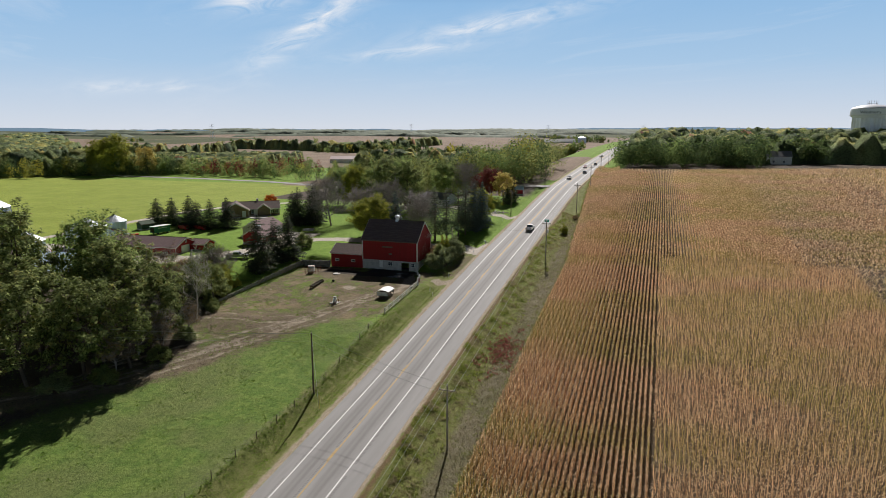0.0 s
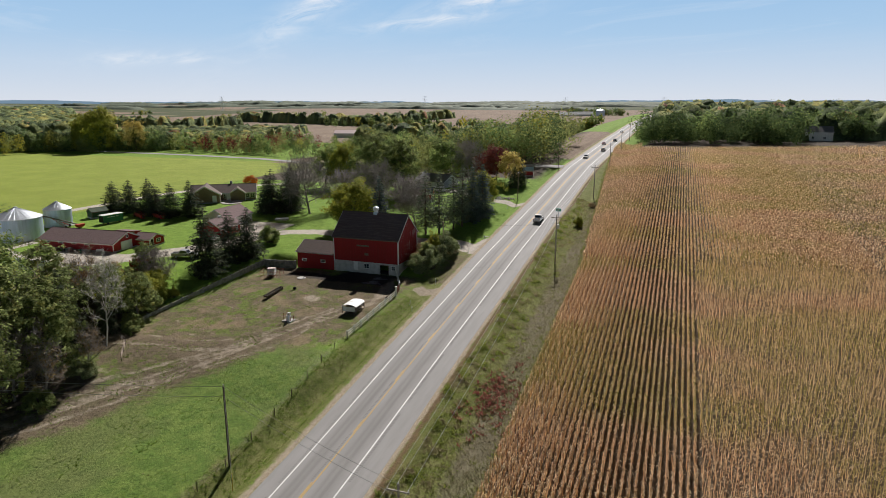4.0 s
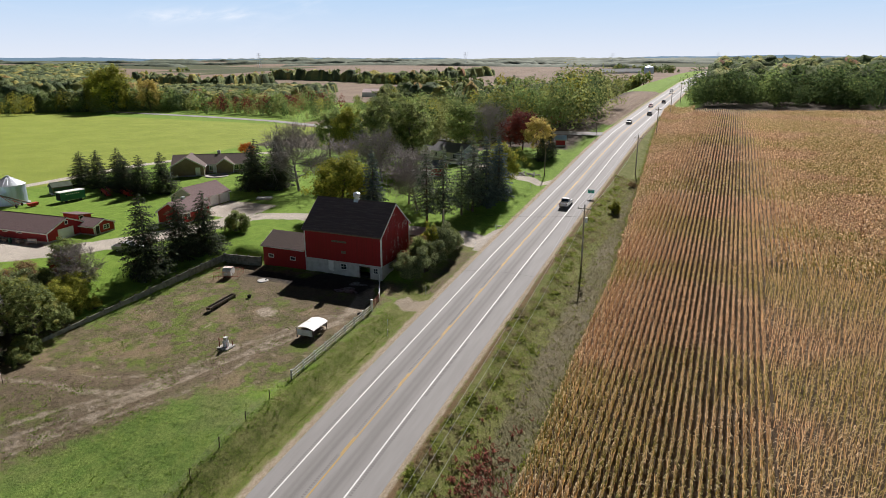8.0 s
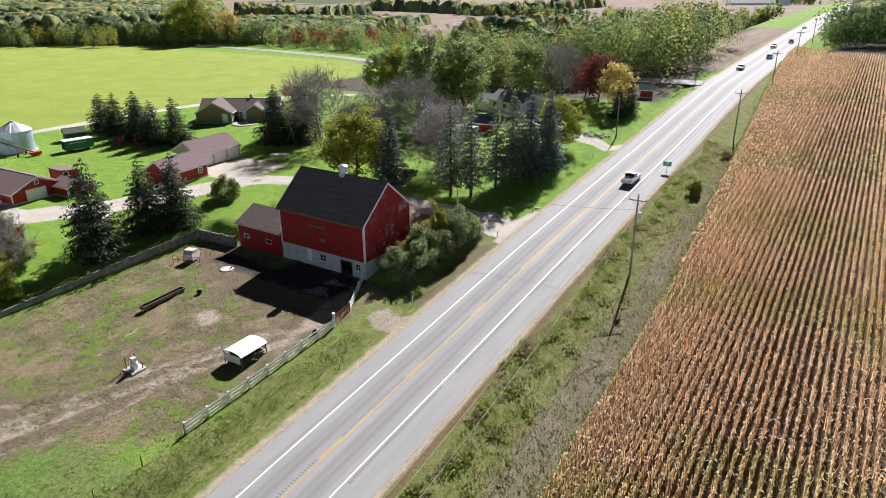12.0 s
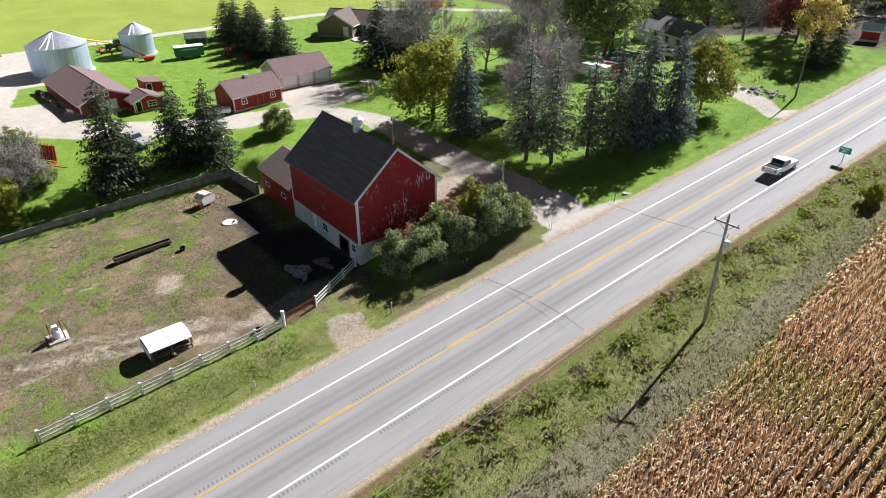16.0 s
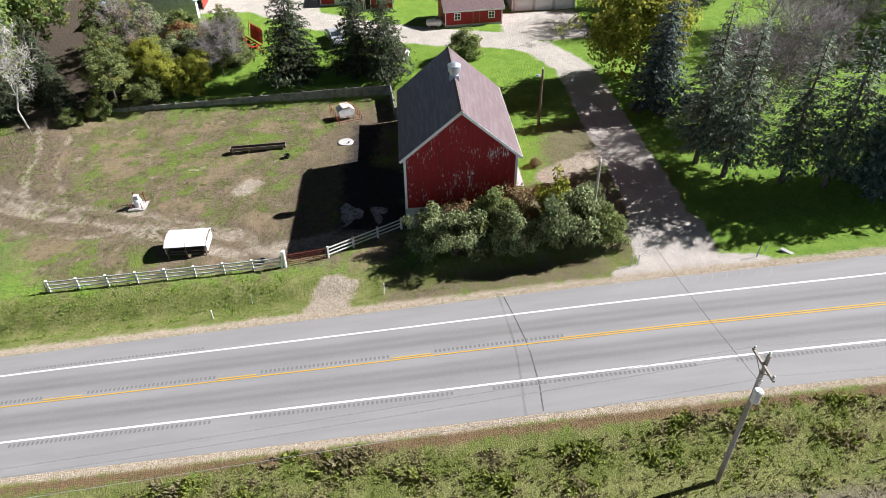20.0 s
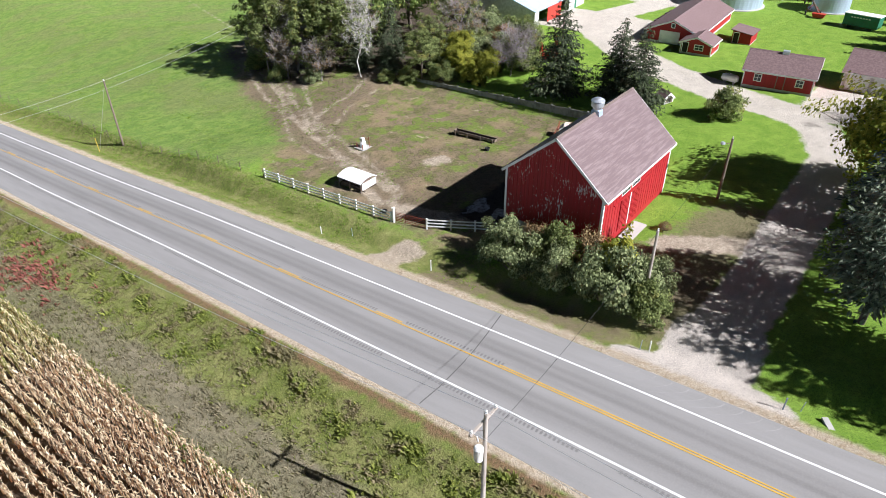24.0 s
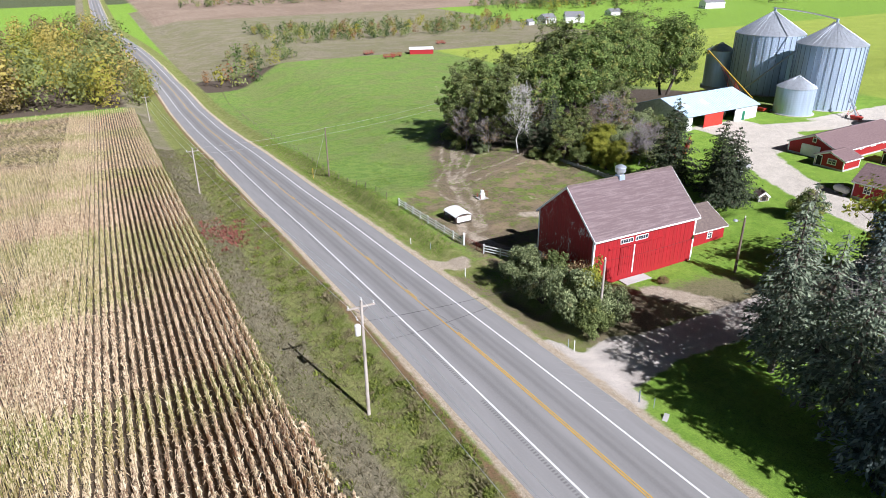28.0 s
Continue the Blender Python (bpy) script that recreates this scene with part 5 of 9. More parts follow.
def limbs(rng, h, spread, n, start=0.25, r=0.25, lean=0.08, levels=2):
    """Trunk and branches of a broad tree; also the ends on which leaves grow."""
    segs, ends = [], []
    top = np.array([rng.normal(0, lean * h), rng.normal(0, lean * h), h * 0.82])
    pts = [np.zeros(3) - [0, 0, 0.4]]
    for i in range(1, 5):
        f = i / 4
        pts.append(top * f + rng.normal(0, 0.02 * h, 3) * [1, 1, 0])
    for i in range(4):
        segs.append((pts[i], pts[i + 1], r * (1 - i * 0.21), r * (1 - (i + 1) * 0.21)))
    for i in range(n):
        f = start + (1 - start) * (i + rng.rand()) / n
        base = top * f
        az = i * 2.4 + rng.normal(0, 0.4)
        out = spread * (1.05 - 0.55 * abs(f - 0.45) / 0.55) * rng.uniform(0.75, 1.15)
        tip = base + np.array([math.cos(az) * out, math.sin(az) * out, h * rng.uniform(0.06, 0.24) + (1 - f) * 0.08 * h])
        tip[2] = min(tip[2], h * 0.97)
        mid = base + (tip - base) * 0.5 + np.array([0, 0, -0.03 * h]) + rng.normal(0, 0.03 * h, 3)
        rr = r * 0.42 * (1 - f * 0.5)
        segs += [(base, mid, rr, rr * 0.6), (mid, tip, rr * 0.6, 0.02)]
        ends += [(tip, 1.0), (mid + (tip - mid) * 0.45, 0.85)]
        for j in range(4 if levels > 1 else 0):
            q = mid + (tip - mid) * rng.uniform(0.1, 0.9)
            t2 = q + rng.normal(0, 1, 3) * [spread * 0.24, spread * 0.24, h * 0.07] + [0, 0, 0.05 * h]
            segs.append((q, t2, rr * 0.35, 0.012))
            ends.append((t2, 0.8))
    ends.append((np.array([top[0], top[1], h * 0.95]), 0.9))
    return segs, ends


def broad_tree(name, seed, h, spread, leaf, bark, count, size, label, fill=0.9, r=None, n=24, start=0.2, flat=0.3, twigs=0, full=0):
    rng = np.random.RandomState(seed)
    segs, ends = limbs(rng, h, spread, n, start, r or 0.022 * h)
    for i in range(full):
        # leafy boughs filling an egg-shaped crown
        az, f = i * 2.4 + rng.normal(0, 0.3), (i + rng.rand()) / full
        z = start * 0.9 + (0.94 - start * 0.9) * f
        wide = math.sin(math.pi * min(1.0, 0.22 + 0.74 * f)) ** 0.7 * rng.uniform(0.62, 1.0)
        ends.append((np.array([math.cos(az) * spread * wide, math.sin(az) * spread * wide, h * z]), 1.0))
    ob = new(name)
    ob.empty_display_size = 0.5
    tagged(ob, label, "tree")
    if twigs:
        ex = []
        for p, s in ends:
            for _ in range(twigs):
                d = rng.normal(0, 1, 3) + np.array([0, 0, 0.5]) + (p - [0, 0, h * 0.4]) / spread * 0.6
                d = d / np.linalg.norm(d) * spread * rng.uniform(0.2, 0.42)
                ex.append((p, p + d, 0.04, 0.014))
                for _ in range(2):
                    q = p + d * rng.uniform(0.3, 0.8)
                    e = d * 0.4 + rng.normal(0, 0.12 * spread, 3)
                    ex.append((q, q + e, 0.022, 0.01))
        V, F = tubes_np(ex, 3)
        mesh_np("twig_mass", V, F, bark, ob)
    V, F = tubes_np(segs)
    mesh_np("trunk", V, F, bark, ob, True)
    if count:
        C, N = [], []
        wts = np.array([s for _, s in ends])
        pick = rng.choice(len(ends), count, p=wts / wts.sum())
        P = np.array([p for p, _ in ends])
        blob = spread * (0.19 if full else 0.24) * fill
        off = rng.normal(0, 1, (count, 3))
        off /= np.linalg.norm(off, axis=1, keepdims=True)
        off *= (rng.rand(count, 1) ** 0.6) * 1.25 * blob * rng.uniform(0.7, 1.25, (len(ends), 1))[pick]
        off[:, 2] *= 0.75
        C = P[pick] + off
        C[:, 2] = np.maximum(C[:, 2], h * start * 0.55)
        mid = np.array([0, 0, h * 0.5])
        N = (C - mid) / spread
        V, F = quads_from(C, size * rng.uniform(0.6, 1.3, count), rng, flat, N)
        mesh_np("crown", V, F, leaf, ob)
    return ob


def spruce(name, seed, h, rad, leaf, label, thin=1.0, low=0.05):
    """A conifer: whorls of drooping boughs clothed in short needle sprays."""
    rng = np.random.RandomState(seed)
    ob = new(name)
    ob.empty_display_size = 0.5
    tagged(ob, label, "tree")
    segs = [((0, 0, -0.3), (0, 0, h * 0.5), 0.018 * h, 0.011 * h), ((0, 0, h * 0.5), (0, 0, h), 0.011 * h, 0.01)]
    C, S, D = [], [], []
    z = h * low
    while z < h * 0.985:
        f = z / h
        reach = rad * (1 - f) ** 0.62 * (0.55 + 0.45 * min(1, (f - low + 0.02) / 0.12))
        nb = max(4, int(9 * (1 - f) + 4))
        a0 = rng.rand() * 6.28
        for i in range(nb):
            az = a0 + 2 * math.pi * i / nb + rng.normal(0, 0.2)
            ln = reach * rng.uniform(0.5, 1.2)
            droop = -0.24 * ln + 0.2 * ln * f
            tip = np.array([math.cos(az) * ln, math.sin(az) * ln, z + droop])
            base = np.array([0, 0, z])
            if ln > 0.8:
                segs.append((base, tip, 0.035, 0.008))
            m = max(4, int(ln * 20 * thin))
            for j in range(m):
                g = 0.22 + 0.78 * (j + rng.rand()) / m
                p = base + (tip - base) * g
                side = np.array([-math.sin(az), math.cos(az), 0]) * rng.normal(0, 0.16 * ln * g + 0.05)
                C.append(p + side + [0, 0, rng.normal(0, 0.08)])
                S.append(rng.uniform(0.16, 0.28) * (0.75 + 0.25 * ln / rad))
                D.append([math.cos(az) * 0.5, math.sin(az) * 0.5, -0.12])
        z += h * rng.uniform(0.032, 0.05)
    C, S, D = np.array(C), np.array(S), np.array(D)
    n = len(C)
    d = D + rng.normal(0, 0.28, (n, 3))
    d /= np.linalg.norm(d, axis=1, keepdims=True)
    up = rng.normal(0, 0.32, (n, 3)) + [0, 0, 1]
    b = np.cross(d, up)
    b /= np.linalg.norm(b, axis=1, keepdims=True)
    s = S[:, None]
    V = np.stack([C - d * s, C + b * s * 0.44 - [0, 0, 0.03], C + d * s * 1.2 - [0, 0, 0.08], C - b * s * 0.44 - [0, 0, 0.03]], 1).reshape(-1, 3)
    mesh_np("bough_mass", V, np.arange(4 * n).reshape(-1, 4), leaf, ob)
    V, F = tubes_np(segs, 5)
    mesh_np("trunk", V, F, BARK, ob)
    return ob


def bush(name, seed, rx, ry, h, leaf, count, size, label):
    rng = np.random.RandomState(seed)
    ob = new(name)
    ob.empty_display_size = 0.5
    tagged(ob, label, "bush")
    k = 44
    az, rr = rng.uniform(0, 6.28, k), rng.rand(k) ** 0.5
    P = np.stack([np.cos(az) * rr * rx * 0.9, np.sin(az) * rr * ry * 0.9, rng.uniform(0.15, 0.95, k) * h * (1 - 0.55 * rr ** 2) + 0.05 * h], 1)
    segs = [((p[0] * 0.2, p[1] * 0.2, -0.2), p, 0.05, 0.015) for p in P]
    pick = rng.randint(0, k, count)
    off = rng.normal(0, 1, (count, 3))
    off /= np.linalg.norm(off, axis=1, keepdims=True)
    off *= rng.rand(count, 1) ** 0.4 * np.array([rx * 0.26, ry * 0.26, h * 0.16])
    C = P[pick] + off
    C[:, 2] = np.maximum(C[:, 2], 0.08)
    V, F = quads_from(C, size * rng.uniform(0.6, 1.3, count), rng, 0.3, (C - [0, 0, h * 0.3]) / max(rx, ry))
    mesh_np("foliage", V, F, leaf, ob)
    V, F = tubes_np(segs, 4)
    mesh_np("stem_mass", V, F, BARK, ob)
    return ob


def plant(kind, x, y, scale=1.0, turn=0.0, tall=1.0, first={}, label="", group=""):
    """Sets a tree of a kind: the first one is the original, later ones are copies."""
    m = pose(x, y, gz(x, y), 0, 0, turn) @ Matrix.Diagonal((scale, scale, scale * tall, 1))
    ob = TREES[kind]
    if kind not in first:
        first[kind] = ob
        ob.matrix_basis = m
    else:
        ob = copy_thing(ob, Matrix())
        ob.matrix_basis = m
    tagged(ob, label, group=group)
    return ob


TREES = {
    "green_a": broad_tree("broadleaf_tree", 11, 20, 6.4, L_GREEN, BARK, 9000, 0.31, "tall green broadleaf tree in full leaf", full=70),
    "green_b": broad_tree("broadleaf_tree", 12, 21, 5.6, L_OLIVE, BARK, 8000, 0.3, "olive-green broadleaf tree with thinning leaves", 0.85, full=60),
    "green_c": broad_tree("broadleaf_tree", 13, 18, 6.2, L_OLIVE, BARK, 6500, 0.3, "broadleaf tree turning yellow-green at the edge of the wood", 0.8, n=13, full=50),
    "maple_yg": broad_tree("maple_tree", 14, 11.5, 5.0, L_YELLOWGREEN, BARK, 13000, 0.22, "round maple tree with yellow-green leaves", 1.1, start=0.16, n=20, full=90),
    "yellow": broad_tree("yellow_tree", 15, 11, 4.4, L_YELLOW, BARK, 4000, 0.25, "tree with pale yellow autumn leaves", full=40),
    "orange": broad_tree("orange_tree", 16, 6.5, 2.8, L_ORANGE, BARK, 2600, 0.22, "small tree with orange autumn leaves", 1.1, full=30),
    "red": broad_tree("red_tree", 17, 11, 5.0, L_RED, BARK, 4000, 0.28, "tree with dark red autumn leaves", 1.0, full=40),
    "bare": broad_tree("bare_tree", 18, 15, 6.2, L_TWIG, BARK_GREY, 1500, 0.13, "grey leafless tree with dense twigs", 1.0, twigs=8, n=26),
    "bare_b": broad_tree("bare_tree", 19, 14, 4.6, L_BROWN, BARK_GREY, 900, 0.22, "nearly bare tree with a few brown leaves", 0.9, twigs=4, n=18),
    "birch": broad_tree("birch_tree", 20, 15, 3.0, L_OLIVE, BARK_WHITE, 420, 0.26, "slender dead birch with white trunk and bare branches", 0.8, r=0.17, twigs=5, n=18, start=0.3),
    "spruce": spruce("spruce_tree", 21, 13.5, 4.4, L_SPRUCE, "dark green spruce tree with drooping boughs"),
    "spruce_b": spruce("spruce_tree", 22, 13.5, 3.9, L_SPRUCE, "dark green spruce tree with open boughs", 0.9, 0.08),
    "spruce_row": spruce("spruce_tree", 24, 14.5, 3.3, L_GREYSPRUCE, "slender open spruce tree in a roadside row", 0.66, 0.14),
    "blue": spruce("blue_spruce_tree", 23, 13.5, 3.4, L_BLUE, "tall blue-grey spruce tree with dense boughs"),
    "bush_g": bush("bush", 31, 2.6, 2.4, 3.0, L_BUSH, 9000, 0.1, "dense green bush in full leaf"),
    "bush_o": bush("bush", 32, 2.2, 2.0, 2.6, L_OLIVE, 6500, 0.1, "olive-green bush with small leaves"),
    "bush_b": bush("bush", 33, 2.2, 2.0, 2.8, L_BROWN, 3000, 0.1, "thinning brown bush with bare twigs"),
    "bush_r": bush("bush", 35, 2.2, 2.0, 3.0, L_RUST, 2600, 0.14, "rust-brown autumn bush beside the wood"),
    "bush_y": bush("bush", 34, 1.8, 1.8, 3.2, L_YELLOWGREEN, 3600, 0.13, "bright yellow-green bush in leaf"),
}

# beside the barn and the drive
for kind, x, y, s, t, tall in (
        ("bush_g", -55.0, 158.6, 1.15, 10, 1.2), ("bush_g", -53.2, 161.6, 1.2, 120, 1.25), ("bush_o", -55.3, 164.6, 1.25, 40, 1.5), ("bush_b", -56.6, 161.6, 1.0, 80, 1.25),
        ("bush_g", -53.0, 166.4, 1.1, 200, 1.25), ("bush_g", -53.4, 171.0, 1.35, 300, 1.4), ("bush_y", -56.2, 170.4, 1.1, 20, 1.6), ("bush_o", -53.0, 174.4, 1.1, 220, 1.2), ("bush_b", -56.6, 167.0, 1.1, 33, 1.4),
        ("bush_g", -55.6, 173.6, 1.0, 150, 1.35), ("bush_o", -97.8, 165.9, 1.35, 30, 1.15)):
    plant(kind, x, y, s, t, tall)
for kind, x, y, s, t, tall in (
        ("spruce", -96.5, 141.2, 1.2, 0, 0.9), ("spruce", -95.6, 154.4, 1.02, 60, 0.88), ("spruce", -97.6, 150.2, 1.04, 130, 0.86),
        ("maple_yg", -85.8, 187.2, 1.2, 0, 0.92), ("blue", -77.4, 187.2, 1.15, 200, 0.98), ("spruce_row", -64.4, 187.4, 1.18, 20, 1.0), ("spruce_row", -61.2, 189.0, 1.2, 170, 0.95),
        ("spruce_row", -58.9, 193.8, 1.08, 75, 1.0), ("spruce_row", -57.6, 197.4, 1.18, 250, 1.0), ("blue", -56.0, 201.6, 1.18, 140, 1.05), ("blue", -54.6, 206.5, 1.12, 15, 1.05), ("spruce_row", -59.8, 204.2, 0.95, 75, 1.0),
        ("maple_yg", -58.4, 220.0, 0.86, 130, 1.05), ("bare", -74.5, 199.0, 0.85, 0, 0.95), ("bare", -70.0, 194.5, 0.7, 100, 1.0), ("bare", -107.5, 201.5, 1.15, 70, 0.92), ("bare", -101, 212, 0.8, 20, 0.95), ("bare", -92.5, 219.0, 0.95, 190, 0.95),
        ("green_b", -101, 234, 1.05, 10, 1.0), ("green_b", -93, 238, 0.95, 110, 1.0), ("green_a", -84, 262, 0.95, 210, 0.9), ("green_a", -97, 246, 1.0, 200, 1.0), ("green_a", -112, 246, 0.9, 30, 1.0), ("green_a", -106, 262, 1.0, 80, 1.0), ("green_b", -118, 275, 1.0, 60, 1.0), ("bare", -76, 262, 0.95, 40, 1.0), ("red", -66, 264, 1.1, 0, 1.0), ("red", -72, 270, 0.9, 90, 1.0),
        ("yellow", -58.8, 256.0, 1.0, 0, 1.05), ("spruce_b", -54.6, 255.0, 0.75, 20, 0.8), ("spruce", -56, 250.5, 0.7, 20, 0.8), ("spruce", -115, 203, 1.25, 0, 0.8), ("spruce", -119, 199, 1.25, 90, 0.8), ("spruce_b", -118, 208, 1.25, 30, 0.85), ("spruce", -123.5, 203, 1.0, 10, 0.85),
        ("orange", -158.5, 243.5, 0.9, 0, 0.8), ("green_a", -132, 254, 0.85, 25, 0.95), ("maple_yg", -122, 250, 1.15, 55, 1.25)):
    plant(kind, x, y, s, t, tall)
plant("maple_yg", -368, 368, 2.3, 40, 1.05, label="very large tree turning yellow-green beyond the bright field")
plant("maple_yg", -382, 372, 1.9, 160, 1.1, label="large tree turning yellow beside the lane")
plant("yellow", -352, 384, 1.7, 80, 1.1, label="tall yellowing tree in the wood edge")
# wind-break by the grain bin
for i, (x, y) in enumerate(((-169, 187), (-162, 186.5), (-156, 188), (-150.5, 185), (-144.5, 184.5), (-139.5, 187))):
    plant("spruce", x, y, 1.06, 50 * i, 0.66 + 0.05 * (i % 3), group="wind-break spruces")
# wood beside the pasture
rng = np.random.RandomState(5)
for x, y, kind, s in (
        (-86, 86, "green_b", 0.8), (-90, 80, "green_c", 0.95), (-94, 92, "green_b", 1.0), (-87.5, 95, "green_c", 0.85), (-88.5, 106.5, "birch", 0.95), (-92, 103, "spruce_b", 0.95), (-97, 106, "spruce_b", 0.9),
        (-101, 96, "green_a", 1.05), (-104, 84, "green_c", 1.1), (-97, 75, "green_b", 0.9), (-110, 100, "green_a", 1.1), (-113, 88, "green_b", 1.1), (-122, 92, "green_a", 1.15), (-128, 80, "green_c", 1.1), (-120, 74, "green_b", 1.1),
        (-138, 84, "green_a", 1.15), (-146, 72, "green_b", 1.2), (-136, 64, "green_c", 1.1), (-108, 68, "bare_b", 1.0), (-92, 86, "bare_b", 0.9), (-96, 99, "bare_b", 0.85), (-104, 117, "bare_b", 0.75), (-100, 120, "maple_yg", 0.55),
        (-108, 113, "green_c", 0.7), (-92, 110, "spruce", 0.6), (-96, 116, "green_b", 0.5), (-84, 92, "bare_b", 0.62), (-85, 100, "bare_b", 0.6), (-86.5, 83, "bare_b", 0.7), (-90, 98, "green_b", 0.75), (-88, 90, "bare", 0.7), (-152, 84, "green_a", 1.1), (-160, 74, "green_b", 1.1), (-156, 58, "green_a", 1.1)):
    plant(kind, x, y, s * 0.95 * rng.uniform(0.92, 1.05), rng.uniform(0, 360), rng.uniform(0.92, 1.08))
for x, y, kind, s in ((-83.5, 90, "bush_o", 1.1), (-84.5, 98, "bush_g", 0.9), (-86, 80, "bush_o", 1.2), (-91, 75, "bush_g", 1.1), (-89, 112, "bush_o", 0.8), (-95, 121, "bush_y", 0.9), (-98.5, 117, "bush_g", 1.0), (-103.5, 122, "bush_g", 1.0),
                      (-107, 119, "bush_o", 1.1), (-94, 128, "bush_y", 0.7), (-100, 127, "bush_o", 0.8), (-110, 117, "bush_b", 1.0), (-66.5, 170.6, "bush_b", 0.35),
                      (-98.6, 125.2, "bush_y", 1.1), (-101.2, 126.6, "bush_r", 0.9), (-101.8, 122.6, "bush_g", 1.35), (-105.2, 124.4, "bush_g", 1.3), (-104.6, 128.0, "bush_o", 1.2), (-108.6, 123.0, "bush_r", 1.3), (-98.2, 120.8, "bush_g", 1.2),
                      (-104.4, 118.0, "bush_g", 1.5), (-108.5, 127.4, "bush_b", 1.4), (-112.6, 122.0, "bush_o", 1.5), (-113.0, 116.4, "bush_g", 1.6), (-95.4, 118.0, "bush_g", 0.9), (-99.5, 130.5, "bare", 0.5), (-97.4, 127.4, "maple_yg", 0.42), (-101.5, 132.0, "bush_o", 1.5), (-96.0, 122.6, "maple_yg", 0.5), (-103.6, 131.4, "green_c", 0.42), (-93.6, 121.4, "bush_o", 1.3), (-92.2, 117.4, "green_c", 0.5), (-95.4, 125.4, "bush_y", 1.2), (-91.5, 114.8, "bush_o", 1.0)):
    plant(kind, x, y, s, rng.uniform(0, 360))


def woodland(name, seed, areas, mats, label, leaf=0.9, per=120):
    """Far woods: many trees in one mesh for each leaf colour, kind stuff."""
    rng = np.random.RandomState(seed)
    sets = [[] for _ in mats]
    for x0, x1, y0, y1, n, h in areas:
        for _ in range(n):
            x, y = rng.uniform(x0, x1), rng.uniform(y0, y1)
            hh = h * rng.choice([0.6, 0.75, 0.9, 1.0, 1.2]) * rng.uniform(0.9, 1.1)
            sets[rng.randint(len(mats))].append((x, y, gz(x, y), hh, hh * rng.uniform(0.3, 0.48)))
    made = []
    for mat, trees in zip(mats, sets):
        if not trees:
            continue
        C, S, N = [], [], []
        for x, y, z, h, r in trees:
            lobes = rng.randint(6, 11)
            f = (np.arange(lobes) + rng.rand(lobes)) / lobes
            az = 2.4 * np.arange(lobes) + rng.normal(0, 0.5, lobes)
            out = r * 0.62 * np.sin(math.pi * (0.15 + 0.8 * f)) * rng.uniform(0.5, 1.15, lobes)
            mid = np.stack([np.cos(az) * out, np.sin(az) * out, h * (0.2 + 0.66 * f)], 1)
            size = r * rng.uniform(0.48, 0.7, lobes)
            pick = rng.randint(0, lobes, per)
            d = rng.normal(0, 1, (per, 3))
            d /= np.linalg.norm(d, axis=1, keepdims=True)
            p = mid[pick] + d * (size[pick] * rng.uniform(0.75, 1.1, per))[:, None]
            p[:, 2] = np.maximum(p[:, 2], 0.03 * h)
            N.append(d + [0, 0, 0.25])
            C.append(p + [x, y, z])
            S.append(np.full(per, leaf * h / 10) * rng.uniform(0.5, 1.3, per))
        V, F = quads_from(np.concatenate(C), np.concatenate(S), rng, 0.35, 1.8 * np.concatenate(N))
        made.append(tagged(mesh_np(name, V, F, mat), label, "woods", kind="stuff"))
    return made


MIX = [W_GREEN, W_OLIVE, W_DEEP, W_YELLOW, W_OLIVE, W_GREEN, W_DEEP]
woodland("far_woods", 40, [(-130, -72, 288, 330, 46, 17), (-106, -56, 300, 400, 75, 18), (-150, -112, 345, 392, 34, 13)], MIX, "mixed green and yellowing wood behind the farm", 0.26, 720)
woodland("far_woods", 41, [(-235, -190, 372, 402, 14, 9), (-300, -215, 420, 480, 40, 9), (-470, -425, 296, 330, 34, 11), (-432, -395, 322, 362, 34, 13), (-398, -362, 352, 388, 34, 14), (-384, -370, 372, 384, 4, 21),
                           (-366, -335, 382, 412, 30, 14), (-340, -300, 400, 470, 46, 11), (-330, -240, 378, 388, 24, 7), (-205, -130, 396, 420, 40, 14), (-130, -72, 402, 430, 34, 15)], MIX, "mixed green and yellowing woods beyond the farm", 0.42, 300)
woodland("far_woods", 47, [(-330, -250, 386, 402, 26, 13), (-300, -255, 402, 470, 26, 13)], [L_RUST, L_RED, W_OLIVE, W_GREEN], "row of reddening autumn trees along a lane", 0.55, 180)
woodland("far_woods", 42, [(-27, 14, 412, 450, 40, 15), (10, 60, 410, 460, 60, 16), (50, 98, 455, 510, 50, 16), (95, 140, 500, 690, 50, 15)], [W_DEEP, W_GREEN, W_DEEP, W_DEEP], "wood edge behind the corn field", 0.34, 420)
woodland("far_woods", 43, [(290, 900, 760, 950, 200, 14), (-730, -500, 960, 1000, 46, 14), (-1190, -1150, 1120, 1160, 14, 8), (-1230, -1180, 1260, 1300, 14, 9), (-500, -250, 865, 905, 46, 13), (-400, -90, 885, 905, 70, 11), (60, 700, 960, 1400, 320, 14), (-240, -100, 1460, 1490, 60, 14), (-140, -70, 640, 660, 40, 10), (-300, -180, 640, 660, 20, 9)], MIX, "distant tree belts", 1.2, 66)
BELTS = [(-1400, -200, 1950, 170), (-3400, -2100, 1500, 200), (150, 1900, 1250, 220), (300, 2600, 1700, 260), (-60, 1200, 2050, 160), (-3600, -600, 2250, 330), (-2000, 300, 2700, 260), (200, 3600, 2500, 360),
         (-4200, 200, 3200, 420), (-600, 4200, 3300, 420), (-4300, 4300, 3900, 700), (-4300, 4300, 4250, 700), (-4200, -1800, 1900, 260)]


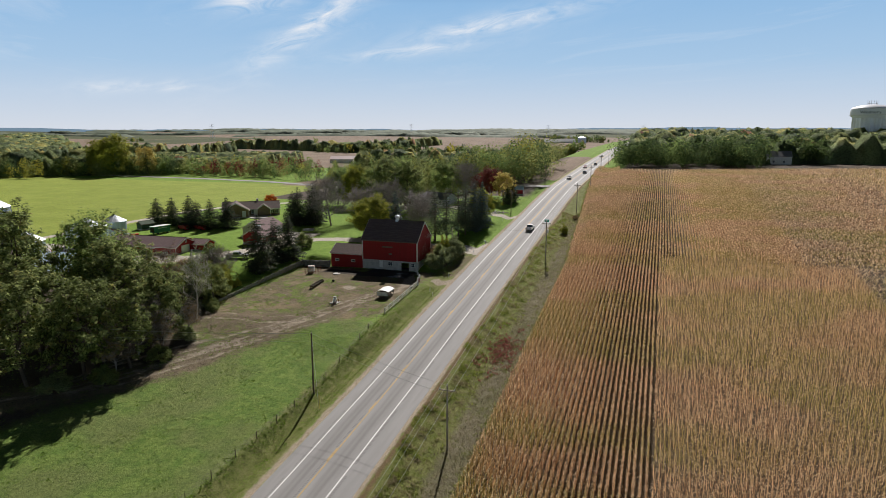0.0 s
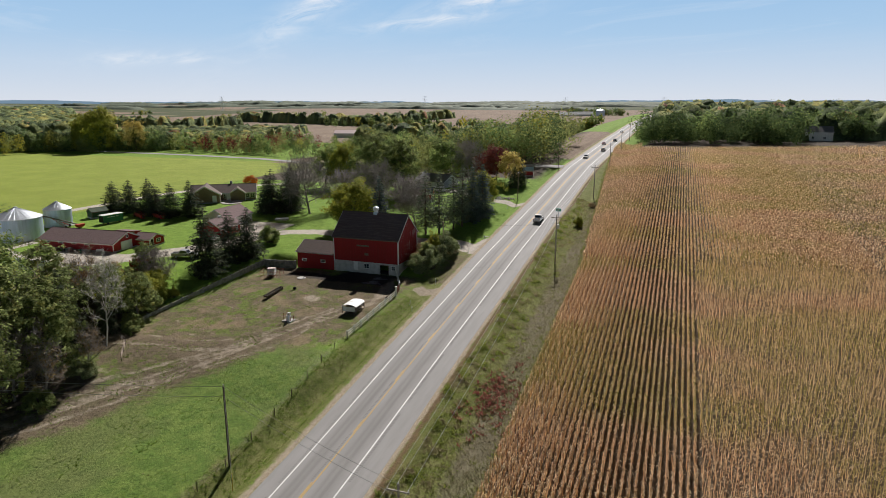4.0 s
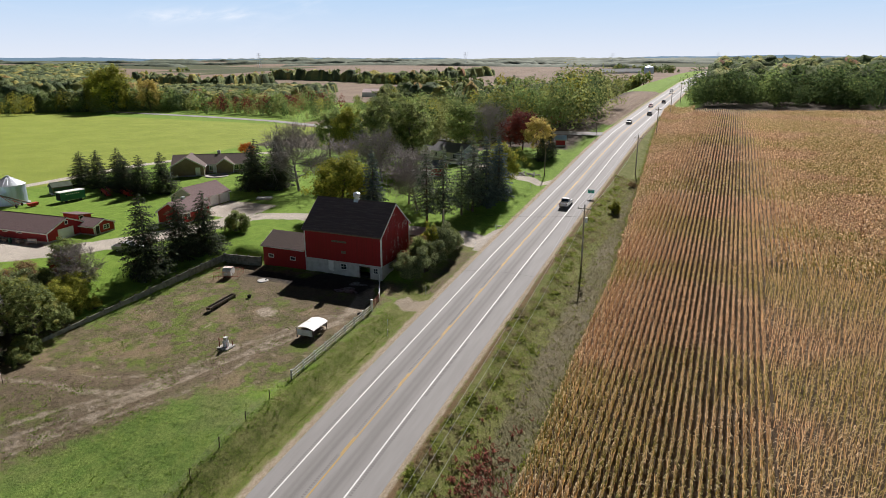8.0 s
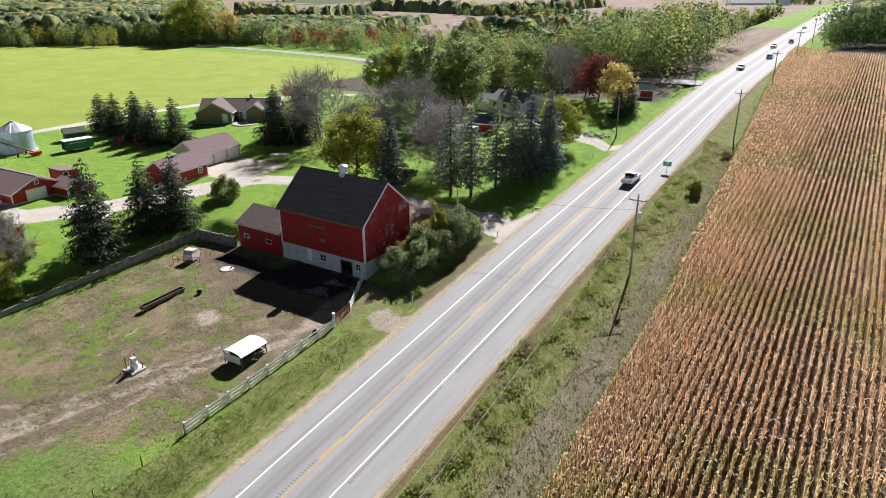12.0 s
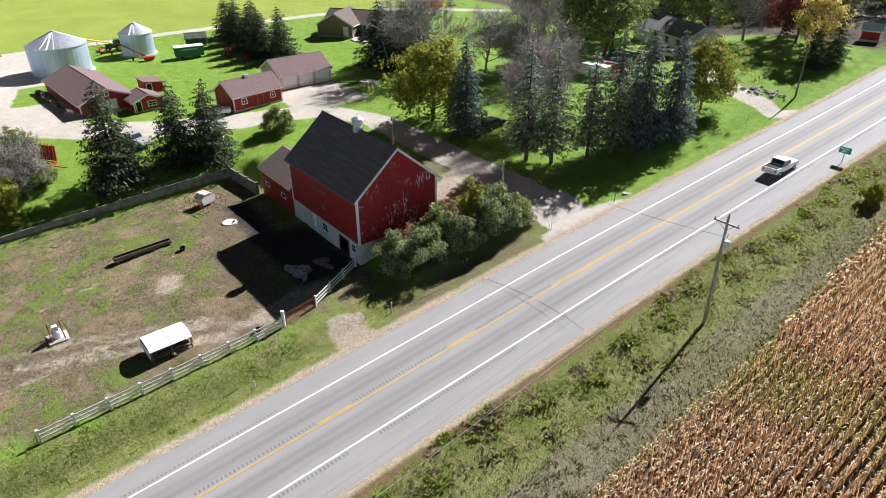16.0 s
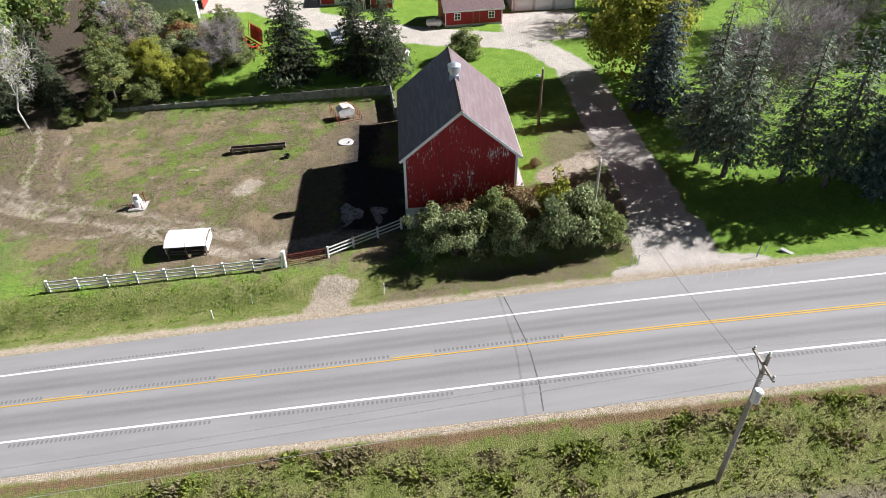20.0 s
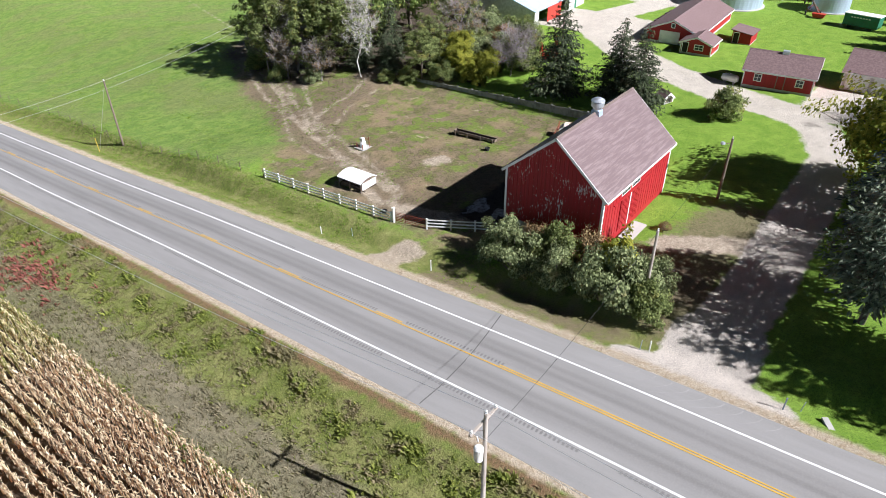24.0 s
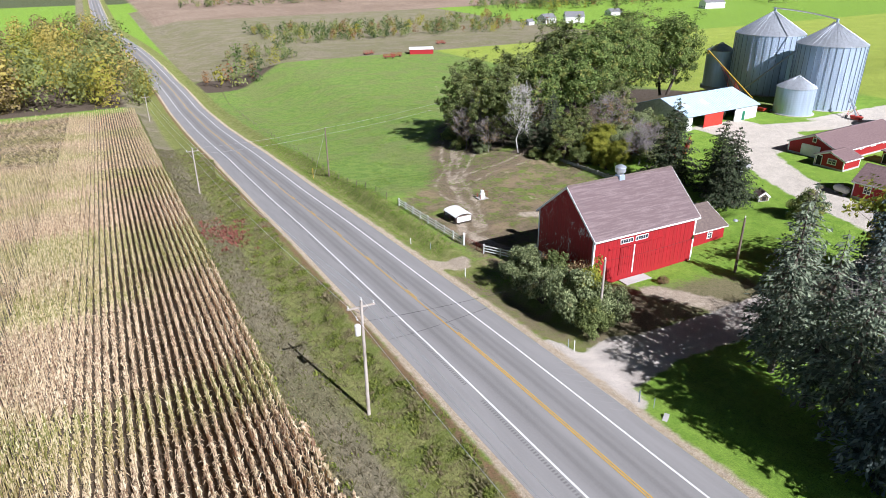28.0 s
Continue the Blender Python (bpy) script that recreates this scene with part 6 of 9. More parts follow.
def canopy(seed, x0, x1, y, deep, h, mat, cell=7.0):
    """A closed belt of far woodland: a bumpy roof of crowns with steep edges."""
    rng = np.random.RandomState(seed)
    nx, ny = int((x1 - x0) / cell) + 1, max(5, int(deep / cell) + 1)
    X, Y = np.meshgrid(np.linspace(x0, x1, nx), np.linspace(-deep / 2, deep / 2, ny))
    Y = Y * (0.75 + 0.25 * np.sin(X / 97 + seed)) + y + 22 * np.sin(X / 210 + seed * 1.7) + rng.normal(0, 1.6, X.shape)
    X = X + rng.normal(0, 1.6, X.shape)
    top = h * (0.72 + 0.16 * np.sin(X / 61 + seed) + rng.normal(0, 0.15, X.shape))
    top[1, :], top[-2, :] = 0.55 * top[1, :], 0.55 * top[-2, :]
    top[0, :], top[-1, :], top[:, 0], top[:, -1] = -1, -1, -1, -1
    Z = ground_z(X, Y) + top
    ob = mesh_np("far_woods", np.stack([X, Y, Z], -1).reshape(-1, 3), grid_faces(nx, ny), mat)
    return tagged(ob, "closed woods along the horizon", "woods", kind="stuff")


def wood_mass(seed, x0, x1, y0, y1, inside, h, cell, gap, label, tall=None):
    """A closed wood: domed crowns of uneven height, wherever inside(x, y) holds."""
    rng = np.random.RandomState(seed)
    nx, ny = int((x1 - x0) / cell) + 1, int((y1 - y0) / cell) + 1
    X, Y = np.meshgrid(np.linspace(x0, x1, nx), np.linspace(y0, y1, ny))
    # between crowns: half height and a low, dark tone
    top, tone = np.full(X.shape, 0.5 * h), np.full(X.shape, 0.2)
    for _ in range(int((x1 - x0) * (y1 - y0) / gap ** 2)):
        cx_, cy_ = rng.uniform(x0, x1), rng.uniform(y0, y1)
        r, hh, tn = gap * rng.uniform(0.6, 1.05), h * rng.choice([0.6, 0.75, 0.9, 1.0, 1.25]) * rng.uniform(0.9, 1.1), rng.rand()
        i0, i1 = max(0, int((cx_ - r - x0) / cell)), min(nx, int((cx_ + r - x0) / cell) + 2)
        j0, j1 = max(0, int((cy_ - r - y0) / cell)), min(ny, int((cy_ + r - y0) / cell) + 2)
        d2 = ((X[j0:j1, i0:i1] - cx_) ** 2 + (Y[j0:j1, i0:i1] - cy_) ** 2) / r ** 2
        dome = np.where(d2 < 1, hh * (0.62 + 0.38 * np.sqrt(np.clip(1 - d2, 0, 1))), -9)
        better = dome > top[j0:j1, i0:i1]
        top[j0:j1, i0:i1] = np.where(better, dome, top[j0:j1, i0:i1])
        tone[j0:j1, i0:i1] = np.where(better, tn, tone[j0:j1, i0:i1])
    top = top + rng.normal(0, 0.085 * h, X.shape)
    if tall:
        top = top * tall(X, Y)
    ok = inside(X, Y)
    ok[0, :], ok[-1, :], ok[:, 0], ok[:, -1] = False, False, False, False
    X, Y = X + rng.normal(0, 0.3 * cell, X.shape), Y + rng.normal(0, 0.3 * cell, X.shape)
    Z = ground_z(X, Y) + np.where(ok, top, -1.5)
    F = grid_faces(nx, ny)
    F = F[ok.ravel()[F].any(axis=1)]
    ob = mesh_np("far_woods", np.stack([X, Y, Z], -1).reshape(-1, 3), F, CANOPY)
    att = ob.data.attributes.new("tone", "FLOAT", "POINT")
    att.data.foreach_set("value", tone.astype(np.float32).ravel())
    return tagged(ob, label, "woods", kind="stuff")


def wavy(x, y):
    return 14 * np.sin(x / 41) + 11 * np.sin(y / 33 + 1)


def near(x, y, a, b):
    """Distance from the line between two places in plan."""
    dx, dy = b[0] - a[0], b[1] - a[1]
    f = np.clip(((x - a[0]) * dx + (y - a[1]) * dy) / (dx * dx + dy * dy), 0, 1)
    return np.hypot(x - a[0] - f * dx, y - a[1] - f * dy)


wood_mass(201, -780, -300, 300, 700, lambda x, y: (y > 412 + (x + 336) * 0.84 + 0.5 * wavy(x, y)) & (x < -290 - 0.38 * (y - 400)) & (y < 640 + 0.2 * (x + 600)), 13, 2.6, 6.5, "closed mixed wood beyond the bright green field",
          tall=lambda x, y: np.where(y - 367 + 0.89 * (x + 342) > 0, 0.6, 1.0))
wood_mass(202, -2000, -640, 560, 1650, lambda x, y: (y < 842 - 0.8465 * (x + 941) + 2 * wavy(x, y)) & (x < -700) & (np.sin(x / 120) * np.sin(y / 105 + 0.6) < 0.5), 12, 6.0, 10.0, "rolling wooded hills in the distance")
wood_mass(203, -860, -560, 660, 900, lambda x, y: np.minimum(near(x, y, (-812, 800), (-604, 722)), near(x, y, (-604, 722), (-628, 850))) < 15 + 0.3 * wavy(x, y), 13, 3.0, 7.0, "dark belt of trees between the fields")
wood_mass(204, -700, -400, 880, 1240, lambda x, y: (np.abs(y - 965 - (x + 671) * -0.21) < 16 + 0.5 * wavy(x, y)) | ((np.abs(x + 459 - 0.12 * (y - 920)) < 12) & (y > 920)), 13, 4.0, 9.0, "belt of trees across the tan fields")
wood_mass(205, -205, -72, 412, 505, lambda x, y: y < 495 + 0.3 * wavy(x, y), 14, 2.6, 7.5, "wood behind the farmhouses")
wood_mass(206, -24, 520, 438, 980, lambda x, y: (y > 446 + 0.3 * (x > 60) * (x - 60) + 0.3 * wavy(x, y)), 14, 4.2, 9.0, "large wood beyond the corn field")

def hazy_ridge():
    """Low hills along the horizon, far behind all else; emission stands in for blue haze."""
    a = np.linspace(0, 2 * math.pi, 721)
    top = 20 + 7 * np.sin(5 * a + 1) + 5 * np.sin(13 * a) + 3 * np.sin(41 * a + 2) + np.random.RandomState(9).normal(0, 1.0, 721)
    ring = np.stack([4600 * np.cos(a), 4600 * np.sin(a)], -1)
    V = np.concatenate([np.c_[ring, np.full(721, -40.0)], np.c_[ring, top]])
    i = np.arange(720)
    k = Mat("haze_glow", 1.0, 0.0)
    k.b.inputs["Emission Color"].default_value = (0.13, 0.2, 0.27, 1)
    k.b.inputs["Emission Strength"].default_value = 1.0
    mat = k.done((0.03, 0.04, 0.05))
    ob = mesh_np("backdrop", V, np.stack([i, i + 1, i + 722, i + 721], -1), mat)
    return tagged(ob, "horizon hills with blue haze as a glow", "backdrop", kind="structure")


hazy_ridge()
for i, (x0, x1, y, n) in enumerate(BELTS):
    canopy(70 + i, x0, x1, y, 60 + n * 0.12, 10 + (y > 2000) * 2, L_FAR_HAZE, 8.0 + 0.003 * max(0, y - 1000) + (x1 - x0) / 1400)
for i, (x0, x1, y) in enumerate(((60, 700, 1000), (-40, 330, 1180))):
    canopy(170 + i, x0, x1, y, 46, 12, L_FAR_HAZE)
woodland("far_woods", 45, [(-30, 40, -150, -78, 50, 19), (20, 75, -140, -70, 36, 17), (-24, 40, -330, -150, 80, 18)], [W_OLIVE, W_GOLD, W_YELLOW, W_GOLD, W_BROWN, W_OLIVE], "autumn wood at the end of the corn field", 0.36, 420)
woodland("far_woods", 46, [(-80, -56, -124, -98, 10, 11), (-112, -78, -190, -125, 40, 7), (-200, -112, -300, -205, 190, 7), (-330, -190, -300, -200, 160, 7.5), (-600, -360, -420, -330, 200, 11), (-1000, -100, -640, -560, 300, 14), (-1500, -620, -330, -250, 240, 14)], MIX + [L_RUST], "scrub and young trees beyond the pasture", 0.75, 64)


# ---- the corn field ----
def corn_field(name, seed, rows, step, leaves, height, spread, label, tassel=True, along="y", jitter=0.1, turn=0.5):
    """Standing dry corn. rows: (across, from, to) lines of plants, running along y or x."""
    rng = np.random.RandomState(seed)
    P = []
    for a, b0, b1 in rows:
        t = np.arange(b0, b1, step) + rng.uniform(-0.3, 0.3) * step
        t = t + rng.normal(0, 0.12 * step, len(t))
        c = a + rng.normal(0, jitter * 0.5, len(t))
        P.append(np.stack([c, t] if along == "y" else [t, c], 1))
    P = np.concatenate(P)
    n = len(P)
    base = np.concatenate([P, ground_z(P[:, 0], P[:, 1])[:, None]], 1)
    h = height * rng.uniform(0.85, 1.1, n)
    V, F = [], []
    k = 0
    for i in range(leaves):
        az = (math.pi / 2 if along == "y" else 0.0) + rng.normal(0, turn, n) + math.pi * rng.randint(0, 2, n)
        d = np.stack([np.cos(az), np.sin(az), np.zeros(n)], 1)
        s = np.stack([-np.sin(az), np.cos(az), np.zeros(n)], 1)
        z = h * (0.3 + 0.62 * (i + rng.rand(n)) / leaves)
        ln = (spread * rng.uniform(0.65, 1.15, n))[:, None]
        wd = rng.uniform(0.036, 0.062, n)[:, None] * (1 + 1.2 * (leaves < 5))
        root_p = base + np.stack([np.zeros(n), np.zeros(n), z], 1)
        mid = root_p + d * ln * 0.4 + np.stack([0 * z, 0 * z, 0.45 * ln[:, 0]], 1)
        tip = root_p + d * ln + np.stack([0 * z, 0 * z, rng.uniform(-0.25, 0.5, n) * ln[:, 0]], 1)
        V.append(np.stack([root_p - s * wd * 0.7, root_p + s * wd * 0.7, mid + s * wd, mid - s * wd, tip], 1))
        j = k + 5 * np.arange(n)
        F.append(np.stack([j, j + 1, j + 2], 1)), F.append(np.stack([j, j + 2, j + 3], 1)), F.append(np.stack([j + 3, j + 2, j + 4], 1))
        k += 5 * n
    if tassel:
        lean = rng.normal(0, 0.12, (n, 2))
        top = base + np.stack([lean[:, 0], lean[:, 1], h * 1.12], 1)
        for az in (0.0, 1.6):
            s = np.array([math.cos(az), math.sin(az), 0]) * 0.045
            V.append(np.stack([base - s, base + s, top], 1))
            j = k + 3 * np.arange(n)
            F.append(np.stack([j, j + 1, j + 2], 1))
            k += 3 * n
    V = np.concatenate([v.reshape(-1, 3) for v in V])
    return tagged(mesh_np(name, V, np.concatenate(F), CORN), label, "corn", kind="stuff")


ROW = 0.76
head = [-21.3 + ROW * i for i in range(30)]
corn_field("corn", 51, [(x, 60, 215) for x in head], 0.34, 6, 2.1, 0.44, "rows of dry tan corn standing beside the road")
corn_field("corn", 52, [(x, -64, 60) for x in head], 0.56, 5, 2.1, 0.6, "rows of dry tan corn standing beside the road", turn=0.6)
corn_field("corn", 49, [(x, 215, 372) for x in head], 0.62, 4, 2.1, 0.62, "rows of dry tan corn standing beside the road", turn=0.28)
west_rows = [-21.3 - ROW * i for i in range(1, 17)]
corn_field("corn", 50, [(x, float(np.interp(-x, [21.5, 22.4, 26, 29.6, 33.9], [172, 180, 238, 298, 374])), 400) for x in west_rows], 0.55, 4, 2.1, 0.6, "rows of dry tan corn running up to the ditch")
corn_field("corn", 53, [(y, 1.6, 46) for y in np.arange(36, 177, ROW)], 0.6, 5, 2.1, 0.5, "dry tan corn in cross rows", along="x")
corn_field("corn", 54, [(1.5 + ROW * i, 178.5, 372 + (1.5 + ROW * i) * 0.35) for i in range(46)], 0.66, 4, 2.1, 0.62, "rows of dry tan corn", turn=0.28)
corn_field("corn", 60, [(1.5 + ROW * i, 178.5, 372 + (1.5 + ROW * i) * 0.35) for i in range(46, 90)], 1.05, 3, 2.1, 0.85, "rows of dry tan corn", tassel=False, turn=0.28)
corn_field("corn", 55, [(y, 46, 150) for y in np.arange(20, 177, ROW)], 1.5, 3, 2.1, 1.1, "dry tan corn in cross rows", tassel=False, along="x")
corn_field("corn", 56, [(70 + ROW * 1.5 * i, 178.5, 396 + 0.3 * i) for i in range(110)], 2.1, 3, 2.1, 1.6, "far part of the dry corn field", tassel=False)
corn_field("corn", 57, [(y, 150, 330) for y in np.arange(60, 178, 1.5)], 2.2, 3, 2.1, 1.6, "far part of the dry corn field", tassel=False, along="x")
corn_field("corn", 58, [(y, 1.6, 110) for y in np.arange(-64, 36, 1.0)], 1.2, 3, 2.1, 1.2, "dry tan corn in cross rows", tassel=False, along="x")
corn_field("corn", 59, [(y, 130 + (y - 400) * 0.2, 420) for y in np.arange(400, 600, 2.2)], 3.0, 3, 2.1, 2.2, "far part of the dry corn field", tassel=False, along="x")


def polytube(pts, r, n=4):
    """One unbroken round strand through a row of points."""
    bm, rings = B(), []
    for i, p in enumerate(pts):
        d = (pts[min(i + 1, len(pts) - 1)] - pts[max(i - 1, 0)]).normalized()
        q = d.to_track_quat("Z", "Y").to_matrix()
        rings.append([bm.verts.new(p + q @ Vector((r * math.cos(2 * math.pi * k / n), r * math.sin(2 * math.pi * k / n), 0))) for k in range(n)])
    for a, b in zip(rings[:-1], rings[1:]):
        for k in range(n):
            bm.faces.new((a[k], a[(k + 1) % n], b[(k + 1) % n], b[k]))
    return bm


# ---- yard: fences, wall, feeders ----
def rail_fence(x0, y0, x1, y1, n, label, rails=3, h=1.25, gap_post=True):
    """A white fence with n bays of rails between square posts."""
    ob = root("fence", x0, y0, label, "fence")
    z0 = gz(x0, y0)
    turn = math.degrees(math.atan2(y1 - y0, x1 - x0))
    ob.matrix_basis = pose(x0, y0, z0, 0, 0, turn)
    L = math.hypot(x1 - x0, y1 - y0)
    pts = [(L * i / n, gz(x0 + (x1 - x0) * i / n, y0 + (y1 - y0) * i / n) - z0) for i in range(n + 1)]
    for a, z in pts:
        post = part("post", box(B(), a - 0.08, a + 0.08, -0.08, 0.08, z - 0.4, z + h), WHITE_OLD, ob)
        part("post_cap", prism(B(), [(-0.1, -0.1), (0.1, -0.1), (0.1, 0.1), (-0.1, 0.1)], "z", 0, 0.05), WHITE, post).matrix_basis = pose(a, 0, z + h)
    for (a, za), (b, zb) in zip(pts[:-1], pts[1:]):
        for k in range(rails):
            zz = h * (0.3 + 0.62 * k / (rails - 1))
            bm = B()
            sheet(bm, (a, -0.085, za + zz + 0.07), (b, -0.085, zb + zz + 0.07), (b, -0.04, zb + zz + 0.07), (a, -0.04, za + zz + 0.07), 0.14)
            part("rail", bm, WHITE_OLD, ob)
    return ob


rail_fence(-53.7, 123.2, -54.2, 144.6, 8, "white painted three-rail wooden fence along the barnyard")
rail_fence(-55.2, 148.9, -58.9, 155.9, 3, "white rail fence between the gate and the barn")
ob = root("gate_post", -54.3, 144.9, "stout white round gate post", "post")
part("post", lathe(B(), [(0.17, -0.4), (0.17, 1.75), (0.2, 1.78), (0.2, 1.86), (0.0, 1.92)], 14), WHITE, ob)


def pipe_gate():
    ob = root("gate", -54.35, 145.2, "brown tubular steel farm gate, closed", "gate")
    dx, dy = -55.1 + 54.35, 148.7 - 145.2
    ob.matrix_basis = pose(-54.35, 145.2, gz(-54.5, 146.5), 0, 0, math.degrees(math.atan2(dy, dx)))
    L = math.hypot(dx, dy)
    for k in range(6):
        part("bar", tube(B(), (0, 0, 0.25 + 0.2 * k), (L, 0, 0.25 + 0.2 * k), 0.028, n=6), RUST, ob)
    for a in (0.0, L / 3, 2 * L / 3, L):
        part("upright", tube(B(), (a, 0, 0.15), (a, 0, 1.3), 0.03, n=6), RUST, ob)


pipe_gate()


def plank_wall(pts, label):
    """A retaining wall of grey planks between posts, facing the yard."""
    (xa, ya), (xb, yb) = pts
    L = math.hypot(xb - xa, yb - ya)
    n = max(2, round(L / 2.9))
    ob = root("yard_wall", xa, ya, label, "wall")
    z0 = float(yard_z(xa, ya))
    ob.matrix_basis = pose(xa, ya, z0, 0, 0, math.degrees(math.atan2(yb - ya, xb - xa)))
    rng = np.random.RandomState(int(L))
    zz = [float(yard_z(xa + (xb - xa) * i / n, ya + (yb - ya) * i / n)) - z0 for i in range(n + 1)]
    hh = [float(wall_height(ya + (yb - ya) * i / n)) for i in range(n + 1)]
    for i in range(n):
        a, b = L * i / n, L * (i + 1) / n
        for k in range(5):
            wa, wb = hh[i] / 5, hh[i + 1] / 5
            za, zb = zz[i] - 0.1 + wa * (k + 1) - 0.015, zz[i + 1] - 0.1 + wb * (k + 1) - 0.015 + rng.uniform(-0.02, 0.02)
            o = rng.uniform(-0.02, 0.02)
            part("plank", sheet(B(), (a + 0.02, o - 0.09, za), (b - 0.02, o - 0.09, zb), (b - 0.02, o + 0.09, zb), (a + 0.02, o + 0.09, za), wa - 0.02), WALL_OLD, ob)
        part("post", box(B(), a - 0.11, a + 0.11, -0.2, 0.15, zz[i] - 0.5, zz[i] + hh[i] + 0.04), WALL_OLD, ob)
    part("post", box(B(), L - 0.11, L + 0.11, -0.2, 0.15, zz[n] - 0.5, zz[n] + hh[n] + 0.04), WALL_OLD, ob)
    return ob


plank_wall([(-83.9, 155.6), (-91.7, 155.0)], "grey weathered plank wall joining the stable")
plank_wall([(-91.75, 154.8), (-92.05, 116.2)], "long grey weathered plank wall along the barnyard")


def wire_fence(line, step, label, h=1.2, wires=3, group="pasture fence"):
    """Old fence: thin posts with slack wire."""
    x0, y0 = line[0]
    ob = root("wire_fence", x0, y0, label, "fence", group=group)
    o = Vector((x0, y0, gz(x0, y0)))
    pts = []
    for (xa, ya), (xb, yb) in zip(line[:-1], line[1:]):
        n = max(1, round(math.hypot(xb - xa, yb - ya) / step))
        pts += [(xa + (xb - xa) * i / n, ya + (yb - ya) * i / n) for i in range(n)]
    pts.append(line[-1])
    P = [Vector((x, y, gz(x, y))) - o for x, y in pts]
    for p in P:
        part("post", tube(B(), p - Vector((0, 0, 0.3)), p + Vector((random.uniform(-0.05, 0.05), random.uniform(-0.05, 0.05), h)), 0.05, 0.045, 6), WOOD_OLD, ob)
    for k in range(wires):
        z = Vector((0, 0, h * (0.4 + 0.55 * k / max(1, wires - 1))))
        part("wire", polytube([p + z for p in P], 0.012, 3), STEEL, ob)
    return ob


wire_fence([(-53.6, 123), (-52.6, 100), (-52.2, 89), (-53.5, 60), (-55, 10), (-57, -60), (-60, -95)], 5.0, "old wire fence with wooden posts along the pasture")
wire_fence([(-92.3, 111), (-86, 108), (-83, 104)], 2.2, "leaning wire fence at the edge of the wood", 1.2, 4)


def feed_bunk():
    ob = root("feed_bunk", -78.4, 138.6, "long dark wooden feed bunk on legs", "trough", turn=95)
    l, w = 3.3, 0.36
    part("bottom", box(B(), -l, l, -w, w, 0.32, 0.37), WOOD_OLD, ob)
    for s in (-1, 1):
        part("side_board", box(B(), -l, l, s * w - 0.03, s * w + 0.03, 0.3, 0.68), WOOD_OLD, ob)
        part("end_board", box(B(), s * l - 0.03, s * l + 0.03, -w + 0.03, w - 0.03, 0.3, 0.68), WOOD_OLD, ob)
    part("inside", box(B(), -l + 0.03, l - 0.03, -w + 0.03, w - 0.03, 0.37, 0.39), DARK, ob)
    for x in (-l + 0.3, -l / 3, l / 3, l - 0.3):
        for s in (-1, 1):
            part("leg", box(B(), x - 0.06, x + 0.06, s * w - 0.06 + s * 0.09, s * w + 0.06 + s * 0.09, -0.1, 0.62), WOOD_OLD, ob)


feed_bunk()


def creep_feeder():
    ob = root("creep_feeder", -58.6, 135.0, "white arched steel roof over a dark calf feeder", "feeder", turn=92)
    l, w = 1.95, 1.5
    pts = []
    for i in range(9):
        a = math.radians(20 + 140 * i / 8)
        pts.append((w * math.cos(a) / math.cos(math.radians(20)), 1.35 + 0.42 * (math.sin(a) - math.sin(math.radians(20))) / (1 - math.sin(math.radians(20)))))
    inner = [(x * 0.97, z - 0.05) for x, z in reversed(pts)]
    for s in (-1, 1):
        part("roof_sheet", prism(B(), pts + inner, "x", *sorted((s * 0.02, s * l))), WHITE, ob, "white bent steel roof sheet")
    part("bin", prism(B(), [(-0.75, 1.3), (0.75, 1.3), (0.35, 0.35), (-0.35, 0.35)], "x", -l + 0.35, l - 0.35), STEEL, ob)
    for s in (-1, 1):
        part("tray", box(B(), -l + 0.2, l - 0.2, s * 0.62 - 0.25, s * 0.62 + 0.25, 0.32, 0.42), STEEL, ob)
        for x in (-l + 0.15, 0, l - 0.15):
            part("leg", box(B(), x - 0.05, x + 0.05, s * (w - 0.15) - 0.05, s * (w - 0.15) + 0.05, -0.1, 1.38), STEEL, ob)
        part("skid", box(B(), -l, l, s * 0.8 - 0.08, s * 0.8 + 0.08, 0.0, 0.16), WOOD_OLD, ob)
        part("panel", box(B(), s * l - 0.03, s * l + 0.03, -w + 0.25, w - 0.25, 0.45, 1.32), WHITE_OLD, ob)


creep_feeder()


def waterer():
    ob = root("cattle_waterer", -67.6, 127.2, "white cattle waterer on a concrete pad with pipe guards", "waterer")
    part("pad", box(B(), -0.9, 0.9, -0.9, 0.9, -0.2, 0.08), CONCRETE, ob)
    part("tank", lathe(B(), [(0.42, 0.08), (0.45, 0.75), (0.38, 0.95), (0.0, 1.0)], 14), WHITE, ob)
    part("hood", box(B(), -0.2, 0.3, -0.25, 0.25, 1.0, 1.45), WHITE_OLD, ob)
    for x, y in ((-0.65, -0.55), (0.65, -0.55), (-0.65, 0.55), (0.65, 0.55)):
        part("guard_post", tube(B(), (x, y, -0.2), (x, y, 1.5 if x < 0 else 0.8), 0.05, n=8), RUST, ob)
    part("guard_rail", tube(B(), (-0.65, -0.55, 1.1), (-0.65, 0.55, 1.1), 0.035, n=6), RUST, ob)


waterer()


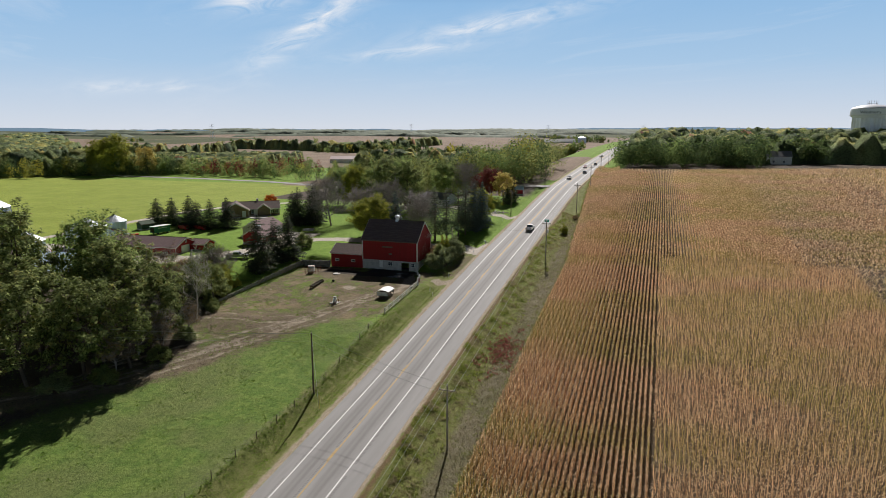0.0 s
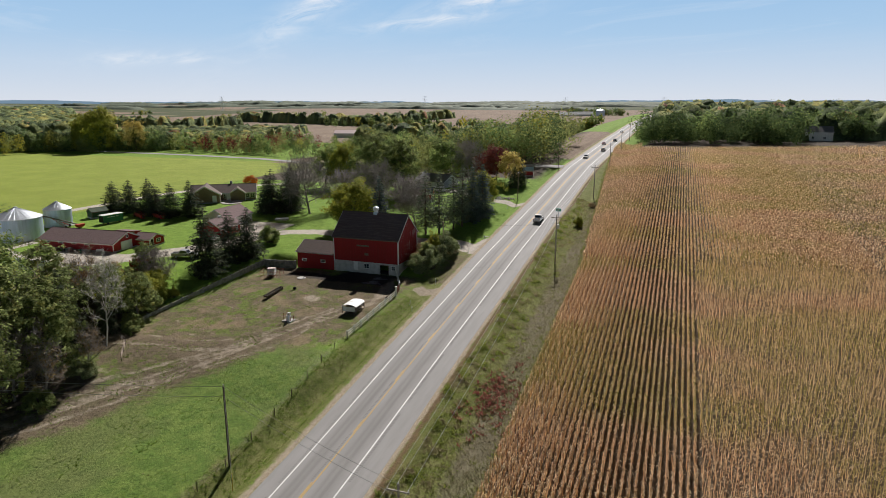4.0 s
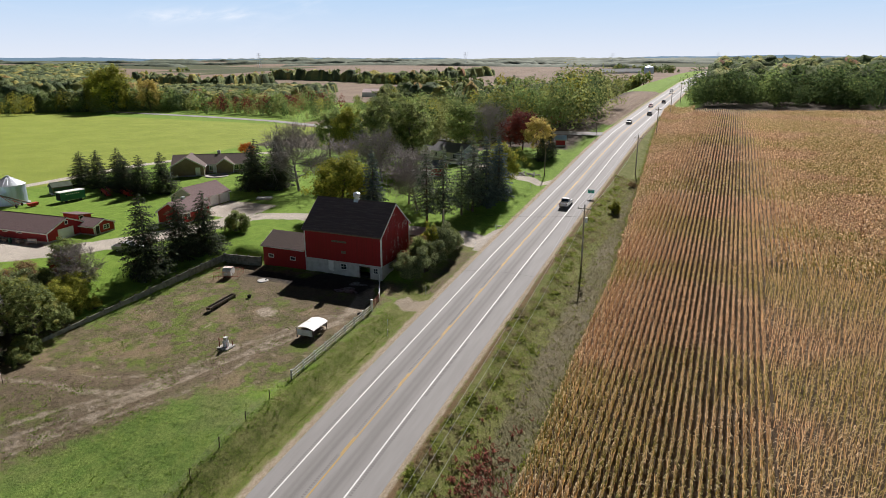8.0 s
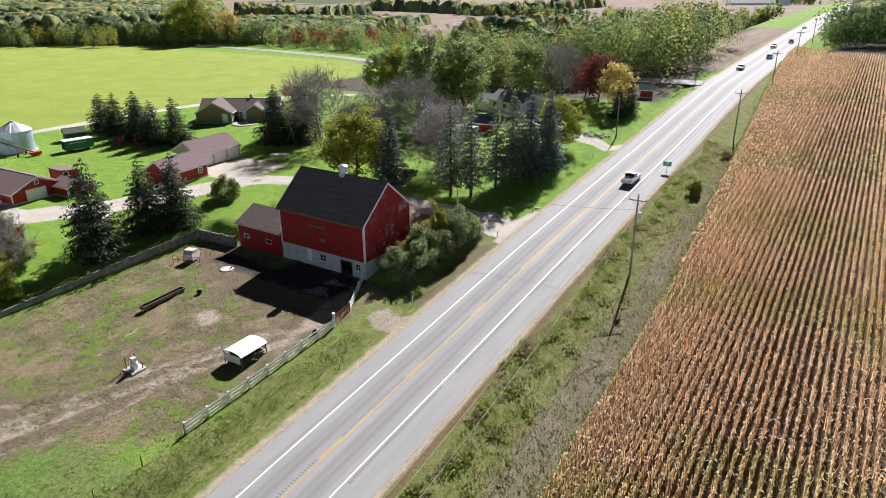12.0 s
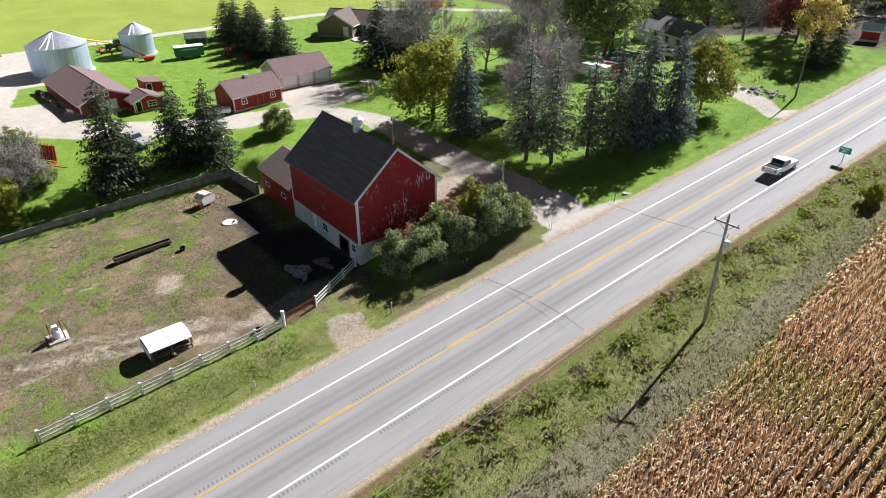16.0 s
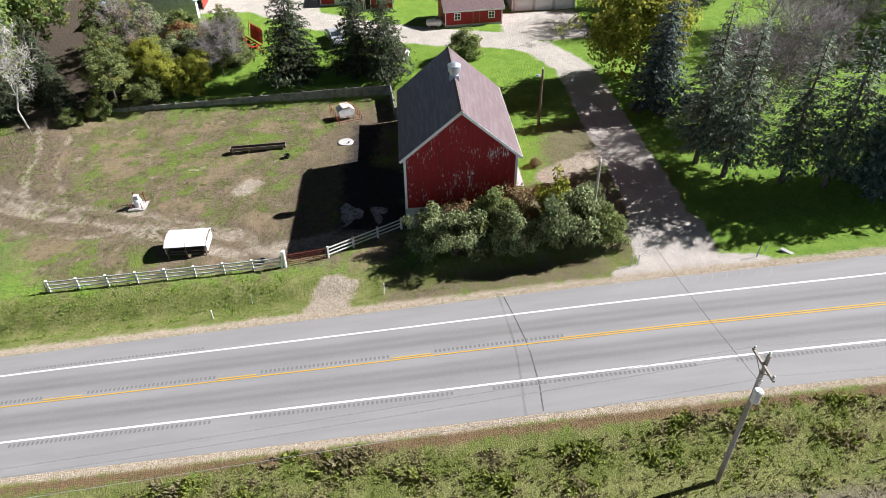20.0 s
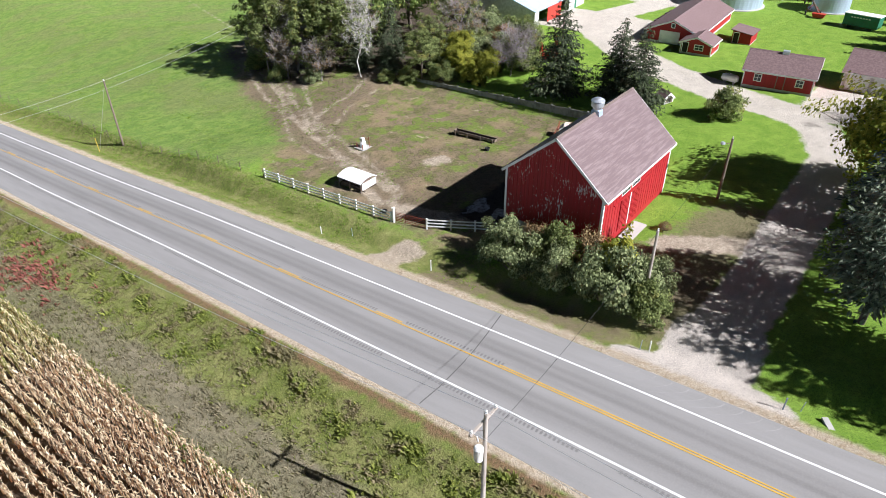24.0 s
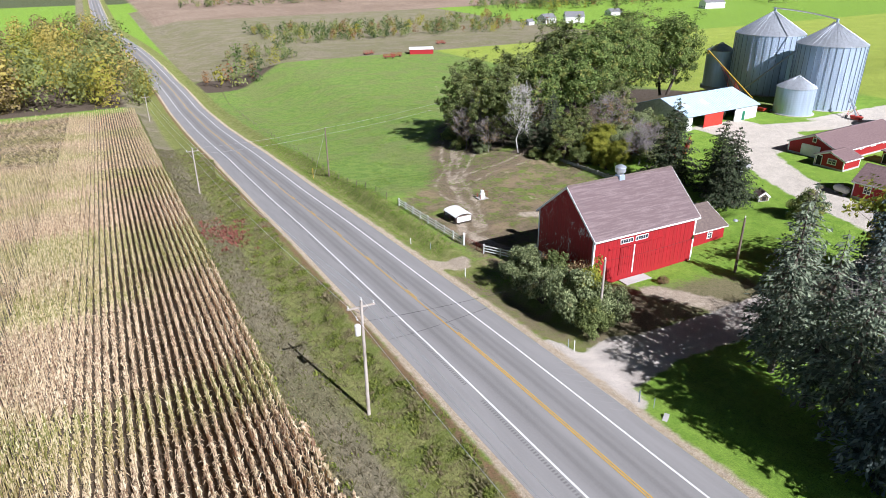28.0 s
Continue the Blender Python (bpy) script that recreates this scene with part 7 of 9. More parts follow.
def hay_feeder():
    ob = root("mineral_feeder", -85.8, 149.0, "rusty white feeder box inside a pipe rack", "feeder", turn=20)
    part("box", prism(B(), [(-0.9, 0.4), (0.9, 0.4), (1.1, 1.3), (0.5, 1.75), (-0.5, 1.75), (-1.1, 1.3)], "x", -0.75, 0.75), WHITE_OLD, ob)
    part("lid", box(B(), -0.8, 0.8, -0.55, 0.55, 1.75, 1.82), RUST_WHITE, ob, "rust-stained white lid")
    for i in range(6):
        x = -2.2 + 0.88 * i
        for s in (-1, 1):
            part("bar", tube(B(), (x, s * 1.5, -0.1), (x, s * 1.5, 1.25), 0.03, n=6), RUST, ob)
    for s in (-1, 1):
        for z in (0.55, 1.22):
            part("rail", tube(B(), (-2.2, s * 1.5, z), (2.2, s * 1.5, z), 0.03, n=6), RUST, ob)
            part("rail", tube(B(), (s * 2.2, -1.5, z), (s * 2.2, 1.5, z), 0.03, n=6), RUST, ob)


hay_feeder()
ob = root("well_cover", -78.6, 149.35, "round pale concrete cover lying in the yard", "cover")
part("slab", lathe(B(), [(0.95, -0.1), (0.95, 0.1), (0.9, 0.13), (0.0, 0.13)], 24), CONCRETE, ob)
part("handle", tube(B(), (0.3, 0.3, 0.1), (0.6, 0.45, 0.4), 0.08, n=8), BLACK, ob)
for x, y in ((-75.9, 142.4), (-55.2, 142.6)):
    ob = root("bucket", x, y, "black rubber feed tub in the yard", "bucket")
    part("tub", lathe(B(), [(0.26, 0.0), (0.36, 0.42), (0.33, 0.42), (0.24, 0.05), (0.0, 0.05)], 14), BLACK, ob)


def puddle(x, y, rx, ry, seed):
    rng = np.random.RandomState(seed)
    bm = B()
    c = bm.verts.new((x, y, gz(x, y) + 0.05))
    ring = []
    for i in range(26):
        a = 2 * math.pi * i / 26
        r = 1 + 0.28 * math.sin(3 * a + seed) + rng.uniform(-0.12, 0.12)
        px, py = x + rx * r * math.cos(a), y + ry * r * math.sin(a)
        ring.append(bm.verts.new((px, py, gz(px, py) + 0.035)))
    for i in range(26):
        bm.faces.new((c, ring[i], ring[(i + 1) % 26]))
    ob = part("puddle", bm, PUDDLE, None)
    tagged(ob, "pale wet patch of slurry in the shaded yard", "puddle")


PUDDLE = worn("wet_slurry", (0.3, 0.32, 0.34), (0.07, 0.065, 0.06), 2.2, 0.18, 0.4, spec=0.6)
puddle(-62.3, 150.6, 1.9, 1.2, 3)
puddle(-62.0, 153.6, 1.5, 0.8, 8)


# ---- poles and wires ----
def insulator(parent, x, y, z):
    part("insulator", lathe(B(), [(0.05, z), (0.09, z + 0.06), (0.05, z + 0.12), (0.08, z + 0.2), (0.0, z + 0.26)], 8, x, y), WHITE_OLD, parent)


def power_pole(x, y, h, label, arm=2.4, turn=0.0, mat=POLE_PALE, transformer=False, z=None, lean=0.0):
    ob = root("utility_pole", x, y, label, "utility pole", z=z)
    ob.matrix_basis = pose(x, y, gz(x, y) if z is None else z, 0, lean, turn)
    part("shaft", tube(B(), (0, 0, -0.6), (0, 0, h), 0.17, 0.115, 12), mat, ob)
    insulator(ob, 0, 0, h)
    if arm:
        part("crossarm", box(B(), -arm / 2, arm / 2, -0.2, -0.08, h - 0.75, h - 0.6), mat, ob)
        for s in (-1, 1):
            insulator(ob, s * (arm / 2 - 0.12), -0.14, h - 0.6)
            part("brace", tube(B(), (s * 0.75, -0.15, h - 0.72), (0, -0.12, h - 1.35), 0.025, n=4), STEEL, ob)
    if transformer:
        tr = part("transformer", lathe(B(), [(0.0, h - 3.2), (0.24, h - 3.18), (0.27, h - 2.3), (0.2, h - 2.22), (0.0, h - 2.2)], 14, 0.42, -0.1), WHITE_OLD, ob, "pale grey transformer can")
        part("cutout", tube(B(), (0.35, -0.2, h - 1.9), (0.45, -0.2, h - 1.45), 0.04, n=6), WHITE, tr)
        part("ground_wire", tube(B(), (-0.2, 0, h - 4.6), (0.0, -0.16, h - 1.0), 0.012, n=3), STEEL, ob)
    return ob


LINE_POLES = [(-25.4, -46.0, 9.6), (-26.4, 81.9, 9.7), (-28.2, 175.3, 11.3), (-28.5, 246, 10.6), (-29.2, 302, 10.4), (-30.5, 370, 10.4), (-31.5, 440, 10.4)]
for i, (x, y, h) in enumerate(LINE_POLES):
    power_pole(x, y, h, "wooden utility pole with crossarm beside the highway" if i != 2 else "wooden utility pole with crossarm and pale transformer", transformer=(i == 2), turn=0)
power_pole(-52.0, 89.5, 10.4, "thin brown wooden pole in the pasture with bare top", 0, mat=POLE_WOOD)
power_pole(-75.8, 172.7, 7.0, "dark wooden yard pole with a lamp", 0, mat=POLE_WOOD)
power_pole(-54.6, 173.7, 7.3, "short weathered service pole beside the drive", 0, mat=POLE_PALE)
power_pole(-49.6, 300.5, 10.0, "wooden utility pole at the side road", 1.6, mat=POLE_WOOD)
power_pole(-51.3, 236.0, 8.5, "wooden utility pole beside a gravel drive", 0, mat=POLE_WOOD)
ob = root("yard_lamp", -75.5, 172.4, "small grey lamp fixed to a pole", "lamp", z=gz(-75.8, 172.7) + 6.4)
part("arm", tube(B(), (-0.25, 0.25, 0), (0.35, -0.3, 0.25), 0.03, n=6), STEEL, ob)
part("shade", lathe(B(), [(0.0, 0.36), (0.2, 0.3), (0.26, 0.12), (0.0, 0.1)], 12, 0.42, -0.36), GALV_ROOF, ob)


def wire(a, b, sag, label, r=0.016, parts=14, mat=None):
    """One hanging conductor between two places."""
    a, b = Vector(a), Vector(b)
    pts = [a.lerp(b, i / parts) - Vector((0, 0, 4 * sag * (i / parts) * (1 - i / parts))) for i in range(parts + 1)]
    bm = polytube(pts, r)
    ob = part("power_line", bm, mat or WIRE, None)
    tagged(ob, label, "cable", group="overhead lines")


WIRE = Mat("aluminium_wire", 0.35, 0.5, 0.6).done((0.62, 0.62, 0.6))
for (xa, ya, ha), (xb, yb, hb) in zip(LINE_POLES[:-1], LINE_POLES[1:]):
    za, zb = gz(xa, ya) + ha, gz(xb, yb) + hb
    for dx, dz in ((-1.08, -0.4), (1.08, -0.4), (0, 0.2)):
        wire((xa + dx, ya - 0.1, za + dz), (xb + dx, yb - 0.1, zb + dz), 0.9, "bare power line between roadside poles")
za, zb, zc = gz(-26.4, 81.9) + 9.7, gz(-52, 89.5) + 10.4, gz(-28.2, 175.3)
for d in (0.0, -1.3):
    wire((-26.4, 81.9, za + d), (-52, 89.5, zb + d), 0.5, "thin power line crossing over the highway")
    wire((-52, 89.5, zb + d), (-118, 70, 6.5 + d), 1.2, "thin power line running to the wood")
wire((-28.2, 175.3, zc + 9.3), (-54.6, 173.7, gz(-54.6, 173.7) + 7.2), 0.6, "service cable crossing the highway", 0.012, 14, BLACK)
wire((-54.6, 173.7, gz(-54.6, 173.7) + 7.1), (-75.8, 172.7, gz(-75.8, 172.7) + 6.9), 0.5, "service cable to the yard pole", 0.012, 14, BLACK)
wire((-52, 89.5, zb - 0.4), (-49.4, 86.5, gz(-49.4, 86.5)), 0.0, "guy wire of the pasture pole")


def road_sign():
    ob = root("road_sign", -34.6, 215.6, "green highway sign with white lettering on a post", "sign", turn=0)
    part("post", box(B(), -0.05, 0.05, -0.05, 0.05, -0.3, 1.9), GALV, ob)
    panel = part("panel", box(B(), -0.75, 0.75, -0.09, -0.05, 1.2, 2.05), SIGN_GREEN, ob)
    for k, (a, b) in enumerate(((-0.6, 0.45), (-0.3, 0.2))):
        part("lettering_bar", box(B(), a, b, -0.1, -0.09, 1.72 - 0.32 * k, 1.86 - 0.32 * k), WHITE, panel)


road_sign()
for x, y in ((-49.0, 175.9), (-48.9, 187.6), (-50.3, 142.3), (-51.2, 221.5)):
    ob = root("marker_post", x, y, "thin grey marker post in the verge", "post")
    part("stake", tube(B(), (0, 0, -0.2), (0.12, 0.1, 1.1), 0.03, n=6), GALV, ob)
ob = root("culvert_end", -48.4, 189.4, "pale broken concrete culvert end beside the drive", "culvert", turn=35)
part("slab", box(B(), -0.6, 0.6, -0.2, 0.2, -0.1, 0.12), CONCRETE, ob)
part("rubble", box(B(), 0.62, 0.9, -0.3, 0.05, -0.1, 0.1), CONCRETE, ob)


# ---- houses ----
def ranch_house():
    ob = root("farmhouse", -150.0, 216.4, "tan ranch house with brown shingle roof and white trim", "house", turn=34.5, z=2.35)
    gable_house(ob, 21.0, 8.6, 2.9, 5.2, TAN_SIDING, SHINGLE_DARK, WHITE)
    wing = new("front_wing")
    wing.parent = ob
    wing.matrix_basis = pose(-5.6, -3.6, 0, 0, 0, 90)
    gable_house(wing, 9.6, 9.4, 2.95, 5.6, TAN_SIDING, SHINGLE_DARK, WHITE)
    porch = new("porch_wing")
    porch.parent = ob
    porch.matrix_basis = pose(4.6, -3.4, 0, 0, 0, 90)
    gable_house(porch, 5.0, 5.0, 2.9, 4.6, TAN_SIDING, SHINGLE_DARK, WHITE)
    for x in (0.6, 7.8, 9.4):
        window(ob, "S", x, 1.7, 1.1, 1.3, -4.3, WHITE)
    door(ob, "S", 1.9, 0.35, 1.8, 2.1, -4.3, WHITE, WHITE)
    door(wing, "W", -2.9, 0.35, 1.1, 2.1, -4.8, WHITE, WHITE)
    part("chimney", box(B(), 2.0, 2.8, 0.6, 1.4, 4.0, 6.2), CONCRETE, ob)
    patio = root("patio", -142.8, 210.5, "round stone patio with a fire pit", "patio", z=gz(-142.8, 210.5))
    part("paving", lathe(B(), [(3.4, -0.3), (3.4, 0.14), (3.2, 0.18), (0, 0.18)], 28), STONE, patio)
    part("pit", lathe(B(), [(0.8, 0.18), (0.8, 0.55), (0.55, 0.55), (0.5, 0.2), (0, 0.2)], 16), CONCRETE, patio)


ranch_house()


def grey_house():
    ob = root("grey_house", -86.5, 256.5, "pale house with a grey shingle roof among trees", "house", turn=-20)
    gable_house(ob, 13, 8.5, 2.8, 5.0, WHITE_OLD, SHINGLE_GREY, WHITE)
    for x in (-4, 0, 4):
        window(ob, "S", x, 1.6, 1.2, 1.2, -4.25, WHITE)
    door(ob, "S", 2.0, 0.35, 0.95, 2.05, -4.25, WHITE, WHITE)
    g = root("grey_garage", -97.5, 262, "small pale garage with grey roof", "garage", turn=-20)
    gable_house(g, 7, 7, 2.6, 4.4, WHITE_OLD, SHINGLE_GREY, WHITE)
    door(g, "S", 0, 0.1, 4.2, 2.2, -3.5, WHITE, WHITE_OLD, 4, "garage_door")
    hut = root("garden_shed", -56.2, 273.8, "small red shed with a pale blue metal roof", "shed", turn=15)
    gable_house(hut, 3.4, 2.6, 2.2, 3.2, RED, BLUE_ROOF, WHITE, 0.2, 0.2)
    door(hut, "E", 0, 0.35, 1.0, 1.7, 1.7, WHITE, WHITE)
    h2 = root("red_garage", -80.6, 228.6, "small red garage with a dark blue roof", "garage", turn=8)
    gable_house(h2, 5.6, 4.2, 2.5, 4.1, RED, worn("dark_blue_shingles", (0.05, 0.07, 0.12), (0.08, 0.1, 0.15), 2, 0.8), WHITE, 0.2, 0.2)
    door(h2, "E", 0, 0.1, 2.4, 2.0, 2.8, WHITE, WHITE_OLD, 4, "garage_door")


grey_house()


def far_building(name, x, y, L, W, e, r, wall, roof, turn, label, windows=0):
    ob = root(name, x, y, label, "building", turn=turn)
    gable_house(ob, L, W, e, r, wall, roof, WHITE)
    for i in range(windows):
        window(ob, "S", -L / 2 + (i + 0.7) * L / (windows + 0.4), 1.8, 1.2, 1.2, -W / 2, WHITE)
        window(ob, "E", -W / 2 + (i + 0.7) * W / (windows + 0.4), 1.8, 1.2, 1.2, L / 2, WHITE)
    return ob


far_building("machine_barn", -306, 603, 24, 14, 4.2, 7.0, WHITE_OLD, worn("pinkish_steel_roof", (0.55, 0.42, 0.4), (0.46, 0.36, 0.35), 0.3, 0.5), 15, "white shed with a faded red roof among the fields")
far_building("hoop_barn", -228, 1420, 46, 16, 3.5, 9.0, WHITE_OLD, WHITE, 20, "long white-roofed barn far off in the fields")
far_building("hoop_barn", -196, 1440, 40, 16, 3.5, 9.0, WHITE_OLD, WHITE, 20, "long white-roofed barn far off in the fields")
grain_bin(-160, 1432, 9, 12, 15, "distant blue-grey silo beside far woods", 12, gz(-160, 1432))
far_building("white_house", -338, -234, 13, 9, 4.5, 7.6, WHITE, SHINGLE_GREY, 15, "white house with a grey roof beyond the pasture", 3)
far_building("white_house", -360, -228, 15, 10, 5.0, 8.6, WHITE, SHINGLE_GREY, -25, "large white house with grey roofs beyond the pasture", 3)
far_building("white_house", -320, -232, 6, 5, 2.8, 4.6, WHITE, SHINGLE_GREY, 10, "small white house with a grey roof", 1)
far_building("white_house", -552, -262, 22, 10, 5.5, 8.0, WHITE, SHINGLE_GREY, -10, "long white house at the far edge of the field", 4)
far_building("grey_house", -430, -262, 12, 9, 3.0, 5.5, WHITE_OLD, SHINGLE_GREY, 0, "low house with dark grey roof", 2)
far_building("red_barn", -75, 330, 10, 8, 4.0, 6.5, RED, SHINGLE_BROWN, 0, "red barn half hidden in trees")
for x, y, t in ((150, 520, 10), (262, 660, 0), (300, 690, 20), (340, 668, -10), (380, 700, 5), (70, 455, 0)):
    far_building("house", x, y, 14, 9, 5, 8, WHITE_OLD, SHINGLE_GREY, t, "pale house at the edge of town", 2)


def run_in_shed():
    ob = root("run_in_shed", -173.5, -121.5, "open-fronted red cattle shed with white roof", "shed", turn=-22)
    l, w = 6.5, 3.0
    part("back_wall", box(B(), -l, l, w - 0.15, w, -0.5, 2.5), RED, ob)
    for s in (-1, 1):
        part("end_wall", box(B(), *sorted((s * l, s * (l - 0.15))), -w, w - 0.15, -0.5, 2.6), RED, ob)
    for i in range(5):
        x = -l + 0.1 + i * (2 * l - 0.2) / 4
        part("post", box(B(), x - 0.1, x + 0.1, -w, -w + 0.2, -0.5, 2.9), WHITE, ob)
    part("roof", sheet(B(), (-l - 0.3, -w - 0.4, 3.25), (l + 0.3, -w - 0.4, 3.25), (l + 0.3, w + 0.3, 2.65), (-l - 0.3, w + 0.3, 2.65), 0.12), WHITE, ob)


run_in_shed()


def hay_wagon(x, y, turn):
    ob = root("hay_wagon", x, y, "rusty red bale feeder wagon on the pasture", "wagon", turn=turn)
    part("bed", box(B(), -3, 3, -1.2, 1.2, 0.75, 0.9), RUST, ob)
    for s in (-1, 1):
        for z in (1.3, 1.8, 2.2):
            part("rail", tube(B(), (-3, s * 1.2, z), (3, s * 1.2, z), 0.05, n=5), RUST, ob)
        for x2 in (-3, -1.5, 0, 1.5, 3):
            part("stake", tube(B(), (x2, s * 1.2, 0.8), (x2, s * 1.2, 2.2), 0.05, n=5), RUST, ob)
        for x2 in (-2, 2):
            w = part("wheel", tube(B(), (x2, s * 0.95, 0.38), (x2, s * 1.2, 0.38), 0.38, n=14), BLACK, ob)
            part("rim", tube(B(), (x2, s * 1.2, 0.38), (x2, s * 1.23, 0.38), 0.2, n=10), RUST, w)


hay_wagon(-147, -134, 10)
hay_wagon(-150.5, -113, -25)
hay_wagon(-156.5, -117, -10)
hay_wagon(-203, -156, 0)


# ---- vehicles ----
def car(x, y, turn, colour, label, pickup=False, z=None, name="car"):
    """A saloon-height car or a pickup: body, cabin, glass, wheels, lamps."""
    ob = root(name, x, y, label, "car" if not pickup else "pickup", turn=turn, z=z)
    L, W = (2.85, 0.98) if pickup else (2.3, 0.92)
    paint = PAINT.get(colour) or PAINT.setdefault(colour, Mat("car_paint", 0.28, 0.6).done(colour))
    if pickup:
        prof = [(-L, 0.45), (L, 0.45), (L, 0.95), (L - 0.15, 1.08), (0.95, 1.16), (-L, 1.16)]
        cab = [(0.95, 1.14), (0.4, 1.78), (-0.85, 1.82), (-1.05, 1.14)]
    else:
        prof = [(-L, 0.42), (L, 0.42), (L, 0.8), (L - 0.2, 0.95), (1.0, 1.05), (-L, 1.08)]
        cab = [(1.05, 1.04), (0.35, 1.58), (-1.5, 1.62), (-2.15, 1.06)]
    body = part("body", prism(B(), prof, "y", -W, W), paint, ob)
    part("cabin", prism(B(), cab, "y", -W + 0.12, W - 0.12), paint, body)
    gl = [(cx * 0.93 - 0.03, 1.06 + (cz - 1.06) * 0.86 + (0.04 if cz < 1.3 else 0)) for cx, cz in cab]
    for s in (-1, 1):
        part("side_window", prism(B(), gl, "y", *sorted((s * (W - 0.125), s * (W - 0.1)))), GLASS, body)
    a, b = cab[0], cab[1]
    part("windscreen", sheet(B(), (a[0] + 0.015, -W + 0.2, a[1] + 0.06), (a[0] + 0.015, W - 0.2, a[1] + 0.06), (b[0] + 0.03, W - 0.24, b[1] - 0.04), (b[0] + 0.03, -W + 0.24, b[1] - 0.04), 0.02), GLASS, body)
    a, b = cab[3], cab[2]
    part("rear_window", sheet(B(), (a[0] - 0.015, -W + 0.2, a[1] + 0.1), (a[0] - 0.015, W - 0.2, a[1] + 0.1), (b[0] - 0.03, W - 0.24, b[1] - 0.06), (b[0] - 0.03, -W + 0.24, b[1] - 0.06), 0.02), GLASS, body)
    if pickup:
        part("bed_floor", box(B(), -L + 0.1, -1.12, -W + 0.1, W - 0.1, 1.16, 1.175), DARK, body)
    for s in (-1, 1):
        part("headlight", box(B(), L - 0.02, L + 0.02, s * 0.68 - 0.16, s * 0.68 + 0.16, 0.68, 0.84), WHITE, body)
        part("tail_light", box(B(), -L - 0.02, -L + 0.02, s * 0.78 - 0.1, s * 0.78 + 0.1, 0.75, 0.98), RED_IRON, body)
        for wx in (-L * 0.62, L * 0.62):
            wh = part("wheel", tube(B(), (wx, s * (W - 0.2), 0.34), (wx, s * (W + 0.02), 0.34), 0.34, n=16), BLACK, ob)
            part("rim", tube(B(), (wx, s * (W + 0.02), 0.34), (wx, s * (W + 0.035), 0.34), 0.2, n=12), GALV, wh)
    return ob


PAINT = {}
CW, CK, CB, CR, CG = (0.75, 0.75, 0.74), (0.02, 0.02, 0.022), (0.02, 0.12, 0.4), (0.3, 0.02, 0.02), (0.3, 0.31, 0.32)


def on_road(u, y, colour, label, north=True, pickup=False):
    z = float(np.interp(y, FINE_Y, PROFILE_R)) + 0.02 * (6.5 - abs(u))
    return car(float(road_x(y)) + u, y, 90 if north else -90, colour, label, pickup, z, "pickup_truck" if pickup else "car")


on_road(2.0, 207.5, CW, "white pickup truck driving on the highway", True, True)
on_road(-1.9, 331, CK, "dark car on the highway", False)
on_road(2.0, 366, CG, "grey car on the highway")
on_road(-1.9, 404, CR, "dark red car on the highway", False)
on_road(2.0, 428, CK, "black car on the highway")
on_road(-1.9, 520, CW, "white car far along the highway", False)
on_road(2.0, 640, CW, "white car far along the highway")
on_road(-1.9, -282, CG, "grey car far down the highway", False)
on_road(1.9, -399, CK, "dark car far down the highway")
car(-106.8, 146.6, 20, CG, "grey and white pickup parked beside the spruces", True, None, "pickup_truck")
car(-77.0, 192.4, 100, CK, "black sport utility car parked under the trees")
car(-83.8, 246.0, 10, CW, "white pickup parked beside the grey house", True, None, "pickup_truck")
car(-80.8, 243.6, 15, CW, "white car parked beside the grey house")


def horse_trailer(x, y, turn):
    ob = root("horse_trailer", x, y, "white slatted horse trailer parked on the lawn", "trailer", turn=turn)
    part("body", box(B(), -2.6, 2.6, -1.05, 1.05, 0.55, 1.6), WHITE, ob)
    for s in (-1, 1):
        for k in range(3):
            part("slat", box(B(), -2.6, 2.6, *sorted((s * 1.05, s * 0.99)), 1.68 + 0.24 * k, 1.82 + 0.24 * k), WHITE, ob)
        for px_ in (-2.55, -0.9, 0.9, 2.55):
            part("upright", box(B(), px_ - 0.05, px_ + 0.05, *sorted((s * 0.98, s * 0.9)), 1.6, 2.4), WHITE_OLD, ob)
        for px_ in (-0.55, 0.45):
            w = part("wheel", tube(B(), (px_, s * 0.85, 0.36), (px_, s * 1.12, 0.36), 0.36, n=16), BLACK, ob)
            part("rim", tube(B(), (px_, s * 1.12, 0.36), (px_, s * 1.135, 0.36), 0.2, n=12), STEEL, w)
        part("fender", box(B(), -1.05, 0.95, *sorted((s * 1.05, s * 1.2)), 0.76, 0.84), WHITE_OLD, ob)
    part("front_panel", box(B(), 2.5, 2.6, -0.99, 0.99, 1.6, 2.4), WHITE, ob)
    part("roof", box(B(), -2.65, 2.7, -1.1, 1.1, 2.4, 2.5), WHITE_OLD, ob)
    part("hitch", tube(B(), (2.6, 0, 0.6), (3.9, 0, 0.5), 0.07, n=6), STEEL, ob)
    part("spare_wheel", tube(B(), (1.7, -1.06, 1.2), (1.7, -1.22, 1.2), 0.34, n=16), BLACK, ob)


horse_trailer(-82.6, 223.2, 5)


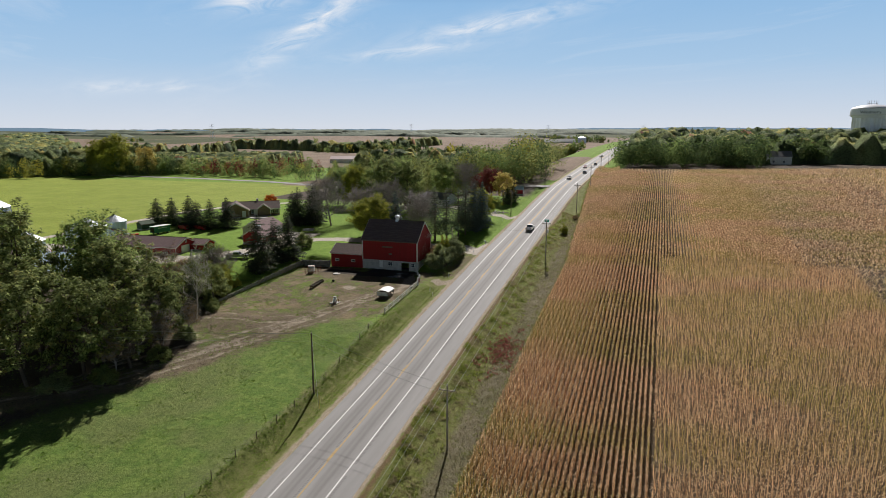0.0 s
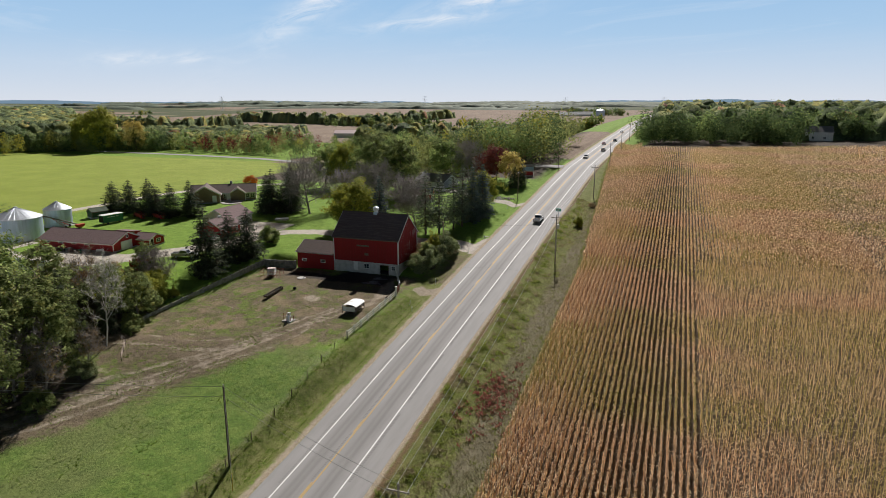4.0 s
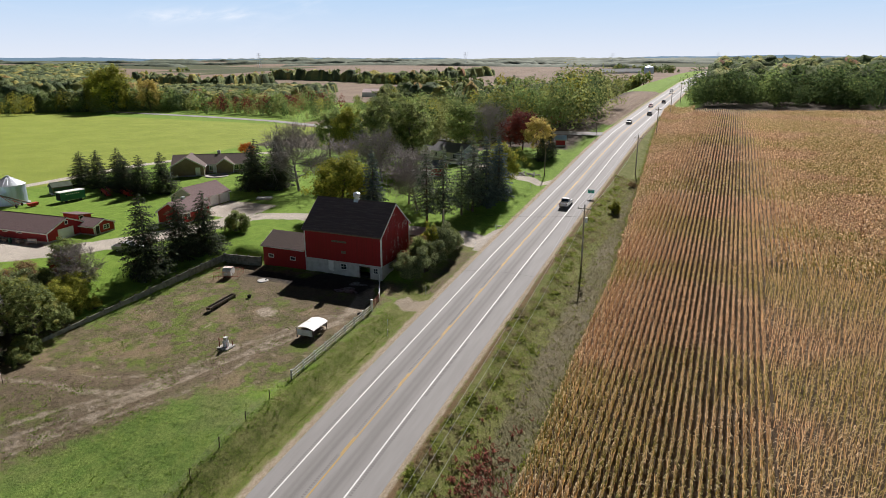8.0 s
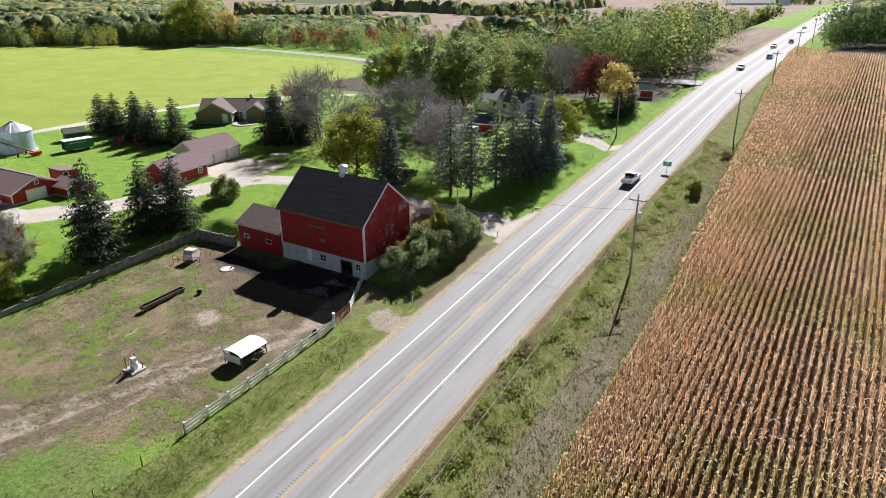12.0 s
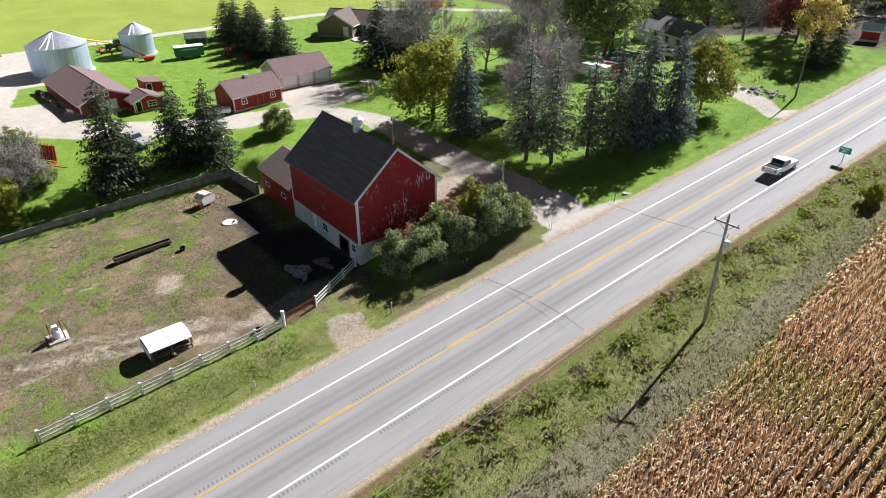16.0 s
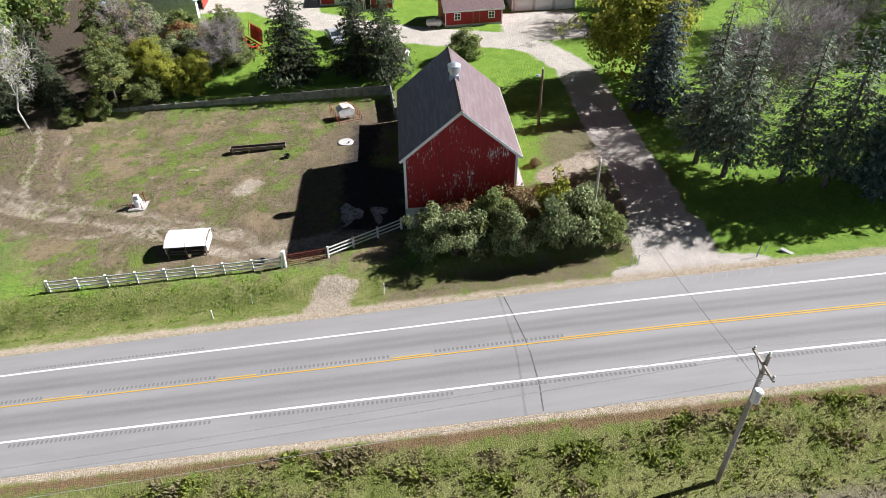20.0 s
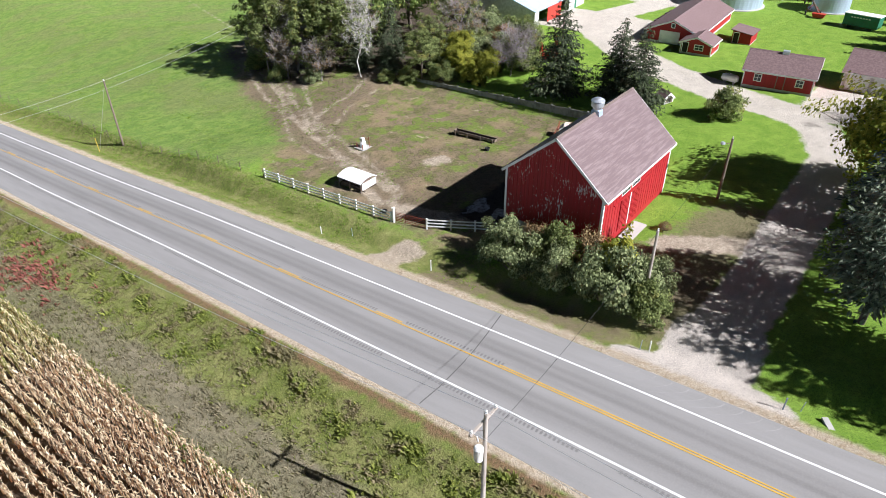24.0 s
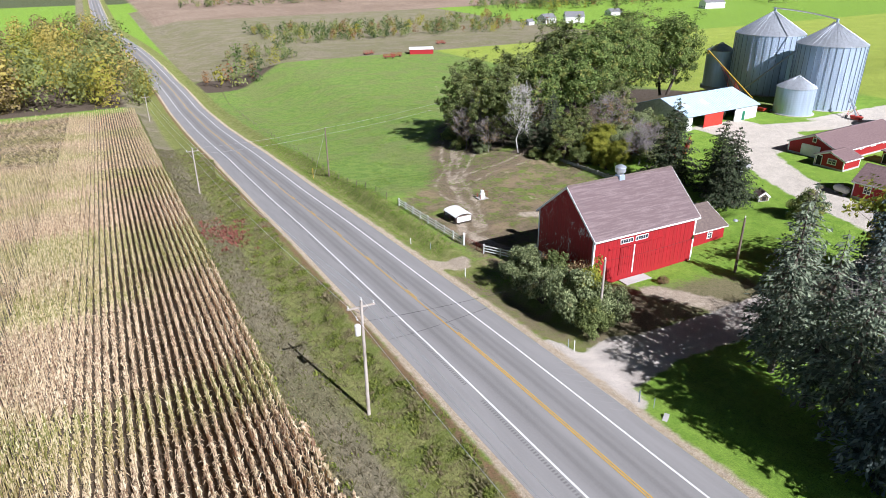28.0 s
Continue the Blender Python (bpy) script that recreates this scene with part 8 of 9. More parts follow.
# ---- farm machines and clutter ----
def cultivator():
    ob = root("cultivator", -106.5, 133.4, "folded red field cultivator on the grass", "farm machine", turn=35)
    for s in (-1, 1):
        part("main_beam", box(B(), -2.6, 2.6, s * 0.7 - 0.08, s * 0.7 + 0.08, 0.7, 0.9), RED_IRON, ob)
        part("wing_frame", box(B(), -2.0, 2.0, s * 1.2 - 0.06, s * 1.2 + 0.06, 0.9, 3.0, pose(0, 0, 0, -s * 8, 0, 0)), RUST, ob)
        for i in range(7):
            x = -2.4 + 0.8 * i
            part("shank", tube(B(), (x, s * 0.7, 0.75), (x - 0.3, s * 0.7, 0.05), 0.035, n=5), STEEL, ob)
            part("wing_bar", tube(B(), (x * 0.8, s * 1.0, 0.9), (x * 0.8, s * 1.35, 3.3), 0.05, n=5), RED_IRON, ob)
        for x in (-1.2, 1.2):
            part("wheel", tube(B(), (x, s * 0.3, 0.35), (x, s * 0.55, 0.35), 0.35, n=12), BLACK, ob)
    for x in (-2.5, -0.8, 0.8, 2.5):
        part("cross_beam", box(B(), x - 0.07, x + 0.07, -0.7, 0.7, 0.72, 0.88), RED_IRON, ob)
    part("drawbar", box(B(), 2.6, 5.0, -0.07, 0.07, 0.5, 0.62), RED_IRON, ob)


cultivator()


def green_trailer():
    ob = root("box_trailer", -154.6, 172.0, "green box trailer with a white roof", "trailer", turn=80)
    part("box", box(B(), -3.0, 3.0, -1.2, 1.2, 0.5, 2.5), GREEN_PAINT, ob)
    part("roof", box(B(), -3.1, 3.1, -1.3, 1.3, 2.5, 2.62), WHITE, ob)
    part("dark_opening_panel", box(B(), -3.03, -3.0, -0.95, 0.95, 0.7, 2.3), DARK, ob)
    for i in range(7):
        part("lettering_bar", box(B(), -1.8 + 0.5 * i, -1.5 + 0.5 * i, -1.215, -1.2, 1.9, 2.1), WHITE_OLD, ob)
    for s in (-1, 1):
        for x in (-1.8, 1.8):
            part("wheel", tube(B(), (x, s * 0.9, 0.32), (x, s * 1.15, 0.32), 0.34, n=12), BLACK, ob)
    sh = root("green_shed", -165.5, 177.5, "weathered dark green shed under the spruces", "shed", turn=70)
    gable_house(sh, 4.6, 3.2, 2.0, 2.9, worn("dark_green_boards", (0.05, 0.1, 0.06), (0.04, 0.07, 0.05), 2, 0.8), worn("moss_roof", (0.1, 0.13, 0.09), (0.07, 0.09, 0.06), 1, 0.9), WOOD_OLD, 0.2, 0.2)


green_trailer()


def combine_header(x, y, turn):
    ob = root("harvest_header", x, y, "red grain header parked on the grass", "farm machine", turn=turn)
    part("pan", prism(B(), [(-0.7, 0.25), (0.5, 0.3), (0.55, 1.2), (0.3, 1.3), (0.2, 0.5), (-0.7, 0.4)], "x", -3.2, 3.2), RED_IRON, ob)
    part("auger", tube(B(), (-3.1, -0.1, 0.7), (3.1, -0.1, 0.7), 0.22, n=10), STEEL, ob)
    part("reel_shaft", tube(B(), (-3.1, -0.7, 1.15), (3.1, -0.7, 1.15), 0.07, n=6), RED_IRON, ob)
    for k in range(5):
        a = 2 * math.pi * k / 5
        part("reel_bat", tube(B(), (-3.1, -0.7 + 0.5 * math.cos(a), 1.15 + 0.5 * math.sin(a)), (3.1, -0.7 + 0.5 * math.cos(a), 1.15 + 0.5 * math.sin(a)), 0.04, n=4), RED_IRON, ob)
    for s in (-1, 1):
        part("wheel", tube(B(), (s * 2.4, 0.6, 0.3), (s * 2.4, 0.8, 0.3), 0.3, n=10), BLACK, ob)
    part("drawbar", tube(B(), (3.2, 0.3, 0.4), (6.0, 0.3, 0.35), 0.07, n=6), RED_IRON, ob)


combine_header(-152.5, 180.4, 150)
combine_header(-147.0, 181.8, 155)


def auger(x, y, z0, top, label, mat):
    """A transport auger on a two-wheeled frame, its tube rising to a far end."""
    ob = root("grain_auger", x, y, label, "grain auger", z=z0)
    d = Vector(top) - Vector((x, y, z0))
    part("tube", tube(B(), (0, 0, 0.7), d, 0.17, n=12), mat, ob)
    part("hopper", prism(B(), [(-0.9, 0.2), (0.9, 0.2), (1.2, 0.9), (-1.2, 0.9)], "x", -0.6, 0.6), RED_IRON, ob)
    m = d * 0.45
    for s in (-1, 1):
        q = Vector((-d.y, d.x, 0)).normalized() * 1.4 * s
        part("strut", tube(B(), m, (m.x * 0.75 + q.x, m.y * 0.75 + q.y, 0.4), 0.05, n=6), RED_IRON, ob)
        part("strut", tube(B(), d * 0.75, (m.x * 0.75 + q.x, m.y * 0.75 + q.y, 0.4), 0.04, n=6), RED_IRON, ob)
        part("wheel", tube(B(), (m.x * 0.75 + q.x, m.y * 0.75 + q.y - 0.1, 0.38), (m.x * 0.75 + q.x, m.y * 0.75 + q.y + 0.1, 0.38), 0.38, n=12), BLACK, ob)
    part("spout", tube(B(), d, d + Vector((0.1, 0.1, -0.9)), 0.16, 0.2, 10), mat, ob)


auger(-147.6, 118.0, 1.7, (-158.5, 90.5, 11.5), "yellow grain auger with red base beside the small bin", YELLOW_IRON)
auger(-174.0, 163.4, 1.7, (-159.4, 147.6, 8.9), "yellow grain auger with red frame reaching over a bin", YELLOW_IRON)
auger(-157.5, 164.0, 1.7, (-165.3, 159.3, 5.2), "short steel grain auger leaning at the small bin", STEEL)
auger(-158.0, 134.0, 1.7, (-161.6, 129.6, 5.2), "pale steel auger rising from the foot of the tall bin", GALV_ROOF)
for (x, y), top in (((-168.5, 100.8), 20.0), ((-165.3, 120.0), 18.8)):
    ob = root("roof_catwalk", x, y, "steel fill spout and walkway on a bin roof", "walkway", z=1.7 + top)
    part("spout", tube(B(), (0, 0, 0.1), (0, 0, 0.8), 0.3, n=10), GALV, ob)
    part("handrail", tube(B(), (-0.6, -0.6, 0.7), (0.6, -0.6, 0.7), 0.03, n=5), STEEL, ob)
wire((-168.5, 100.8, 22.3), (-165.3, 120.0, 21.2), -0.3, "steel conveyor between the bin roofs", 0.16)
wire((-157.0, 104.0, 3.0), (-165.0, 119.6, 20.6), 0.0, "inclined steel conveyor against the tall bins", 0.2)


def lying_tank(x, y, turn, r, l, label):
    ob = root("tank", x, y, label, "tank", turn=turn)
    bm = B()
    lathe(bm, [(0, -l), (r * 0.7, -l + 0.1), (r, -l + 0.4), (r, l - 0.4), (r * 0.7, l - 0.1), (0, l)], 16)
    bmesh.ops.transform(bm, matrix=pose(0, 0, r + 0.3, 0, 90, 0), verts=bm.verts)
    part("shell", bm, WHITE, ob, smooth=True)
    for s in (-1, 1):
        part("saddle", box(B(), s * l * 0.55 - 0.1, s * l * 0.55 + 0.1, -r * 0.7, r * 0.7, -0.2, 0.55), CONCRETE, ob)
    part("valve_dome", lathe(B(), [(0.16, 2 * r + 0.25), (0.16, 2 * r + 0.42), (0.0, 2 * r + 0.46)], 10), WHITE_OLD, ob)


lying_tank(-110.9, 162.2, 84, 0.55, 1.3, "white propane tank beside the red outbuilding")
lying_tank(-137.5, 120.2, 60, 0.6, 1.5, "white fuel tank in front of the pole shed")
lying_tank(-135.8, 117.4, 60, 0.5, 1.1, "small white fuel tank beside the pole shed")


def round_bale(x, y, turn, pale):
    ob = root("hay_bale", x, y, "round hay bale on the farmyard edge" if not pale else "round hay bale wrapped in pale film", "hay bale", turn=turn, group="round bales")
    bm = B()
    lathe(bm, [(0, -0.75), (0.72, -0.73), (0.78, -0.6), (0.78, 0.6), (0.72, 0.73), (0, 0.75)], 18)
    bmesh.ops.transform(bm, matrix=pose(0, 0, 0.78, 0, 90, 0), verts=bm.verts)
    part("roll", bm, WHITE_OLD if pale else STRAW, ob)


for i, (x, y) in enumerate(((-182, 131.2), (-182.2, 133.2), (-182.4, 135.2), (-186.5, 131.6), (-186.8, 133.6), (-187.4, 135.8))):
    round_bale(x, y, 85, i in (3, 4))
ob = root("bale_wagon", -180.6, 134.6, "low dark steel bale wagon", "wagon", turn=88)
part("frame", box(B(), -4.5, 4.5, -0.9, 0.9, 0.5, 0.65), STEEL, ob)
for s in (-1, 1):
    for x in (-3, 3):
        part("wheel", tube(B(), (x, s * 0.8, 0.35), (x, s * 1.0, 0.35), 0.35, n=12), BLACK, ob)
dh = root("dog_house", -100.3, 156.6, "small brown kennel with white front", "kennel", turn=60)
gable_house(dh, 1.9, 1.5, 0.9, 1.5, WOOD_OLD, SHINGLE_BROWN, WHITE, 0.15, 0.15, 0.1)
part("dark_doorway_panel", box(B(), 0.955, 0.975, -0.28, 0.28, 0.1, 0.75), DARK, dh)
bench = root("yard_cart", -126.6, 141.6, "white garden bench beside the machine shed", "bench", turn=20)
part("seat", box(B(), -0.9, 0.9, -0.3, 0.3, 0.4, 0.48), WHITE, bench)
part("backrest", box(B(), -0.9, 0.9, 0.26, 0.34, 0.48, 1.0), WHITE, bench)
for x in (-0.8, 0.8):
    for y in (-0.24, 0.24):
        part("leg", box(B(), x - 0.05, x + 0.05, y - 0.05, y + 0.05, -0.05, 0.4), WHITE, bench)
boat = root("stacked_panels", -110.5, 191.0, "pale stacked panels on the grass beside the garage", "panels", turn=10)
for i in range(4):
    part("panel", box(B(), -1.8, 1.8, -1.1 + 0.1 * i, 1.0 + 0.05 * i, 0.12 * i, 0.12 * i + 0.09, pose(0, 0, 0, 0, 0, 6 * i)), WHITE_OLD, boat)
step = root("door_step", -64.6, 168.1, "concrete ramp slab before the barn doors", "step", z=gz(-64.6, 168.2))
part("slab", box(B(), -1.9, 1.9, -0.7, 0.7, -0.6, 0.12), CONCRETE, step)
heap_rng = random.Random(12)
for i in range(38):
    x, y, s = -56.2 + heap_rng.gauss(0, 1.9), 233.4 + heap_rng.gauss(0, 1.0), heap_rng.uniform(0.3, 0.95)
    st = root("field_stone", x, y, "grey stone in a rubble heap beside the drive", "stone", turn=heap_rng.uniform(0, 360), group="stone heap")
    bm = B()
    bmesh.ops.create_icosphere(bm, subdivisions=1, radius=0.55 * s)
    for v in bm.verts:
        v.co *= 1 + 0.18 * math.sin(7 * v.co.x + 5 * v.co.y + 3 * v.co.z)
        v.co.z = v.co.z * 0.6 + 0.2
    part("stone", bm, STONE, st)


# ---- water tower ----
def water_tower():
    ob = root("water_tower", 188.6, 728.0, "white water tower with a fluted column and lettered tank", "water tower", z=14.0)
    R, r = 17.6, 15.2
    n = 96
    bm = B()
    prof = []
    for z in (-1, 30):
        ring = [bm.verts.new(((r + 0.35 * math.cos(24 * 2 * math.pi * i / n)) * math.cos(2 * math.pi * i / n), (r + 0.35 * math.cos(24 * 2 * math.pi * i / n)) * math.sin(2 * math.pi * i / n), z)) for i in range(n)]
        prof.append(ring)
    for i in range(n):
        j = (i + 1) % n
        bm.faces.new((prof[0][i], prof[0][j], prof[1][j], prof[1][i]))
    part("column", bm, TOWER_WHITE, ob)
    part("tank", lathe(B(), [(r, 29.8), (R - 0.6, 31.4), (R, 32.4), (R, 38.0), (R - 0.8, 39.2), (9, 41.8), (0, 42.6)], 64), TOWER_WHITE, ob, smooth=True)
    part("band", lathe(B(), [(R + 0.15, 32.2), (R + 0.3, 32.5), (R + 0.15, 32.8)], 64), WHITE_OLD, ob)
    for i in range(6):
        a = 1.05 * i
        part("antenna", tube(B(), (4 * math.cos(a), 4 * math.sin(a), 42.0), (4.2 * math.cos(a), 4.2 * math.sin(a), 46.0), 0.12, n=5), STEEL, ob)
    part("railing", tube(B(), (-4.2, 0, 43.4), (4.2, 0, 43.4), 0.1, n=5), STEEL, ob)
    # the town's name round the tank, one letter after another
    word = "Woodbury"
    a0 = math.atan2(-728.0, -188.6) - 0.02
    for i, ch in enumerate(word):
        cu = bpy.data.curves.new("letter", "FONT")
        cu.body, cu.size, cu.extrude, cu.align_x = ch, 3.8, 0.05, "CENTER"
        me_ob = bpy.data.objects.new("letter", cu)
        dg = bpy.context.evaluated_depsgraph_get()
        scene.collection.objects.link(me_ob)
        dg.update()
        me = bpy.data.meshes.new_from_object(me_ob.evaluated_get(dg))
        scene.collection.objects.unlink(me_ob)
        bpy.data.objects.remove(me_ob)
        me.materials.clear()
        me.materials.append(LETTER)
        ob2 = new("letter", me)
        ob2.parent = ob
        a = a0 + (i - 3.5) * 2.05 / R
        ob2.matrix_basis = Matrix.Translation((math.cos(a) * (R + 0.12), math.sin(a) * (R + 0.12), 33.9)) @ pose(0, 0, 0, 90, 0, math.degrees(a) + 90)


LETTER = worn("dark_blue_lettering", (0.02, 0.03, 0.06), (0.03, 0.04, 0.08), 1, 0.5)
water_tower()


def pylon(x, y, h):
    ob = root("pylon", x, y, "steel lattice pylon on the horizon", "pylon", group="pylons")
    for sx in (-1, 1):
        for sy in (-1, 1):
            part("leg", tube(B(), (sx * 4, sy * 4, -1), (sx * 0.8, sy * 0.8, h), 0.2, 0.12, 4), GALV_ROOF, ob)
    for k in range(6):
        z = h * (k + 0.5) / 6
        w = 4 - 3.2 * z / h
        part("brace", tube(B(), (-w, -w, z - 2), (w, w, z + 2), 0.09, n=4), GALV_ROOF, ob)
        part("brace", tube(B(), (w, -w, z - 2), (-w, w, z + 2), 0.09, n=4), GALV_ROOF, ob)
    for z in (0.72, 0.84, 0.96):
        part("arm", tube(B(), (-8, 0, h * z), (8, 0, h * z), 0.15, n=4), GALV_ROOF, ob)


for x, y, h in ((-760, 1980, 40), (-350, 2150, 38), (-60, 2400, 38), (-1150, 1500, 38)):
    pylon(x, y, h)


# ---- weeds and tufts ----
def tufts(name, seed, n, spot, h, mat, label, blades=5, wide=0.05):
    """Grass and weed tufts: a few leaning blades each, set by spot(rng, n) -> x, y, size."""
    rng = np.random.RandomState(seed)
    x, y, s = spot(rng, n)
    z = ground_z(x, y)
    k = len(x)
    V = []
    for _ in range(blades):
        az = rng.uniform(0, 6.28, k)
        lean = rng.uniform(0.4, 1.3, k) * h * s
        hh = h * s * rng.uniform(0.6, 1.1, k)
        w = wide * s * rng.uniform(0.7, 1.4, k)
        ox, oy = rng.normal(0, 0.12, k) * s, rng.normal(0, 0.12, k) * s
        c, t = np.cos(az), np.sin(az)
        p0 = np.stack([x + ox - t * w, y + oy + c * w, z - 0.03], 1)
        p1 = np.stack([x + ox + t * w, y + oy - c * w, z - 0.03], 1)
        p2 = np.stack([x + ox + c * lean * 0.5 + t * w, y + oy + t * lean * 0.5 - c * w, z + hh * 0.75], 1)
        p3 = np.stack([x + ox + c * lean - t * w * 0.3, y + oy + t * lean + c * w * 0.3, z + hh], 1)
        V.append(np.stack([p0, p1, p2, p3], 1).reshape(-1, 3))
    V = np.concatenate(V)
    return tagged(mesh_np(name, V, np.arange(len(V)).reshape(-1, 4), mat), label, "grass", kind="stuff")


def ditch_east(rng, n):
    y = rng.uniform(20, 240, n)
    u = 9 + (rng.rand(n) ** 0.6) * (10.3 - 9 * sm(180, 300, y))
    return road_x(y) + u, y, rng.uniform(0.5, 1.3, n) * (0.55 + 0.6 * sm(8, 15, u))


def ditch_green(rng, n):
    y = rng.uniform(30, 240, n)
    u = 8.3 + np.abs(rng.normal(0, 2.6, n)) + 0.8 * np.sin(y * 0.2)
    clump = 0.5 + 0.5 * np.sin(y * 0.83 + 1.7 * np.sin(u * 0.9)) * np.sin(y * 0.31 + u * 1.3)
    return road_x(y) + u, y, rng.uniform(0.5, 1.2, n) * (0.55 + 1.3 * clump ** 2)


def bank_west(rng, n):
    y = rng.uniform(30, 160, n)
    u = -rng.uniform(7.8, 12.4, n)
    keep = ~((y > 145) & (y < 153))
    return (road_x(y) + u)[keep], y[keep], rng.uniform(0.4, 1.0, n)[keep]


def yard_spots(rng, n):
    x, y = rng.uniform(-91, -54.5, n), rng.uniform(100, 148, n)
    keep = np.sin(x * 0.55 + 1.3 * np.sin(y * 0.31)) * np.sin(y * 0.43 + x * 0.12) > 0.15
    return x[keep], y[keep], rng.uniform(0.4, 1.0, n)[keep]


def pasture_spots(rng, n):
    x, y = rng.uniform(-110, -53, n), rng.uniform(-20, 112, n)
    keep = np.sin(x * 0.4 + np.sin(y * 0.21)) * np.sin(y * 0.33) > 0.0
    return x[keep], y[keep], rng.uniform(0.35, 0.9, n)[keep]


def sumac_spot(rng, n):
    return rng.normal(-26.3, 1.9, n), rng.normal(115, 4.6, n), rng.uniform(0.7, 1.4, n)


def fence_line(rng, n):
    y = rng.uniform(60, 146, n)
    x = np.interp(y, [60, 89, 100, 123, 146], [-53.5, -52.2, -52.6, -53.6, -54.2]) + rng.normal(0, 0.5, n)
    return x, y, rng.uniform(0.5, 1.2, n)


def corn_foot(rng, n):
    y = rng.uniform(-60, 360, n)
    return -np.interp(y, [172, 180, 238, 298, 374], [21.8, 22.7, 26.3, 29.9, 34.2]) + rng.normal(0, 0.35, n), y, rng.uniform(0.6, 1.3, n)


tufts("weeds", 61, 13000, ditch_east, 0.24, L_DRY, "tall dry weeds in the ditch beside the corn", 3, 0.028)
tufts("weeds", 62, 11000, ditch_green, 0.2, L_WEED, "green weeds along the road ditch", 6, 0.042)
tufts("grass_tufts", 63, 7000, bank_west, 0.13, L_GRASS, "rough green grass on the road bank", 4, 0.04)
tufts("grass_tufts", 64, 9000, yard_spots, 0.06, L_GRASS, "patchy grass in the barnyard", 4, 0.05)
tufts("grass_tufts", 65, 14000, pasture_spots, 0.12, L_GRASS, "uneven pasture grass", 4, 0.07)
tufts("weeds", 66, 230, sumac_spot, 0.4, L_SUMAC, "reddish weeds in the ditch", 6, 0.05)
tufts("weeds", 67, 300, fence_line, 0.16, L_GRASS, "weeds along the old fence line", 5, 0.05)
tufts("weeds", 68, 3500, corn_foot, 0.35, L_WEED, "pale green weeds at the foot of the corn", 5, 0.045)
plant("bush_y", -28.0, 208.9, 0.75, 0, 1.25, label="yellow-green bush in the roadside ditch")
plant("bush_b", -27.2, 232, 0.6, 0, 1.0, label="small brown bush in the roadside ditch")


# ---- roadside posts, wheel marks and yard clutter ----
MARK_PALE = worn("pale_wheel_marks", (0.32, 0.312, 0.298), (0.27, 0.262, 0.25), 1.5, 0.9)
for i in range(11):
    y_in, y_out = 174.5 + 1.25 * i, 172.0 + 1.25 * i - 0.12 * (i % 3)
    V, F = [], []
    for j in range(13):
        f = j / 12
        u = -5.7 + 2.0 * f
        y = y_in + (y_out - y_in) * f ** 1.8
        z = float(np.interp(y, FINE_Y, PROFILE_R)) + 0.02 * (6.5 - abs(u)) + 0.005
        w = 0.05 * (1 - 0.7 * f)
        V += [(road_x(y) + u, y - w, z), (road_x(y) + u, y + w, z)]
        if j:
            F.append((2 * j - 2, 2 * j, 2 * j + 1, 2 * j - 1))
    mesh_np("wheel_mark", V, F, MARK_PALE, road)
for x, y, h, mat, label in ((-49.4, 86.5, 2.3, YELLOW_IRON, "yellow plastic marker on a guy wire"), (-48.6, 139.2, 0.9, WHITE_OLD, "short white marker post beside the highway"),
                            (-49.4, 154.2, 1.3, WHITE_OLD, "thin pale marker post in the roadside grass"), (-49.2, 176.6, 1.2, WHITE_OLD, "leaning white post beside the drive"), (-48.2, 186.6, 1.1, GALV_DARK, "thin grey marker post beside the drive")):
    ob = root("marker_post", x, y, label, "post")
    part("post", tube(B(), (0, 0, -0.3), (0.06, 0.02, h), 0.06, 0.05, 8), mat, ob)
    part("cap", lathe(B(), [(0.065, h - 0.02), (0.065, h + 0.03), (0.0, h + 0.06)], 8, 0.06, 0.02), mat, ob)


def crate(x, y, turn, w, d, h, mat, label):
    """A slatted box on skids."""
    ob = root("crate", x, y, label, "crate", turn=turn, z=1.7)
    for sx in (-1, 1):
        part("skid", box(B(), sx * w * 0.35 - 0.06, sx * w * 0.35 + 0.06, -d / 2, d / 2, -0.05, 0.1), WOOD_OLD, ob)
    part("body", box(B(), -w / 2 + 0.02, w / 2 - 0.02, -d / 2 + 0.02, d / 2 - 0.02, 0.1, h), mat, ob)
    for k in range(4):
        z = 0.18 + (h - 0.3) * k / 3
        part("slat", box(B(), -w / 2, w / 2, -d / 2 - 0.02, -d / 2 + 0.018, z, z + 0.12), mat, ob)


def barrel(x, y, mat, label):
    ob = root("barrel", x, y, label, "barrel", z=1.7)
    part("drum", lathe(B(), [(0.28, -0.05), (0.29, 0.05), (0.29, 0.28), (0.31, 0.31), (0.29, 0.34), (0.29, 0.58), (0.31, 0.61), (0.29, 0.64), (0.29, 0.88), (0.26, 0.9)], 16), mat, ob)
    part("lid", lathe(B(), [(0.27, 0.87), (0.27, 0.89), (0.0, 0.89)], 16), STEEL, ob)


